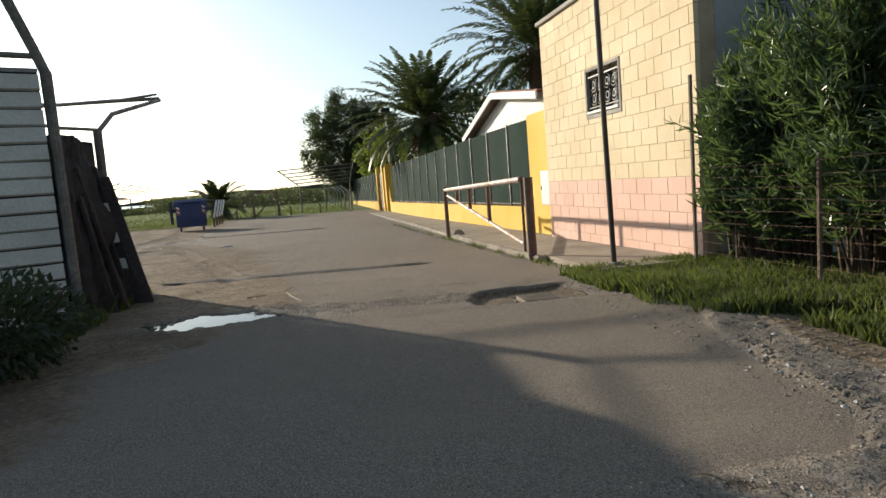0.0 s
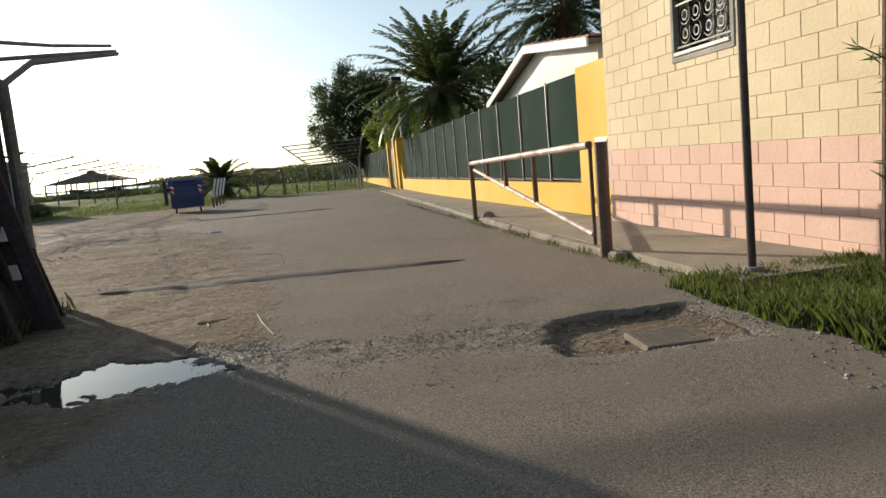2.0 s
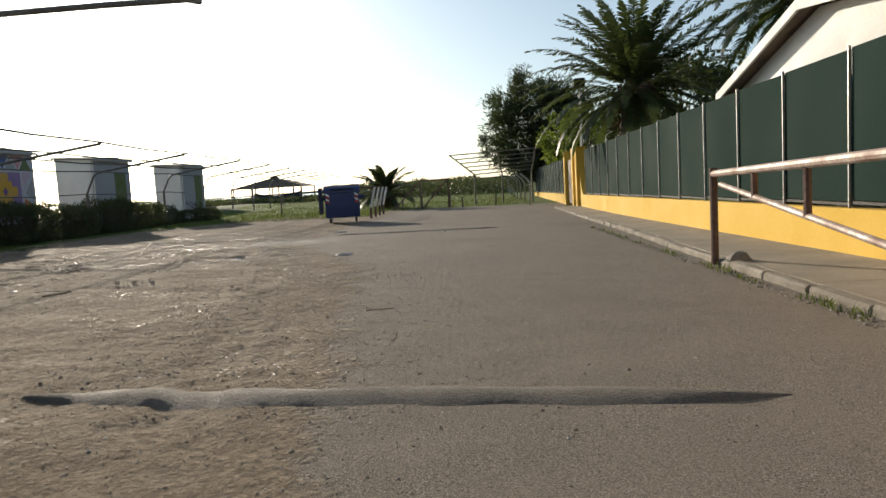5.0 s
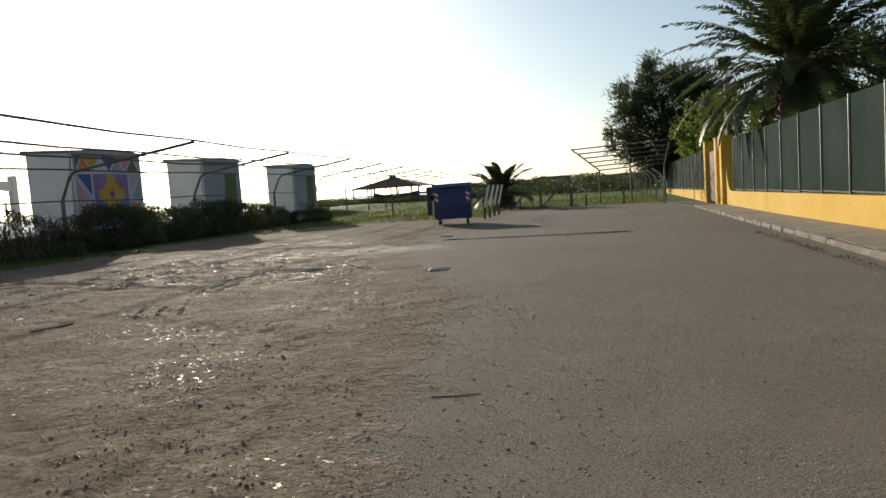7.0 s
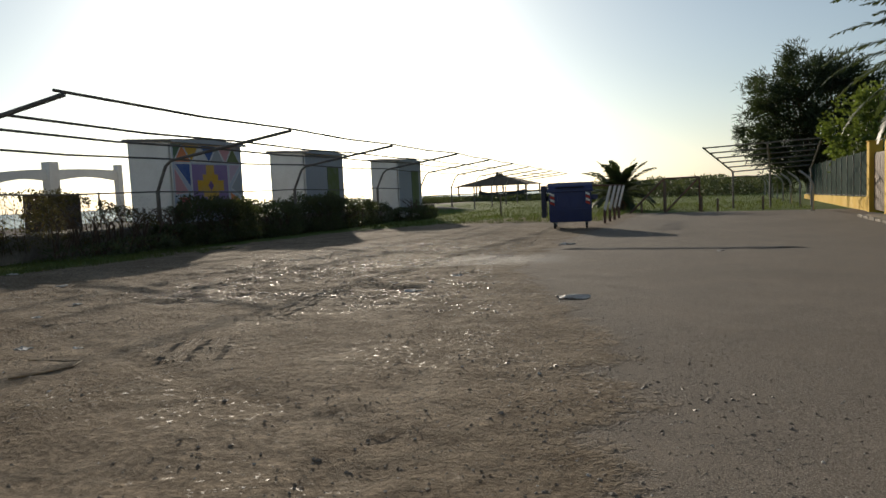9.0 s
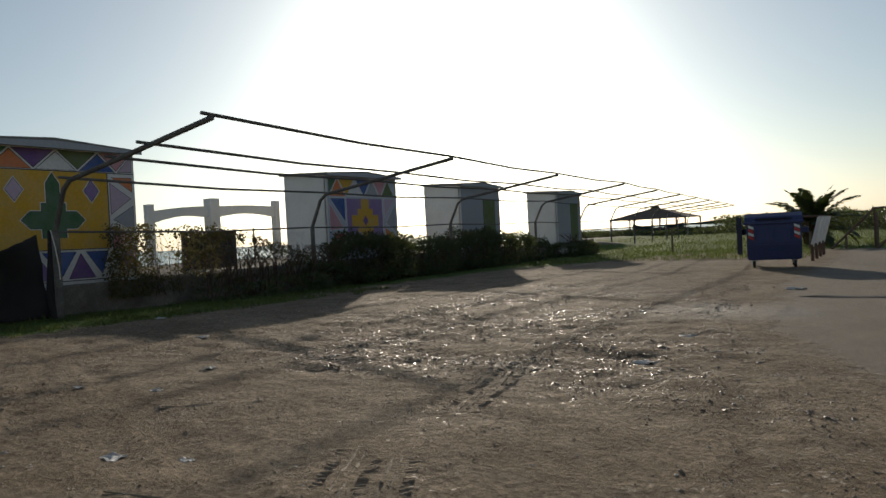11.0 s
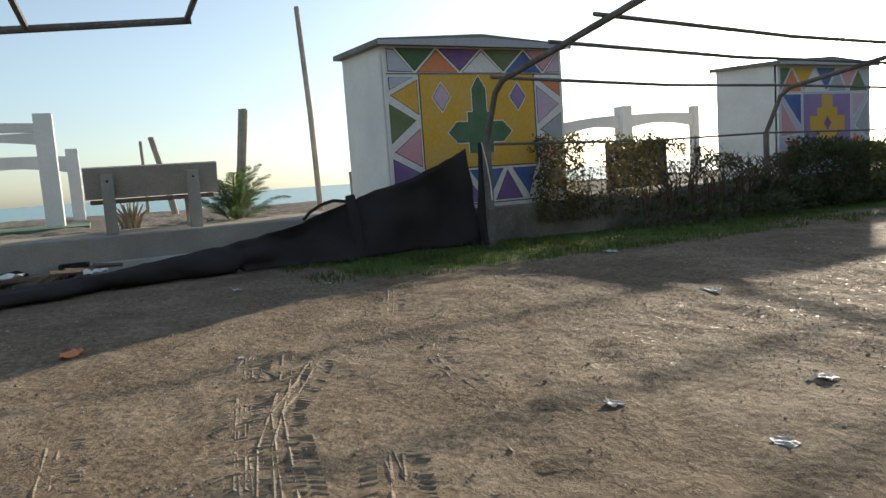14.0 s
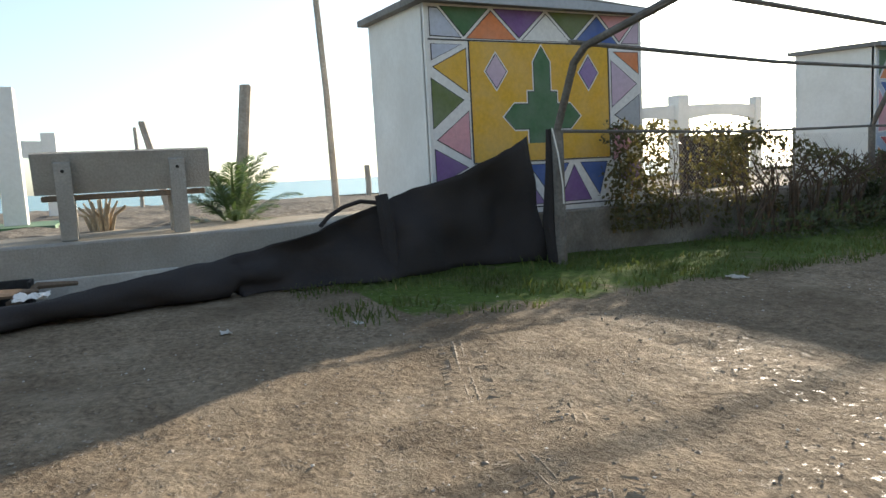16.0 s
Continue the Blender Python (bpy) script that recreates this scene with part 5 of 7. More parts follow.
def hedges():
    r = random.Random(5)
    for y0, y1, xm, zt, n in ((22.6, 24.6, -14.5, -0.02, 260), (24.4, 26.4, -14.65, 0.12, 420), (25.9, 27.6, -15.1, 0.38, 1100), (27.3, 30.4, -15.0, 1.12, 3400), (30.2, 33.4, -15.2, 0.95, 2600), (33.4, 36.4, -15.4, 1.15, 2800), (36.2, 39.4, -15.4, 1.0, 2400), (39.6, 41.2, -15.7, 0.7, 900), (42.8, 46.6, -15.5, 0.35, 2200)):
        h = thing("hedge_shrub", "dark overgrown shrub against the low wall", "shrub", at=(xm, (y0 + y1) / 2, G(xm, y0)), group="shrubs along the low wall")
        bm = bmesh.new()
        leaves = []
        L = (y1 - y0) / 2
        for k in range(24):
            a = r.uniform(-L * 0.8, L * 0.8)
            tube(bm, [(0, a, 0), (r.uniform(-0.3, 0.3), a + r.uniform(-0.3, 0.3), 0.7), (r.uniform(-0.5, 0.5), a + r.uniform(-0.5, 0.5), 1.1)], 0.02, 4, 0.006)
        for k in range(n * 3):
            d = rand_dir(r)
            q = r.uniform(0.7, 1.0) * (1 + 0.22 * noise.noise(d * 3 + Vector((y0, 0, 0))))
            b = Vector([math.copysign(abs(v) ** 0.62, v) for v in d])
            p = Vector((b.x * 0.8 * q, b.y * L * q, (zt + 0.3) * (0.45 + 0.5 * b.z * q) * (1 + 0.16 * noise.noise((d.x * 2, d.y * L * 1.1, y0 * 2)))))
            if p.z < 0.02:
                p.z = r.uniform(0.02, 0.4)
            dd = (d + rand_dir(r) * 0.9 + Vector((0, 0, 0.3))).normalized()
            leaves.append((p, dd, side_of(dd, r), r.uniform(0.06, 0.12), r.uniform(0.03, 0.055)))
        tagged(part("branchwork", bm, M_BARK, h), kind="stuff")
        leaf_mesh("foliage", leaves, M_LEAF_HEDGE, h)
    # creeper on the wire between the first two posts
    c = thing("creeper", "straggling autumn creeper hanging on the wire fence", "creeper", at=(-14.72, 21.5, 0.0))
    leaves = []
    bm = bmesh.new()
    for k in range(34):
        y = r.uniform(0.0, 4.6)
        zt = 1.28 - 0.18 * max(0, y - 2.2) + r.uniform(-0.1, 0.08)
        pts = [Vector((r.uniform(-0.1, 0.1) - 0.03 * y, y + r.uniform(-0.2, 0.2), zt * t)) for t in (0, 0.4, 0.75, 1.0)]
        tube(bm, pts, 0.008, 4, 0.004)
    def vine(y, z):
        """How thick the creeper hangs there."""
        ragged = 0.09 * noise.noise((y * 3, 0, 0)) + 0.05 * noise.noise((y * 9, 3, 0))
        if y < 0.28:
            return 0.95 if z < 1.42 + ragged else 0.0
        if y < 0.85:
            return (0.55 if z > 1.24 else (0.5 if z < 0.42 else 0.1)) if z < 1.36 + ragged else 0.0
        if y < 2.0:
            return (0.9 if z > 0.7 else 0.35) if z < 1.38 + ragged else 0.0
        zt = 1.38 - 0.25 * (y - 2.0) + ragged
        return 0.0 if z > zt else (0.9 if zt - z < 0.26 else (0.5 if z < 0.36 else 0.2))
    for k in range(15000):
        y, z = r.uniform(-0.65, 4.9), r.uniform(0.05, 1.5)
        if r.random() > vine(y, z) or noise.noise((y * 3.4, z * 3.4, 4)) < r.uniform(-0.6, -0.05):
            continue
        p = Vector((r.gauss(0, 0.1) - 0.03 * y, y, z))
        dd = (rand_dir(r) - Vector((0, 0, 0.5))).normalized()
        leaves.append((p, dd, side_of(dd, r), r.uniform(0.045, 0.085), r.uniform(0.03, 0.055)))
    mesh = bmesh.new()
    for k in range(-12, 92):
        y = 0.06 * k
        for s in (-1, 1):
            y1 = y + s * 1.05
            if -0.65 < y < 4.9 and -0.65 < y1 < 4.9:
                tube(mesh, [Vector((-0.12 - 0.03 * y, y, 0.15)), Vector((-0.12 - 0.03 * y1, y1, 1.2))], 0.0022, 3)
    tagged(part("wire_mesh", mesh, M_STEEL, c, "grey diamond wire mesh"), kind="stuff")
    for y, x in ((1.6, -0.13), (3.15, -0.28)):
        part("fence_post", tubed([(x, y, 0.0), (x, y, 1.32)], 0.022, 6), M_STEEL, c, "thin grey steel post")
    tagged(part("branchwork", bm, M_BARK, c), kind="stuff")
    leaf_mesh("foliage", leaves, M_LEAF_IVY, c)


def bush_by_shed():
    r = random.Random(9)
    b = thing("bush", "dark low bush at the foot of the white shed", "bush", at=(-2.15, 5.2, G(-2.1, 5.2)))
    leaves = []
    bm = bmesh.new()
    for k in range(16):
        a = r.uniform(0, 6.28)
        tube(bm, [(0, 0, 0), (0.2 * math.cos(a), 0.3 * math.sin(a), 0.3), (0.42 * math.cos(a), 0.7 * math.sin(a), 0.55)], 0.012, 4, 0.004)
    for k in range(2400):
        d = rand_dir(r)
        q = r.uniform(0.4, 1.05)
        p = Vector((d.x * 0.5 * q, d.y * 0.95 * q, 0.34 + 0.34 * d.z * q))
        dd = (d + rand_dir(r) * 0.8).normalized()
        leaves.append((p, dd, side_of(dd, r), r.uniform(0.05, 0.1), r.uniform(0.03, 0.05)))
    tagged(part("branchwork", bm, M_BARK, b), kind="stuff")
    leaf_mesh("foliage", leaves, M_LEAF_PINE, b)


def far_woods():
    r = random.Random(21)
    leaves = []
    for k in range(26000):
        x = r.uniform(-45, 6)
        y = 92 + r.uniform(-6, 8) + 0.3 * abs(x)
        top = 1.0 + 0.6 * noise.noise((x * 0.16, 0, 1)) + 0.6 * noise.noise((x * 0.6, 0, 2)) + (0.8 if x > -20 else -0.4)
        p = Vector((x, y, G(x, y) + max(0.15, top) * r.random()))
        dd = (rand_dir(r) + Vector((0, -0.3, 0.6))).normalized()
        leaves.append((p, dd, side_of(dd, r), r.uniform(0.2, 0.42), r.uniform(0.1, 0.2)))
    o = leaf_mesh("far_woods", leaves, M_LEAF_HEDGE)
    tagged(o, "dark scrub and trees far beyond the lawn", "woods", kind="stuff")
    pts = []
    for i in range(60):
        x = -420 + i * 12
        pts.append((x, 11 * smooth_step(x, -330, -60) * (0.55 + 0.35 * noise.noise((x * 0.02, 3, 0)) + 0.12 * noise.noise((x * 0.12, 6, 0))) + 0.2))
    bm = prismed([(-420, -3)] + pts + [(pts[-1][0], -3)], "y", 900, 960)
    tagged(part("backdrop", bm, M_HILL), "low wooded headland far along the coast", "headland", kind="structure")


def plants():
    oleander()
    palm("palm", "large date palm with arching fronds behind the wall", 6.3, 34.2, G(6.3, 34.2), 4.7, 4.5, 96, 1, 0.6, 0.42, width=0.074, low=-28)
    palm("palm", "tall date palm behind the block building and house", 10.6, 29.5, G(10.6, 29.5), 7.0, 5.0, 90, 2, 0.5, 0.42, width=0.074, low=-24)
    palm("palm", "small stocky palm at the edge of the lawn", -6.0, 51.0, G(-6, 51), 1.1, 2.4, 34, 3, 0.32, 0.42, dead=5, width=0.07)
    palm("palm", "small bright young palm on the terrace by the bench", -17.35, 16.6, 0.41, 0.15, 0.95, 17, 4, 0.1, 0.2, skirt=False, dead=0, width=0.014, leaf=M_LEAF_OLEANDER, top=85, low=28)
    st = thing("palm_stump", "trimmed young palm stump with pale cut leaf bases", "palm stump", at=(-17.2, 15.0, 0.42))
    r = random.Random(14)
    for k in range(16):
        a, o = k * 2.4, 0.03 + 0.006 * k
        p = Vector((o * math.cos(a), o * math.sin(a), 0))
        part("leaf_base", tubed([p, p * 1.6 + Vector((0, 0, 0.2)), p * 3.0 + Vector((0, 0, 0.44 - 0.012 * k))], 0.03, 5, 0.012), M_TWIG, st)
    tree("tree", "dark bushy tamarisk tree rising over the wall", 5.2, 66.0, G(5, 66), 9.9, 4.7, 4.5, 0.6, 520, 62, 6, M_LEAF_PINE, (0.5, 0.07), droop=0.15)
    tree("tree", "bright green fig tree behind the gate", 7.2, 54.0, G(7, 54), 6.2, 3.2, 3.0, 1.0, 120, 46, 7, M_LEAF_BRIGHT, (0.24, 0.17))
    tree("tree", "dark leafy tree behind the large palm", 11.5, 46.0, G(11.5, 46), 7.5, 4.2, 4.0, 1.6, 170, 46, 8, M_LEAF_PINE, (0.36, 0.14))
    hedges()
    b = thing("timber_panel", "dark brown timber panel standing behind the creeper", "panel")
    part("panel", boxed(-16.37, -16.32, 23.7, 25.15, 0.4, 1.3, bevel=0.008), M_HEAP_WOOD, b)
    for y in (23.66, 25.15):
        part("upright", boxed(-16.39, -16.3, y, y + 0.06, 0.3, 1.34, bevel=0.006), M_HEAP_WOOD, b)
    bush_by_shed()
    far_woods()
    all_grass()

# ---- shed, timber pile and awning frame ----
def white_shed():
    # front boards run from the street corner back along the local x axis
    s = thing("shed", "weathered white boarded beach shed with open pipe posts", "shed", at=(-2.44, 7.56, 0.0), rz=208.8)
    z0, zt = G(-2.4, 5) - 0.1, 2.4
    L, D = 4.6, 3.0
    n = 15
    hb = (zt - 0.02 - z0) / n
    for k in range(n):
        bm = bmesh.new()
        za = z0 + k * hb
        prism(bm, [(0.0, za + 0.012), (0.035, za + 0.012), (0.06, za + 0.03), (0.045, za + hb), (0.0, za + hb)], "x", 0.0, L)
        bmesh.ops.subdivide_edges(bm, edges=[e for e in bm.edges if e.calc_length() > 2], cuts=8)
        for v in bm.verts:
            v.co.z += 0.016 * noise.noise((v.co.x * 0.7, k * 3.1, 0))
            v.co.y += 0.006 * noise.noise((v.co.x * 1.7, k * 1.3, 4))
        part("board", bm, M_WHITE_BOARD, s)
    # dark backing shows in the gaps between the boards
    part("wall", boxed(0.0, L, -0.04, -0.002, z0, zt), M_HEAP_WOOD, s)
    part("wall", boxed(0.0, 0.06, -D, -0.04, z0, zt), M_WHITE_BOARD, s)
    part("wall", boxed(L - 0.06, L, -D, -0.04, z0, zt), M_WHITE_BOARD, s)
    part("wall", boxed(0.06, L - 0.06, -D, -D + 0.06, z0, zt), M_WHITE_BOARD, s)
    part("roof", boxed(0.0, L + 0.02, -D - 0.02, 0.04, zt, zt + 0.04), M_ROOF_FELT, s)
    f = thing("awning_frame", "grey rusted pipe awning frame against the shed", "awning frame")
    part("post", tubed([(-2.36, 7.62, G(-2.4, 7.6) - 0.1), (-2.37, 7.62, 1.4), (-2.38, 7.62, 2.42)], 0.055, 9), M_PERGOLA, f)
    part("rafter", tubed([(-2.38, 7.62, 2.40), (-2.44, 7.59, 2.6), (-2.85, 7.36, 3.85)], 0.05, 9), M_PERGOLA, f)
    part("tie", tubed([(-2.43, 7.6, 2.57), (-4.6, 6.4, 2.57)], 0.03, 8), M_PERGOLA, f)
    part("post", tubed([(-2.72, 10.5, G(-2.7, 10.5) - 0.1), (-2.72, 10.5, 2.1)], 0.06, 9), M_PERGOLA, f)
    part("rafter", tubed([(-2.72, 10.5, 2.08), (-2.69, 11.3, 2.42), (-2.6, 14.7, 3.05)], 0.035, 9), M_PERGOLA, f)
    part("tie", tubed([(-2.72, 10.5, 2.12), (-2.8, 9.0, 2.02), (-2.7, 7.9, 1.98)], 0.022, 8), M_PERGOLA, f)
    part("purlin", tubed([(-2.60, 14.4, 3.12), (-2.66, 12.0, 2.72), (-2.7, 9.0, 2.28), (-2.6, 7.75, 2.12)], 0.022, 8), M_PERGOLA, f)
    part("purlin", tubed([(-2.60, 14.7, 3.08), (-3.6, 14.6, 3.06), (-5.2, 14.5, 3.02)], 0.035, 8), M_PERGOLA, f)
    # unseen screen, added where the shadow edge on the asphalt needs a blocker
    w = thing("screen_wall", "unseen dark netting screen added between the awning posts for the shadow on the yard", "screen")
    def screen(bm, ax, ay, bx, by, zt):
        n, m = 24, 10
        g = [[bm.verts.new((ax + (bx - ax) * i / n + 0.03 * noise.noise((i * 0.7, j * 0.6, 1)), ay + (by - ay) * i / n + 0.03 * noise.noise((i * 0.7, j * 0.6, 5)), -0.2 + (zt + 0.2 + 0.05 * noise.noise((i * 0.5, 0, 3))) * j / m)) for j in range(m + 1)] for i in range(n + 1)]
        for i in range(n):
            for j in range(m):
                bm.faces.new((g[i][j], g[i + 1][j], g[i + 1][j + 1], g[i][j + 1]))
        return bm
    for c in ((-2.82, 7.7, -2.80, 10.45, 1.9), (-2.80, 10.5, -5.4, 10.6, 1.95)):
        ob = part("netting", screen(bmesh.new(), *c), M_BLACK_NET, w)
        ob.modifiers.new("thickness", "SOLIDIFY").thickness = 0.02
    # heaped dark netting and leaning planks
    h = thing("net_heap", "tall heap of dark netting and old timber leaning on the frame", "net heap", at=(-2.55, 8.55, G(-2.5, 8.5)))
    bm = bmesh.new()
    ny, nz = 26, 22
    rows = []
    for j in range(nz + 1):
        v = j / nz
        ring = []
        for i in range(ny * 2):
            a = 2 * math.pi * i / (ny * 2)
            half_y = 0.88 - 0.42 * v ** 1.6
            half_x = 0.36 - 0.16 * v
            nn = noise.noise((math.cos(a) * 2.1, math.sin(a) * 2.1, v * 5)) * 0.11 + noise.noise((math.cos(a) * 6, math.sin(a) * 6, v * 15)) * 0.05
            ring.append(bm.verts.new((math.cos(a) * (half_x + nn) + 0.05 * (1 - v), -0.32 * v + math.sin(a) * (half_y + nn), v * 1.93 + 0.06 * noise.noise((math.cos(a) * 3, math.sin(a) * 3, 9)))))
        rows.append(ring)
    for a, b2 in zip(rows, rows[1:]):
        m = len(a)
        for i in range(m):
            bm.faces.new((a[i], a[(i + 1) % m], b2[(i + 1) % m], b2[i]))
    bm.faces.new(rows[-1])
    part("netting", bm, M_BLACK_NET, h, "dark folded netting")
    r = random.Random(31)
    for k in range(7):
        y = -0.5 + 0.2 * k + r.uniform(-0.06, 0.06)
        top = 1.7 - 0.12 * k + r.uniform(-0.45, 0.1)
        hw = r.uniform(0.014, 0.05)
        lean = r.uniform(-0.2, 0.1) - 0.03 * k
        bm = boxed(-0.025, 0.025, -hw, hw, 0, top, bevel=0.006)
        for v in bm.verts:
            v.co.y += y + lean * v.co.z
            v.co.x += 0.44 - 0.17 * v.co.z + 0.05 * math.sin(k * 2.3) + r.uniform(-0.01, 0.01)
        part("plank", bm, M_HEAP_WOOD, h)
    for k, (xb, tall) in enumerate(((0.64, 1.5), (0.5, 1.62), (0.36, 1.5), (0.2, 1.72))):
        stave = boxed(-0.065, 0.065, -0.018, 0.018, 0, tall, bevel=0.006)
        for v in stave.verts:
            v.co.y += 0.08 + 0.03 * k - 0.02 * v.co.z
            v.co.x += xb - (0.21 - 0.02 * k) * v.co.z
        stave = part("stave", stave, M_HEAP_WOOD, h)
    for zz in (0.43, 0.74, 1.08):
        bm = boxed(-0.045, 0.045, -0.01, 0.012, zz, zz + 0.12, bevel=0.004)
        for v in bm.verts:
            v.co.y += 0.045 - 0.02 * v.co.z
            v.co.x += 0.5 - 0.17 * v.co.z
        part("white_band", bm, M_WHITE_BOARD, h, "whitewashed band")


# ---- house behind the wall ----
def house():
    h = thing("house", "low white gabled house with tiled roof behind the wall", "house")
    x0, x1, ya, yb, ze, zn, zr = 5.05, 10.5, 13.75, 19.95, 2.2, 2.62, 3.0
    ym = (ya + yb) / 2
    part("wall", prismed([(ya, -0.4), (yb, -0.4), (yb, ze), (ym, zr - 0.04), (ya, zn)], "x", x0, x0 + 0.2), M_WHITE, h)
    part("wall", boxed(x0 + 0.2, x1, yb - 0.2, yb, -0.4, ze), M_WHITE, h)
    part("wall", boxed(x0 + 0.2, x1, ya, ya + 0.2, -0.4, zn), M_WHITE, h)
    part("wall", prismed([(ya, -0.4), (yb, -0.4), (yb, ze), (ym, zr - 0.04), (ya, zn)], "x", x1, x1 + 0.2), M_WHITE, h)
    for s, y in ((1, yb + 0.25), (-1, ya - 0.25)):
        eave = ze if s > 0 else zn
        zz = eave - 0.25 * (zr - eave) / (ym - ya)
        part("bargeboard", prismed([(ym, zr - 0.06), (ym, zr + 0.09), (y, zz + 0.09), (y, zz - 0.06)], "x", x0 - 0.3, x0 - 0.26), M_WHITE, h, "white bargeboard")
        roof = part("roof", prismed([(ym, zr), (ym, zr + 0.07), (y, zz + 0.07), (y, zz)], "x", x0 - 0.26, x1 + 0.3), M_TIMBER, h)
        me = mesh_of("tile_course", boxed(x0 - 0.26, x1 + 0.3, -0.17, 0.17, 0, 0.04, bevel=0.008), M_ROOF_TILE)
        n = 10
        for i in range(n):
            t = (i + 0.5) / n
            ob = new("tile_course", me)
            ob.parent = roof
            ob.matrix_local = Matrix.Translation((0, ym + (y - ym) * t, zr + 0.085 + (zz - zr) * t)) @ pose(0, 0, 0, math.degrees(math.atan2(zz - zr, abs(y - ym))) * s + 3 * s)


def flood_mast():
    m = thing("flood_light", "twin-pipe mast with flood lights behind the gate pier", "flood light")
    for dy in (-0.18, 0.18):
        part("pole", tubed([(5.15, 40.9 + dy, -0.6), (5.15, 40.9 + dy, 5.1)], 0.04, 8), M_STEEL, m)
    for k in range(9):
        part("rung", tubed([(5.15, 40.72, 1.0 + k * 0.45), (5.15, 41.08, 1.25 + k * 0.45)], 0.014, 5), M_STEEL, m)
    for y, a in ((40.6, -1), (41.3, 1)):
        l = part("lamp_head", boxed(4.85, 5.35, y - 0.26, y + 0.26, 5.08, 5.45, bevel=0.03), M_IRON, m)
        part("glass", boxed(4.83, 4.848, y - 0.22, y + 0.22, 5.12, 5.41), M_DARK_GLASS, l)


# ---- wire fence under the oleanders ----
def wire_fence():
    f = thing("wire_fence", "rusty wire mesh fence in front of the oleanders", "wire fence")
    x, y0, y1 = 4.22, -1.5, 7.0
    k = 0
    y = y1
    while y > y0:
        z = G(x, y)
        part("post", tubed([(x, y, z - 0.1), (x + 0.02, y, z + (1.15 if k else 2.12))], 0.022, 6), M_TIMBER, f)
        y -= 1.9
        k += 1
    for i in range(10):
        z = 0.06 + i * 0.115
        part("wire", tubed([(x, y1 - (y1 - y0) * t / 6, G(x, y1 - (y1 - y0) * t / 6) + z + 0.015 * math.sin(t * 2.1 + i)) for t in range(7)], 0.0014, 4), M_RUST, f)
    bm = bmesh.new()
    yy = y1
    while yy > 2.0:
        tube(bm, [(x, yy, G(x, yy)), (x, yy, G(x, yy) + 1.1)], 0.001, 3)
        yy -= 0.15
    tagged(part("wire_mesh", bm, M_RUST, f), kind="stuff")


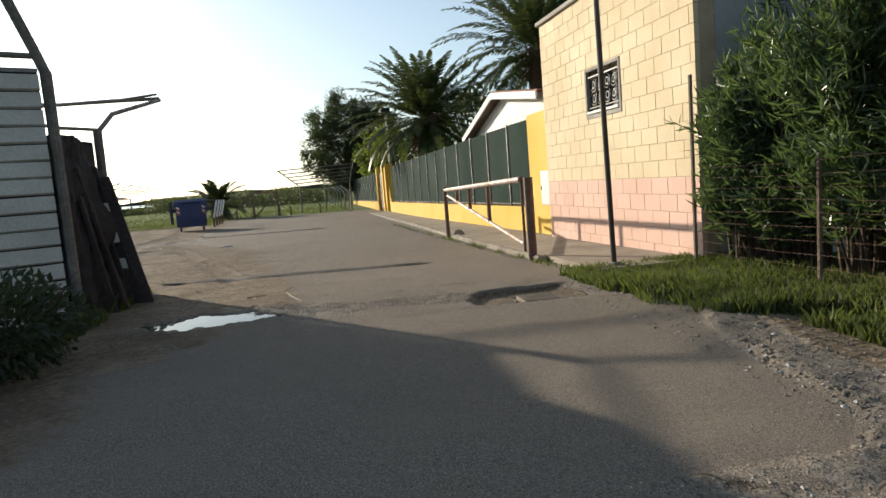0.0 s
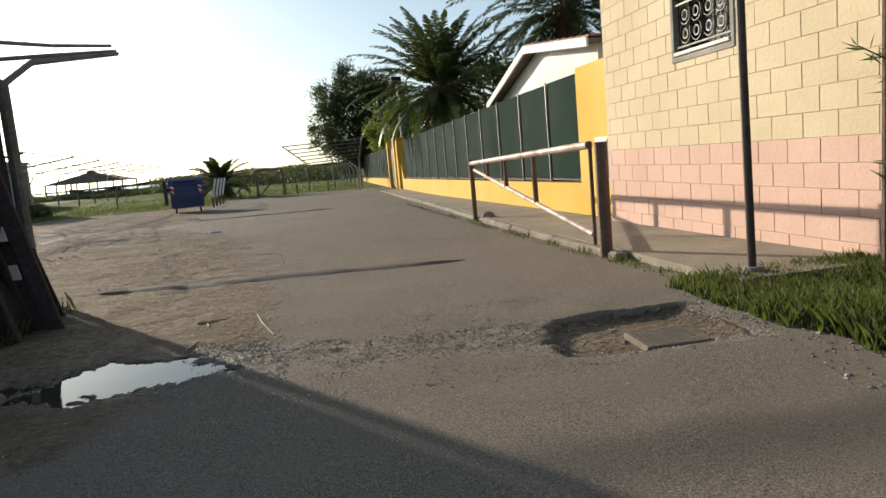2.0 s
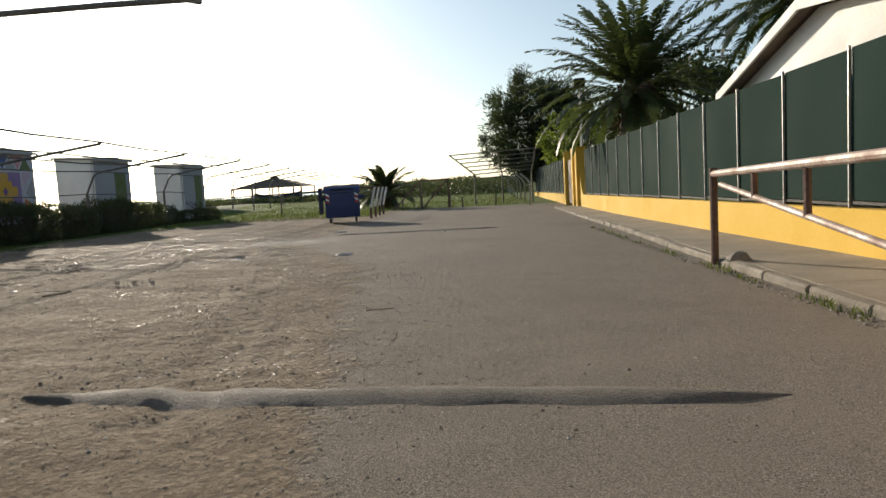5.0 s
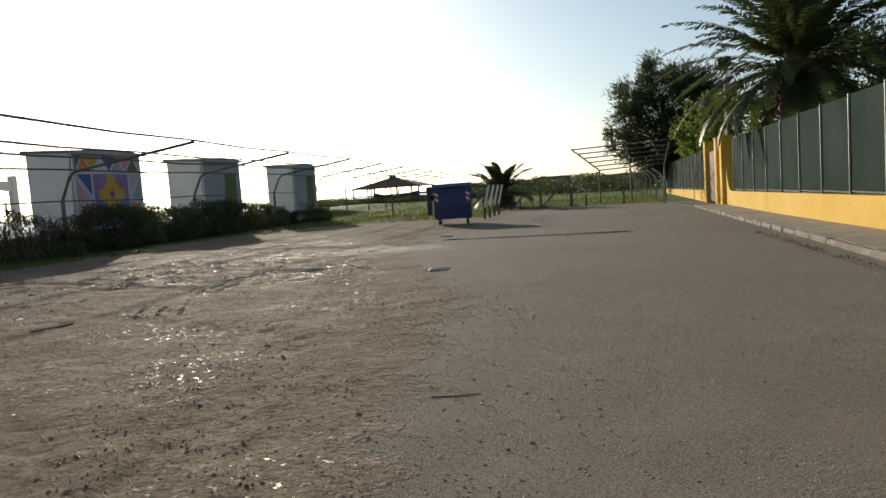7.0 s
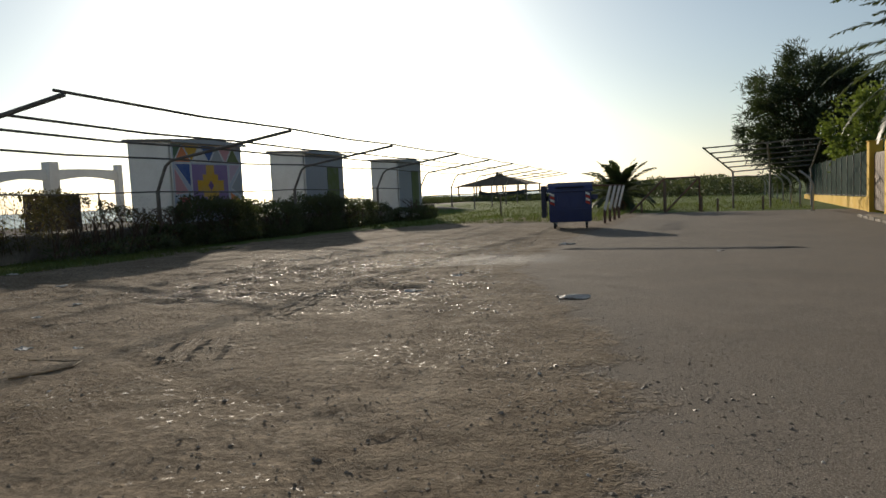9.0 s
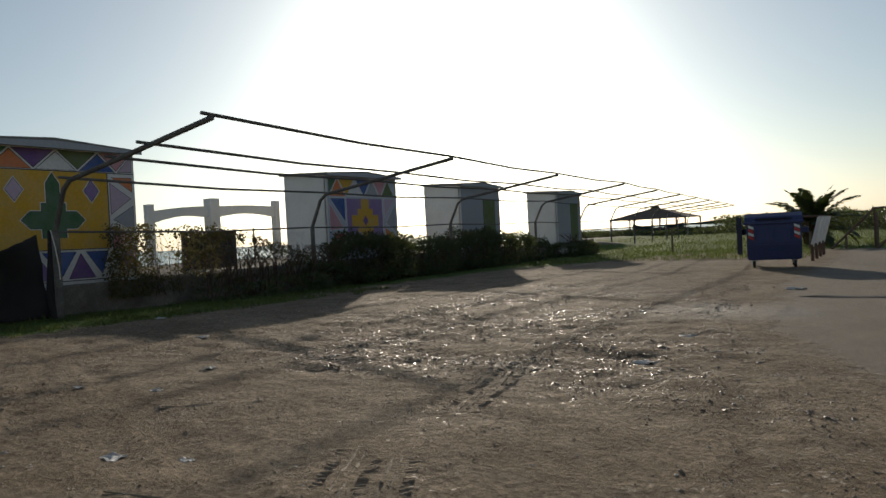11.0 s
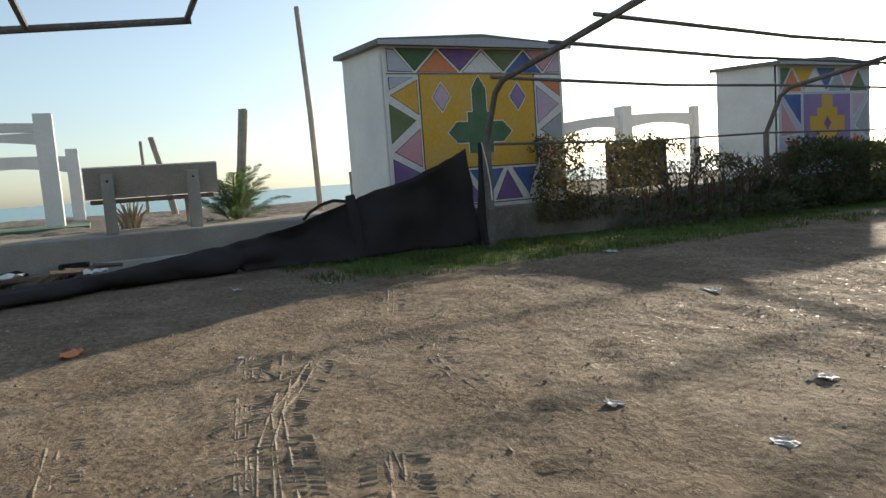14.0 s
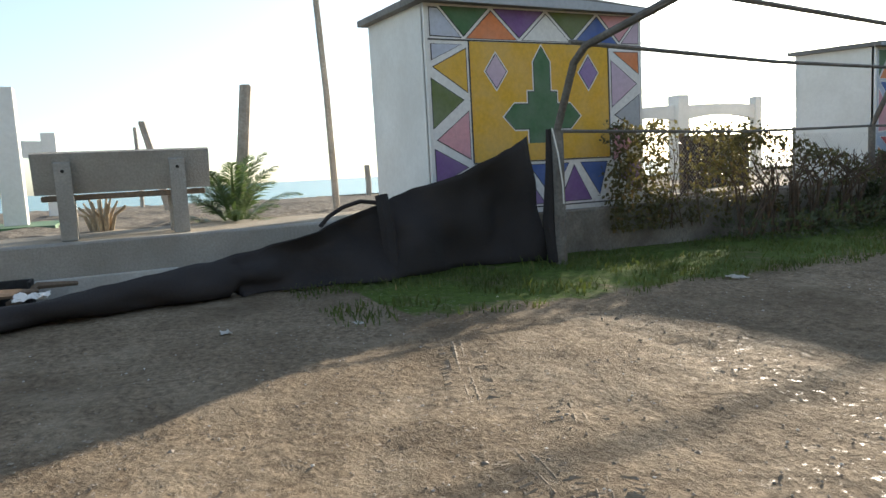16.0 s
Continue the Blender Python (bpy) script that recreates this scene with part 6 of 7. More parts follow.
# ---- black shade net ----
def shade_net():
    o = thing("shade_net", "torn black shade net sagging from the pergola post", "shade net")
    nu, nv = 70, 14
    top_y, top_z = (13.2, 14.6, 15.9, 16.7, 17.6, 18.6, 19.68), (0.02, 0.08, 0.2, 0.36, 0.62, 0.92, 1.33)
    verts, faces = [], []
    for i in range(nu + 1):
        y = 11.5 + (19.56 - 11.5) * i / nu
        zt = float(np.interp(y, top_y, top_z))
        for j in range(nv + 1):
            v = j / nv
            g = G(-14.4, y)
            fold = 0.09 * math.sin(y * 3.1 + v * 4) + 0.05 * math.sin(y * 8.3 - v * 5) + 0.12 * noise.noise((y * 1.7, v * 2.5, 0)) + 0.04 * noise.noise((y * 6, v * 7, 2))
            x = -14.42 + fold + 0.32 * (v ** 2) * smooth_step(19.0 - y, 0, 2.0) - 0.05
            z = zt + (g + 0.015 - zt) * v
            if zt - g < 0.35:
                a = v * math.pi * 1.25
                x = -14.3 + 0.17 * math.sin(a) * 1.2 - 0.1 + fold * 0.6
                z = g + 0.015 + (zt - g) * (0.5 + 0.5 * math.cos(a))
            z += 0.03 * noise.noise((y * 5, v * 5, 7)) * (1 - v)
            x += float(np.interp(y, (11.5, 13.6, 14.45, 15.5, 16.5, 17.6), (1.5, 0.95, 0.55, 0.2, 0.03, 0.0)))
            verts.append((x, y, max(z, g + 0.008)))
    for i in range(nu):
        for j in range(nv):
            a = i * (nv + 1) + j
            faces.append((a, a + nv + 1, a + nv + 2, a + 1))
    net = quick("netting", verts, faces, M_BLACK_NET, o)
    for p in net.data.polygons:
        p.use_smooth = True
    sol = net.modifiers.new("thickness", "SOLIDIFY")
    sol.thickness = 0.012
    part("gathered_knot", tubed([(-14.42, 17.62, 0.72), (-14.38, 17.64, 0.5), (-14.36, 17.66, 0.25), (-14.3, 17.66, -0.05)], 0.07, 7, 0.09), M_BLACK_NET, o)
    part("rope", tubed([(-14.42, 17.6, 0.64), (-14.45, 17.4, 0.67), (-14.48, 17.22, 0.62), (-14.5, 17.08, 0.54), (-14.52, 16.98, 0.44)], 0.022, 7), M_BLACK_NET, o)
    part("post_wrap", tubed([(-14.16, 19.6, -0.15), (-14.2, 19.54, 0.3), (-14.17, 19.56, 0.9), (-14.18, 19.56, 1.33)], 0.1, 8, 0.03), M_BLACK_NET, o)
    part("cord", tubed([(-14.02, 19.5, 1.33), (-13.98, 19.54, 1.05), (-13.97, 19.58, 0.72), (-13.99, 19.6, 0.5)], 0.009, 5), M_WHITE, o, "frayed white cord")
    # rubbish between the net and the terrace
    g = G(-14.9, 14)
    b = thing("broken_panel", "long broken white board leaning on the terrace wall", "board")
    part("board", boxed(-15.19, -15.14, 14.38, 15.66, g - 0.02, g + 0.2, bevel=0.01), M_WHITE_BOARD, b)
    b = thing("plank", "old timber plank lying behind the net", "plank")
    part("board", boxed(-14.9, -14.7, 12.2, 14.15, g + 0.1, g + 0.16, bevel=0.01), M_TIMBER, b)
    part("batten", boxed(-14.92, -14.72, 12.6, 12.66, g, g + 0.1), M_TIMBER, b)
    part("batten", boxed(-14.92, -14.72, 13.8, 13.86, g, g + 0.1), M_TIMBER, b)
    for x, y, s, lab in ((-14.02, 14.46, 0.3, "crumpled white plastic sheet on the net"), (-14.3, 13.6, 0.34, "crumpled white plastic bag behind the net")):
        crumple("plastic_sheet", lab, "plastic sheet", x, y, s * 1.15, M_WHITE, 0.2)
    hs = thing("hose", "black rubber hose looped behind the net", "hose")
    part("pipe", tubed([(-14.75, 12.6, 0.2), (-14.75, 12.89, 0.13), (-14.72, 13.07, 0.03), (-14.7, 13.28, -0.02), (-14.72, 13.51, 0.0), (-14.75, 13.68, 0.03), (-14.78, 13.74, 0.09), (-14.8, 13.64, 0.13), (-14.82, 13.4, 0.1)], 0.022, 8), M_RUBBER, hs)
    cr = thing("crate", "dark broken plastic crate against the terrace wall", "crate")
    for a in ((-15.1, -14.8, 14.06, 14.09), (-15.1, -14.8, 14.36, 14.39), (-15.1, -15.07, 14.09, 14.36)):
        part("side", boxed(*a, g + 0.0, g + 0.24, bevel=0.006), M_RUBBER, cr)
    bx = thing("broken_panel", "pale broken board lying behind the net", "board")
    part("board", boxed(-15.12, -14.85, 12.5, 13.55, g + 0.17, g + 0.2, bevel=0.006), M_WHITE_BOARD, bx)
    part("batten", boxed(-15.1, -14.9, 13.5, 13.56, g - 0.02, g + 0.166), M_WHITE_BOARD, bx)
    part("batten", boxed(-15.1, -14.9, 12.5, 12.56, g - 0.02, g + 0.166), M_WHITE_BOARD, bx)
    for k, (x, y) in enumerate(((-14.6, 13.9), (-14.45, 13.75), (-14.9, 14.2))):
        d = thing("driftwood", "dark piece of driftwood behind the net", "driftwood", group="driftwood behind the net")
        part("wood", tubed([(x, y, g + 0.03), (x + 0.1, y + 0.25, g + 0.2), (x - 0.05, y + 0.55, g + 0.17)], 0.05, 6, 0.025), M_TIMBER, d)


def crumple(name, label, category, x, y, size, material, up=0.0):
    t = thing(name, label, category, at=(x, y, terrain(x, y) + up))
    bm = bmesh.new()
    bmesh.ops.create_grid(bm, x_segments=9, y_segments=9, size=size / 2)
    for v in bm.verts:
        n = noise.noise(v.co * (6 / size) * 0.4 + Vector((x, y, 0)))
        v.co.z = abs(n) * size * 0.22 + 0.004
        v.co.x += 0.35 * size * noise.noise(v.co * 9 + Vector((y, x, 1)))
        v.co.y *= 0.7 + 0.3 * noise.noise(Vector((x, v.co.x * 8, 0)))
    ob = part("sheet", bm, material, t)
    ob.modifiers.new("thickness", "SOLIDIFY").thickness = 0.004
    return t


# ---- beach pavilion, boat and far frames ----
def pavilion():
    p = thing("pavilion", "open beach pavilion with hipped thatched roof", "pavilion", at=(-29.3, 104.0, -0.45))
    bm = bmesh.new()
    for (a, za), (b2, zb) in (((5.2, 2.2), (2.2, 3.05)), ((2.2, 3.05), (0.6, 3.5))):
        lo = [bm.verts.new((sx * a, sy * a * 0.8, za)) for sx, sy in ((-1, -1), (1, -1), (1, 1), (-1, 1))]
        hi = [bm.verts.new((sx * b2, sy * b2 * 0.8, zb)) for sx, sy in ((-1, -1), (1, -1), (1, 1), (-1, 1))]
        for i in range(4):
            bm.faces.new((lo[i], lo[(i + 1) % 4], hi[(i + 1) % 4], hi[i]))
        bm.faces.new(lo[::-1]), bm.faces.new(hi)
    part("roof", bm, M_THATCH, p)
    part("cap", prismed([(-0.6, 3.5), (0.6, 3.5), (0.25, 3.85), (-0.25, 3.85)], "y", -0.5, 0.5), M_THATCH, p)
    for x in (-4.7, -1.6, 1.6, 4.7):
        for y in (-3.7, 3.7):
            part("post", tubed([(x, y, -0.1), (x, y, 2.3)], 0.11, 7), M_TIMBER, p)
    part("rail", boxed(-4.7, 4.7, -3.75, -3.68, 0.85, 0.95), M_TIMBER, p)
    b = thing("boat", "dark wooden fishing boat stored under the pavilion", "boat", at=(-28.6, 103.2, -0.4))
    bm = bmesh.new()
    rings = []
    for i in range(9):
        t = i / 8
        w = 0.9 * math.sin(math.pi * (0.12 + 0.8 * t)) ** 0.6
        sheer = 1.0 + 0.5 * abs(2 * t - 1) ** 2
        x = -3.4 + 6.4 * t
        rings.append([bm.verts.new((x, -w, sheer)), bm.verts.new((x, -w * 0.75, 0.45)), bm.verts.new((x, 0, 0.15)), bm.verts.new((x, w * 0.75, 0.45)), bm.verts.new((x, w, sheer))])
    for a, c in zip(rings, rings[1:]):
        for i in range(4):
            bm.faces.new((a[i], a[i + 1], c[i + 1], c[i]))
    bm.faces.new(rings[0]), bm.faces.new(rings[-1])
    hull = part("hull", bm, M_BOAT, b)
    hull.modifiers.new("thickness", "SOLIDIFY").thickness = 0.06
    part("keel", boxed(-3.0, 2.6, -0.05, 0.05, 0.0, 0.2), M_BOAT, b)


def far_frames():
    # pipe frame at the head of the lawn
    f = thing("pipe_frame", "slanting pipe canopy frame at the edge of the lawn", "canopy frame")
    for k in range(6):
        t = k / 5
        part("purlin", tubed([(-1.5 + 1.3 * t, 46.2 + 3.6 * t, 2.45 - 1.1 * t), (3.3, 46.6 + 3.6 * t, 2.6 - 1.1 * t)], 0.035, 6), M_PERGOLA, f)
    for x0, x1 in ((-1.5, -0.2), (1.2, 1.5), (3.3, 3.3)):
        part("rafter", tubed([(x0, 46.2, 2.47), (x1, 49.8, 1.36)], 0.04, 6), M_PERGOLA, f)
        part("post", tubed([(x1, 49.8, G(1, 50) - 0.1), (x1, 49.8, 1.36)], 0.05, 6), M_PERGOLA, f)
    # bent posts along the far wall
    post = None
    for k in range(8):
        y = 45.0 + 5.2 * k
        x = 2.85
        if post is None:
            post = thing("bent_post", "bent grey steel post beside the far wall", "post", at=(x, y, G(x, y)), group="bent posts along the wall")
            part("shaft", tubed([(0, 0, -0.1), (0, 0, 1.15), (-0.12, 0.05, 1.4), (-0.5, 0.15, 1.72)], 0.05, 7), M_STEEL, post)
            part("foot", boxed(-0.09, 0.09, -0.09, 0.09, 0.0, 0.03), M_CONCRETE, post)
        else:
            copy_thing(post, pose(x, y, G(x, y)))
    # short white rails beyond the container
    rail = None
    for k in range(4):
        x, y = -4.62 - 0.02 * k, 37.2 + 1.35 * k
        if rail is None:
            rail = thing("white_rail", "white and rust painted slanting rail behind the container", "rail", at=(x, y, G(x, y)), group="rails behind the container")
            part("foot", tubed([(0, 0, -0.1), (0, 0, 0.5)], 0.05, 7), M_RUST, rail, "rusty foot")
            part("arm", tubed([(0, 0, 0.45), (0.22, 0.05, 1.35)], 0.05, 7), M_WHITE, rail, "white arm")
            part("top", tubed([(0.22, 0.05, 1.35), (-0.7, -0.1, 1.4)], 0.035, 7), M_RUST, rail)
        else:
            copy_thing(rail, pose(x, y, G(x, y)))
    # low fence on the lawn's edge
    for k, (x, h) in enumerate(((-5.6, 0.75), (-4.3, 0.6), (-3.2, 1.45), (-1.6, 0.75), (-0.9, 0.6), (1.0, 0.65))):
        p = thing("fence_post", "short dark timber post on the lawn edge", "post", group="posts on the lawn edge")
        part("shaft", tubed([(x, 46.3, G(x, 46) - 0.1), (x, 46.3, G(x, 46) + h)], 0.05, 7), M_TIMBER, p)
    g = thing("goal_frame", "rusty leaning pipe goal frame on the lawn edge", "goal frame")
    for x in (-4.8, -3.2):
        part("brace", tubed([(x, 45.9, G(x, 46)), (x + 1.5, 46.9, 1.15)], 0.045, 7), M_RUST, g)
        part("post", tubed([(x + 1.5, 46.9, G(x, 47) - 0.1), (x + 1.5, 46.9, 1.15)], 0.045, 7), M_RUST, g)
    part("crossbar", tubed([(-3.3, 46.9, 1.15), (-1.7, 46.9, 1.15)], 0.045, 7), M_RUST, g)
    p = thing("fence_post", "single dark post in the grass by the pergola", "post", group="posts on the lawn edge")
    part("shaft", tubed([(-11.0, 45.2, -0.5), (-11.0, 45.2, 0.75)], 0.045, 7), M_TIMBER, p)


# ---- puddle, pothole plate, stones and litter ----
def tyre_tracks():
    """Pressed tread marks: raised bars of soil along each wheel's line."""
    r = random.Random(55)
    verts, faces = [], []
    def bar(p, q, w, h):
        dx, dy = q[0] - p[0], q[1] - p[1]
        l = math.hypot(dx, dy) or 1
        nx, ny = -dy / l * w, dx / l * w
        i = len(verts)
        for (x, y) in (p, q):
            z = terrain(x, y)
            verts.extend([(x + nx, y + ny, z - 0.004), (x, y, z + h), (x - nx, y - ny, z - 0.004)])
        faces.extend([(i, i + 1, i + 4, i + 3), (i + 1, i + 2, i + 5, i + 4), (i, i + 2, i + 1), (i + 3, i + 4, i + 5)])
    for pts, width in (([(-9.6, 15.5), (-8.9, 15.3), (-8.16, 15.05), (-6.7, 14.75)], 0.17), ([(-9.75, 15.3), (-8.2, 14.97), (-7.4, 14.85)], 0.13), ([(-8.2, 15.62), (-6.5, 14.98)], 0.15), ([(-9.8, 15.3), (-9.5, 15.2), (-7.6, 14.85)], 0.12),
                       ([(-9.4, 15.62), (-8.6, 15.2), (-7.5, 15.0)], 0.15), ([(-8.9, 14.28), (-7.2, 14.25)], 0.14), ([(-9.3, 13.92), (-7.3, 13.78)], 0.14), ([(-8.6, 15.62), (-7.5, 15.38)], 0.14), ([(-7.3, 15.75), (-7.1, 15.2)], 0.14),
                       ([(-4.2, 15.5), (-4.7, 16.4)], 0.15), ([(-4.0, 15.6), (-4.4, 16.3)], 0.14), ([(-4.6, 17.2), (-4.9, 18.4), (-5.0, 19.7)], 0.15), ([(-11.6, 17.0), (-10.4, 16.5), (-9.3, 16.3)], 0.14), ([(-10.2, 16.9), (-9.0, 16.2), (-8.3, 16.1)], 0.14), ([(-6.6, 16.3), (-5.9, 16.9)], 0.14)):
        deep = 0.9 if width >= 0.15 else 0.45
        for (x0, y0), (x1, y1) in zip(pts, pts[1:]):
            l = math.hypot(x1 - x0, y1 - y0)
            ux, uy = (x1 - x0) / l, (y1 - y0) / l
            n = int(l / 0.045)
            for k in range(n):
                t = k * 0.045
                x, y = x0 + ux * t, y0 + uy * t
                if noise.noise((x * 1.3, y * 1.3, 30)) < -0.3 or r.random() < 0.05:
                    continue
                for o in (-0.5, -0.17, 0.17, 0.5):
                    cx, cy = x - uy * o * width, y + ux * o * width
                    if abs(o) < 0.3:
                        bar((cx, cy), (cx + ux * 0.042, cy + uy * 0.042), 0.012, deep * 0.006 * r.uniform(0.3, 1.2))
                    else:
                        s = 1 if o > 0 else -1
                        bar((cx, cy), (cx - uy * s * 0.055 + ux * 0.02, cy + ux * s * 0.055 + uy * 0.02), 0.010, deep * 0.005 * r.uniform(0.3, 1.2))
    tagged(quick("tyre_tracks", verts, faces, M_TRACK), "pressed tyre tread marks in the damp dirt", "tyre tracks", kind="stuff")


def ridge(x0, x1, y0, y1):
    bm = bmesh.new()
    rows = []
    m = 60
    for i in range(m + 1):
        t = i / m
        x = x0 + (x1 - x0) * t
        y = y0 + (y1 - y0) * t + 0.03 * noise.noise((x * 2, y0, 0))
        w = 0.17 * min(1, 6 * t + 0.15, 5 * (1 - t) + 0.12) * (1 + 0.2 * noise.noise((x * 3, 1, 0)))
        g = terrain(x, y)
        rows.append([bm.verts.new((x, y + w * s, g - 0.006 + 0.038 * math.cos(s * math.pi / 2) * min(1, w / 0.08))) for s in (-1, -0.6, -0.25, 0.1, 0.5, 1)])
    for a, b2 in zip(rows, rows[1:]):
        for i in range(5):
            bm.faces.new((a[i], a[i + 1], b2[i + 1], b2[i]))
    tagged(part("dark_band_ridge", bm, M_RIDGE, smooth=True), "low dark ridge along a dark band across the asphalt", "ridge", kind="structure")


def small_ground_things():
    tyre_tracks()
    bm = bmesh.new()
    n = 40
    ring = []
    for i in range(n):
        a = 2 * math.pi * i / n
        k = 1 + 0.22 * noise.noise((math.cos(a) * 2, math.sin(a) * 2, 3)) + 0.1 * noise.noise((math.cos(a) * 7, math.sin(a) * 7, 1))
        ring.append(bm.verts.new((-0.92 + 0.95 * k * math.cos(a), 6.78 + 0.58 * k * math.sin(a), G(-0.88, 6.8) - 0.02)))
    bm.faces.new(ring)
    tagged(part("water", bm, M_PUDDLE), "shallow puddle reflecting the bright sky", "puddle", kind="structure")
    c = thing("drain_cover", "broken concrete drain cover lying in the pothole", "drain cover", at=(2.1, 6.24, G(2.1, 6.2) - 0.052), rz=-3)
    slab = boxed(-0.18, 0.18, -0.17, 0.17, 0.0, 0.04, bevel=0.006)
    part("slab", slab, M_COVER, c)
    for k in range(11):
        u = -0.15 + k * 0.03
        part("rib", boxed(-0.165, 0.165, u - 0.004, u + 0.004, 0.039, 0.0425), M_COVER, c)
        part("rib", boxed(u - 0.004, u + 0.004, -0.163, 0.163, 0.0391, 0.0421), M_COVER, c)
    # low ridges along the two dark bands across the asphalt
    ridge(-2.1, 1.8, 10.5, 10.16)
    ridge(-3.7, 0.8, 25.75, 26.0)
    # stones: many, never counted
    r = random.Random(77)
    verts, faces = [], []
    octa = [(1, 0, 0), (-1, 0, 0), (0, 1, 0), (0, -1, 0), (0, 0, 1), (0, 0, -1)]
    tri = [(0, 2, 4), (2, 1, 4), (1, 3, 4), (3, 0, 4), (2, 0, 5), (1, 2, 5), (3, 1, 5), (0, 3, 5)]
    def scatter(x0, x1, y0, y1, count, size, keep, flat=0.5):
        for _ in range(count):
            x, y = r.uniform(x0, x1), r.uniform(y0, y1)
            if not keep(x, y):
                continue
            s = size * r.uniform(0.4, 1.0) * (1.7 if r.random() < 0.04 else 1.0)
            z = terrain(x, y)
            a = r.uniform(0, 6.28)
            i = len(verts)
            for vx, vy, vz in octa:
                k = s * r.uniform(0.6, 1.2)
                verts.append((x + k * (vx * math.cos(a) - vy * math.sin(a)), y + k * (vx * math.sin(a) + vy * math.cos(a)), z + k * vz * flat + s * 0.1))
            faces.extend(tuple(i + q for q in f) for f in tri)
    patchy = lambda x, y: x < dirt_edge(y) + 0.5 and noise.noise((x * 0.9, y * 0.9, 12)) > r.uniform(-0.5, 0.3)
    scatter(-13, 1, 6, 24, 14000, 0.011, patchy)
    scatter(-12.5, -4, 11.5, 19, 13000, 0.0105, lambda x, y: noise.noise((x * 1.4, y * 1.4, 21)) > r.uniform(-0.6, 0.3))
    scatter(-11, -1, 13.5, 22, 2000, 0.012, lambda x, y: x < dirt_edge(y) and noise.noise((x * 0.6, y * 0.6, 9)) > -0.05)
    scatter(-12, -3, 18, 30, 3600, 0.015, lambda x, y: x < dirt_edge(y) and noise.noise((x * 0.5, y * 0.5, 3)) > -0.1)
    scatter(-1.5, 3.0, 5.5, 16, 2600, 0.009, lambda x, y: True)
    scatter(-4.5, 2.2, 9.5, 20, 20000, 0.0095, lambda x, y: abs(x - dirt_edge(y) + 0.4) < 2.2 * r.random() ** 0.8 and noise.noise((x * 1.1, y * 1.1, 41)) > r.uniform(-0.6, 0.35))
    scatter(-4.0, 1.0, 10, 17, 1500, 0.015, lambda x, y: abs(x - dirt_edge(y) + 0.6) < 1.8 * r.random())
    scatter(1.3, 3.2, 1.8, 7.2, 2200, 0.016, lambda x, y: x > 2.0 + 0.12 * (y - 2) or hole_depth(x, y) < -0.01)
    scatter(-0.4, 2.6, 5.8, 7.7, 5200, 0.008, lambda x, y: noise.noise((x * 1.5, y * 2.5, 17)) > r.uniform(-0.4, 0.3))
    scatter(-0.5, 3.0, 9.5, 19, 9000, 0.0065, lambda x, y: noise.noise((x * 0.9, y * 0.9, 71)) > r.uniform(-0.6, 0.5))
    scatter(2.9, 3.05, 9.3, 24, 900, 0.018, lambda x, y: True)
    scatter(1.0, 2.75, 1.2, 4.6, 9000, 0.009, lambda x, y: crust_side(x, y) > -0.03 * r.random())
    scatter(1.9, 2.6, 2.0, 3.8, 1600, 0.02, lambda x, y: abs(crust_side(x, y) - 0.02) < 0.05)
    scatter(-0.8, 1.7, 6.0, 7.6, 16000, 0.0075, lambda x, y: crumble(x, y) > r.random())
    scatter(1.4, 2.7, 5.9, 7.05, 1800, 0.012, lambda x, y: -0.058 < hole_depth(x, y) < -0.004 or r.random() < 0.02)
    scatter(-1.7, -0.2, 6.3, 7.3, 2600, 0.011, lambda x, y: -0.032 < puddle_dip(x, y) < -0.008)
    scatter(-0.7, 0.0, 6.3, 7.4, 1500, 0.011, lambda x, y: noise.noise((x * 4, y * 4, 5)) > 0)
    o = quick("gravel", verts, faces, M_STONE)
    tagged(o, "loose stones and gravel scattered over the yard", "gravel", kind="stuff")
    verts, faces = [], []
    churned = lambda x, y: x < dirt_edge(y) - 0.4 and x > -8.8 + 0.3 * max(0.0, 24 - y) - r.random() and noise.noise((x * 0.55, y * 1.1, 61)) + 0.5 * noise.noise((x * 1.6, y * 3.6, 8)) > r.uniform(-0.45, 0.35)
    scatter(-11, -2.5, 17.8, 30, 34000, 0.017, churned, 0.32)
    scatter(-9, -3.0, 18.5, 28, 4000, 0.03, churned, 0.26)
    scatter(-3.5, 1.2, 10.5, 17, 1600, 0.014, lambda x, y: x < dirt_edge(y) + 1.0 and noise.noise((x * 0.8, y * 0.8, 44)) > 0.05)
    tagged(quick("mud_clods", verts, faces, M_CLOD), "damp broken mud clods where wheels churned the dirt", "mud clods", kind="stuff")
    for x, y, s, lab in ((-2.15, 19.0, 0.3, "crumpled white plastic bag on the dirt"), (-5.78, 15.6, 0.14, "torn white plastic sheet lying on the dirt"), (-5.42, 15.78, 0.12, "torn white plastic sheet lying on the dirt"), (-4.1, 19.36, 0.2, "crumpled white paper on the dirt"),
                         (-12.65, 15.73, 0.12, "crumpled white paper by the grass"), (-12.48, 16.65, 0.12, "crumpled white paper by the grass"), (-12.2, 20.2, 0.16, "crumpled white paper on the grass"), (-9.75, 15.25, 0.06, "crumpled white paper on the dirt"), (-7.78, 16.5, 0.09, "crumpled white paper on the dirt"), (-7.1, 16.74, 0.1, "crumpled white paper on the dirt"), (-7.5, 17.55, 0.1, "crumpled white paper on the dirt"),
                         (-3.9, 27.2, 0.3, "crumpled white plastic bag on the dirt"), (-0.7, 25.3, 0.12, "crumpled white paper on the asphalt"), (-9.5, 19.0, 0.14, "crumpled white paper on the dirt"), (-4.2, 21.0, 0.18, "crumpled white paper on the dirt")):
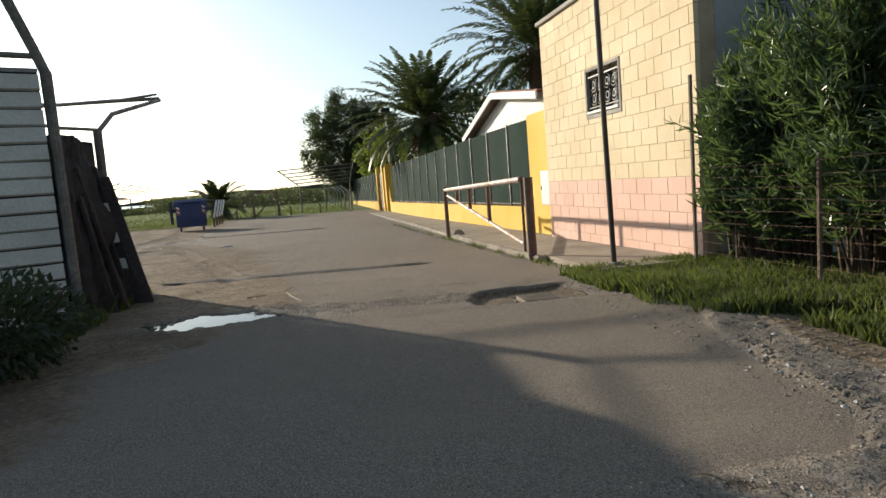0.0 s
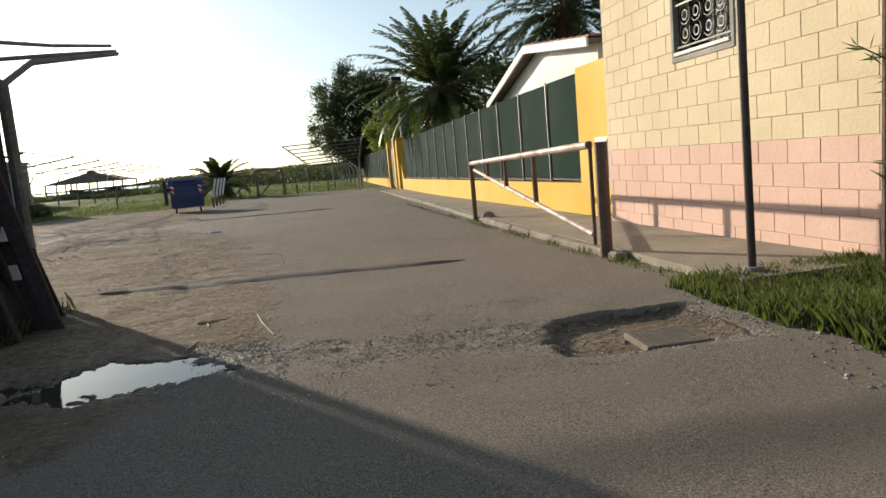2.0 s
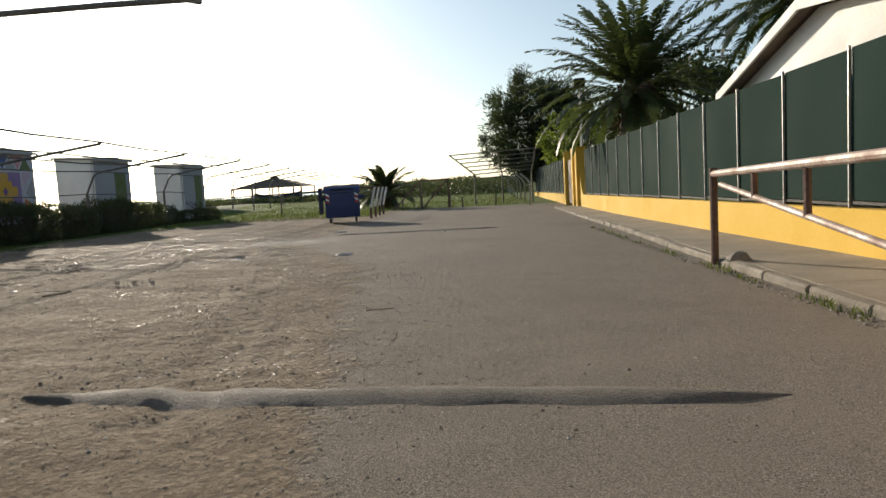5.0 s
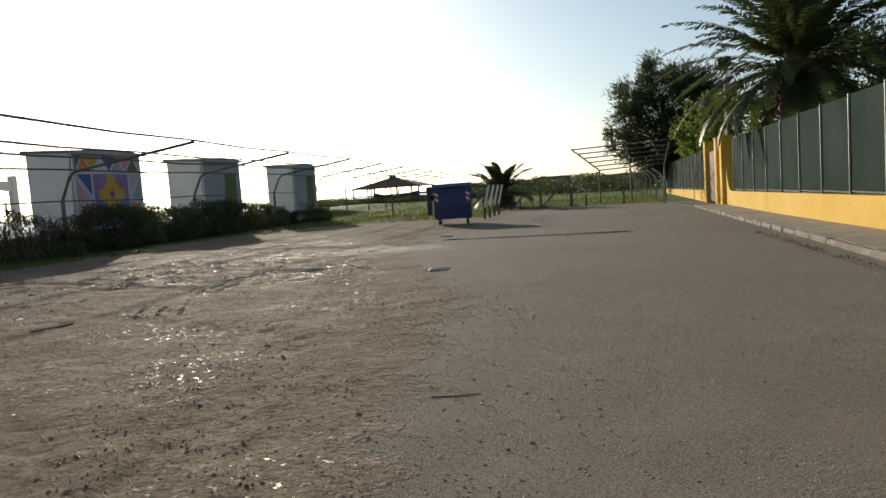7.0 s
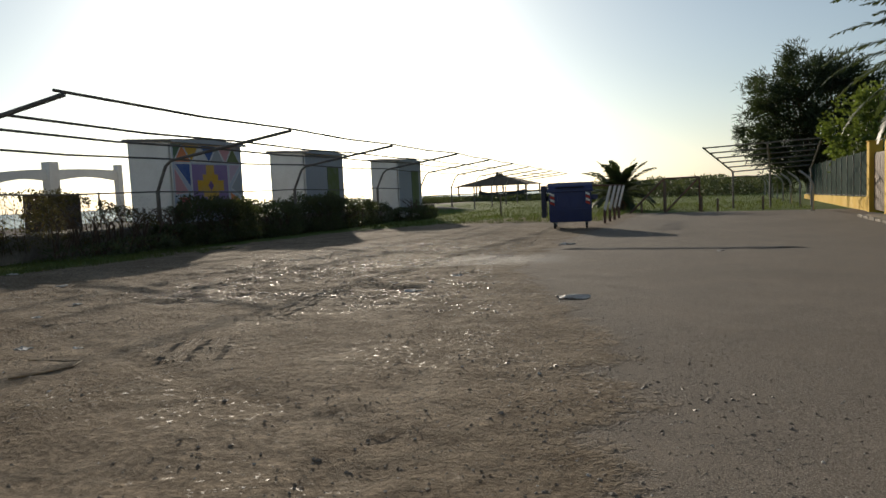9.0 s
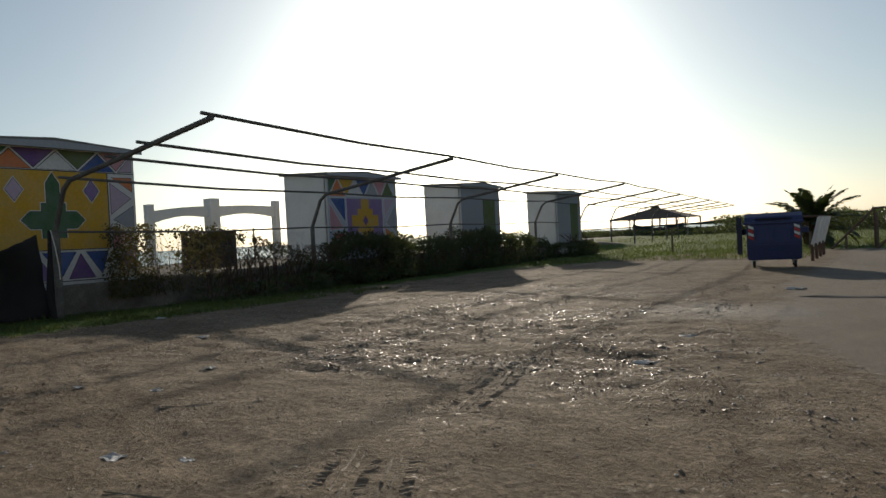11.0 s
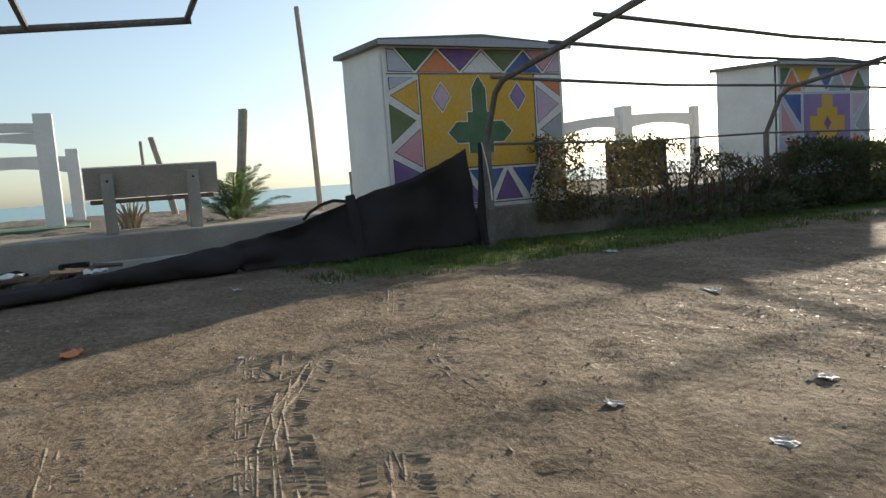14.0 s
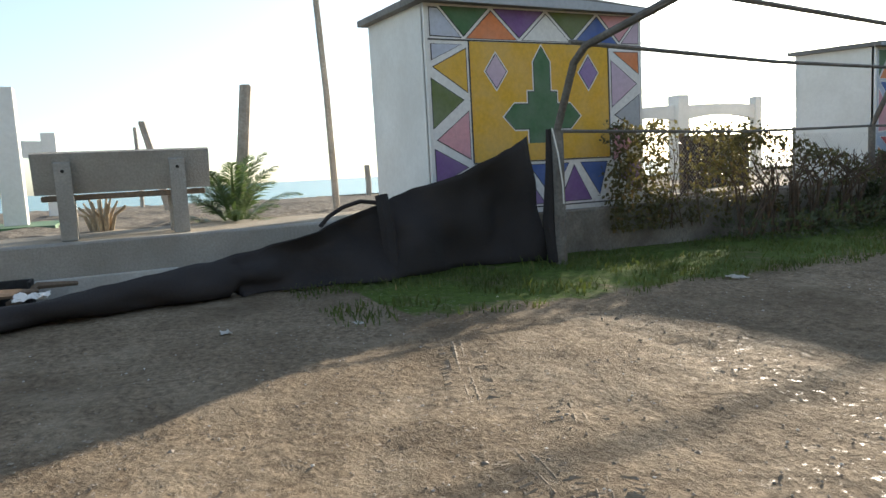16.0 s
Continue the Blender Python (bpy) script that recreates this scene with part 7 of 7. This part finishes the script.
        crumple("litter", lab, "litter", x, y, s, M_LITTER)
    crumple("rope_scrap", "tangled orange rope scrap on the dirt", "rope scrap", -10.58, 14.3, 0.22, PAINT["orange"])
    for pts, rr, lab in (([(-0.3, 8.25, 0), (-0.24, 7.9, 0), (-0.13, 7.45, 0)], 0.007, "pale dry reed lying on the asphalt"), ([(-0.75, 8.19, 0), (-0.66, 8.2, 0), (-0.54, 8.26, 0)], 0.007, "pale dry twig on the asphalt"), ([(-0.66, 8.3, 0), (-0.67, 8.15, 0), (-0.64, 8.02, 0)], 0.007, "pale dry twig on the asphalt"),
                        ([(-0.68, 7.28, 0), (-0.63, 7.52, 0)], 0.006, "dark dry twig on the asphalt"), ([(-9.2, 15.35, 0), (-9.5, 15.25, 0)], 0.01, "dark twig pressed into the dirt"), ([(-6.35, 18.0, 0), (-6.6, 18.15, 0)], 0.014, "dark stick on the dirt"), ([(-4.87, 14.82, 0), (-4.79, 15.03, 0), (-4.76, 15.2, 0), (-4.84, 15.34, 0), (-4.98, 15.35, 0), (-5.26, 15.25, 0)], 0.008, "thin dark bent cane lying on the dirt"), ([(-0.66, 12.98, 0), (-0.55, 13.0, 0), (-0.42, 13.05, 0)], 0.004, "dry stick on the asphalt")):
        t = thing("twig", lab, "twig", group="twigs on the ground")
        part("stick", tubed([(x, y, terrain(x, y) + rr * 0.8) for x, y, z in pts], rr, 5, rr * 0.6), M_TWIG, t)


M_RIDGE = surface("dark_asphalt", (0.22, 0.19, 0.157), (0.135, 0.118, 0.096), (0.105, 0.092, 0.076), 70, 2.0, 0.9, relief=0.006)
M_TRACK = surface("pressed_soil", (0.3, 0.24, 0.17), (0.22, 0.175, 0.123), (0.17, 0.135, 0.097), 30, 2.0, 0.92, relief=0.004)
M_HEAP_WOOD = surface("dark_brown_timber", (0.075, 0.055, 0.052), (0.04, 0.03, 0.029), (0.02, 0.016, 0.015), 25, 2, 0.85, relief=0.006)
M_COVER = surface("dusty_drain_cover", (0.25, 0.21, 0.165), (0.19, 0.16, 0.125), (0.13, 0.11, 0.085), 40, 4, 0.9, relief=0.003)
M_CLOD = surface("wet_mud_clod", (0.16, 0.128, 0.092), (0.1, 0.08, 0.058), (0.07, 0.056, 0.042), 40, 3, 0.42, relief=0.004, spec=0.5)
M_TWIG = surface("dry_reed", (0.5, 0.4, 0.27), (0.36, 0.28, 0.18), (0.2, 0.15, 0.1), 30, 5, 0.8)

# ---- building the place ----
block_building()
yellow_walls()
pavement()
barrier()
dark_pole()
waste_container()
terrace()
bench()
white_frame("white painted timber arbor with arched beams, on the terrace", -20.75, (25.75, 27.98, 30.68), (2.27, 2.48, 2.45), secs=(0.22, 0.36, 0.22), drops=(0.19, 0.24, 0.2))
white_frame("white painted timber arbor with arched beams, beside the bench", -19.55, (6.3, 10.1, 13.86), (2.47, 2.47, 2.47), 0.3, gap=0.045)
white_frame("white painted timber arbor behind the bench", -23.6, (8.6, 11.75, 14.15), (2.12, 2.12, 2.12), 0.26)
white_frame("white painted timber arbor between far cabins", -20.6, (33.5, 36.3), (2.2, 2.3))
stakes()
cabin(-15.08, 18.53, 21.73, 0.42, 2.86, 1.82, "white beach cabin with painted triangles and green cross", "cross")
cabin(-16.1, 28.36, 31.66, 0.3, 2.83, 1.7, "white beach cabin with painted triangles and a yellow cross on violet", "blue")
cabin(-16.2, 35.75, 38.77, 0.3, 2.77, 1.66, "white beach cabin, grey coat standing in for its shaded mural", "plain")
cabin(-15.9, 43.76, 46.6, 0.25, 2.64, 1.55, "white beach cabin beside the lawn, grey coat standing in for its shaded mural", "plain")
pergola()
pergola_end()
white_shed()
house()
flood_mast()
wire_fence()
shade_net()
pavilion()
far_frames()
plants()
small_ground_things()
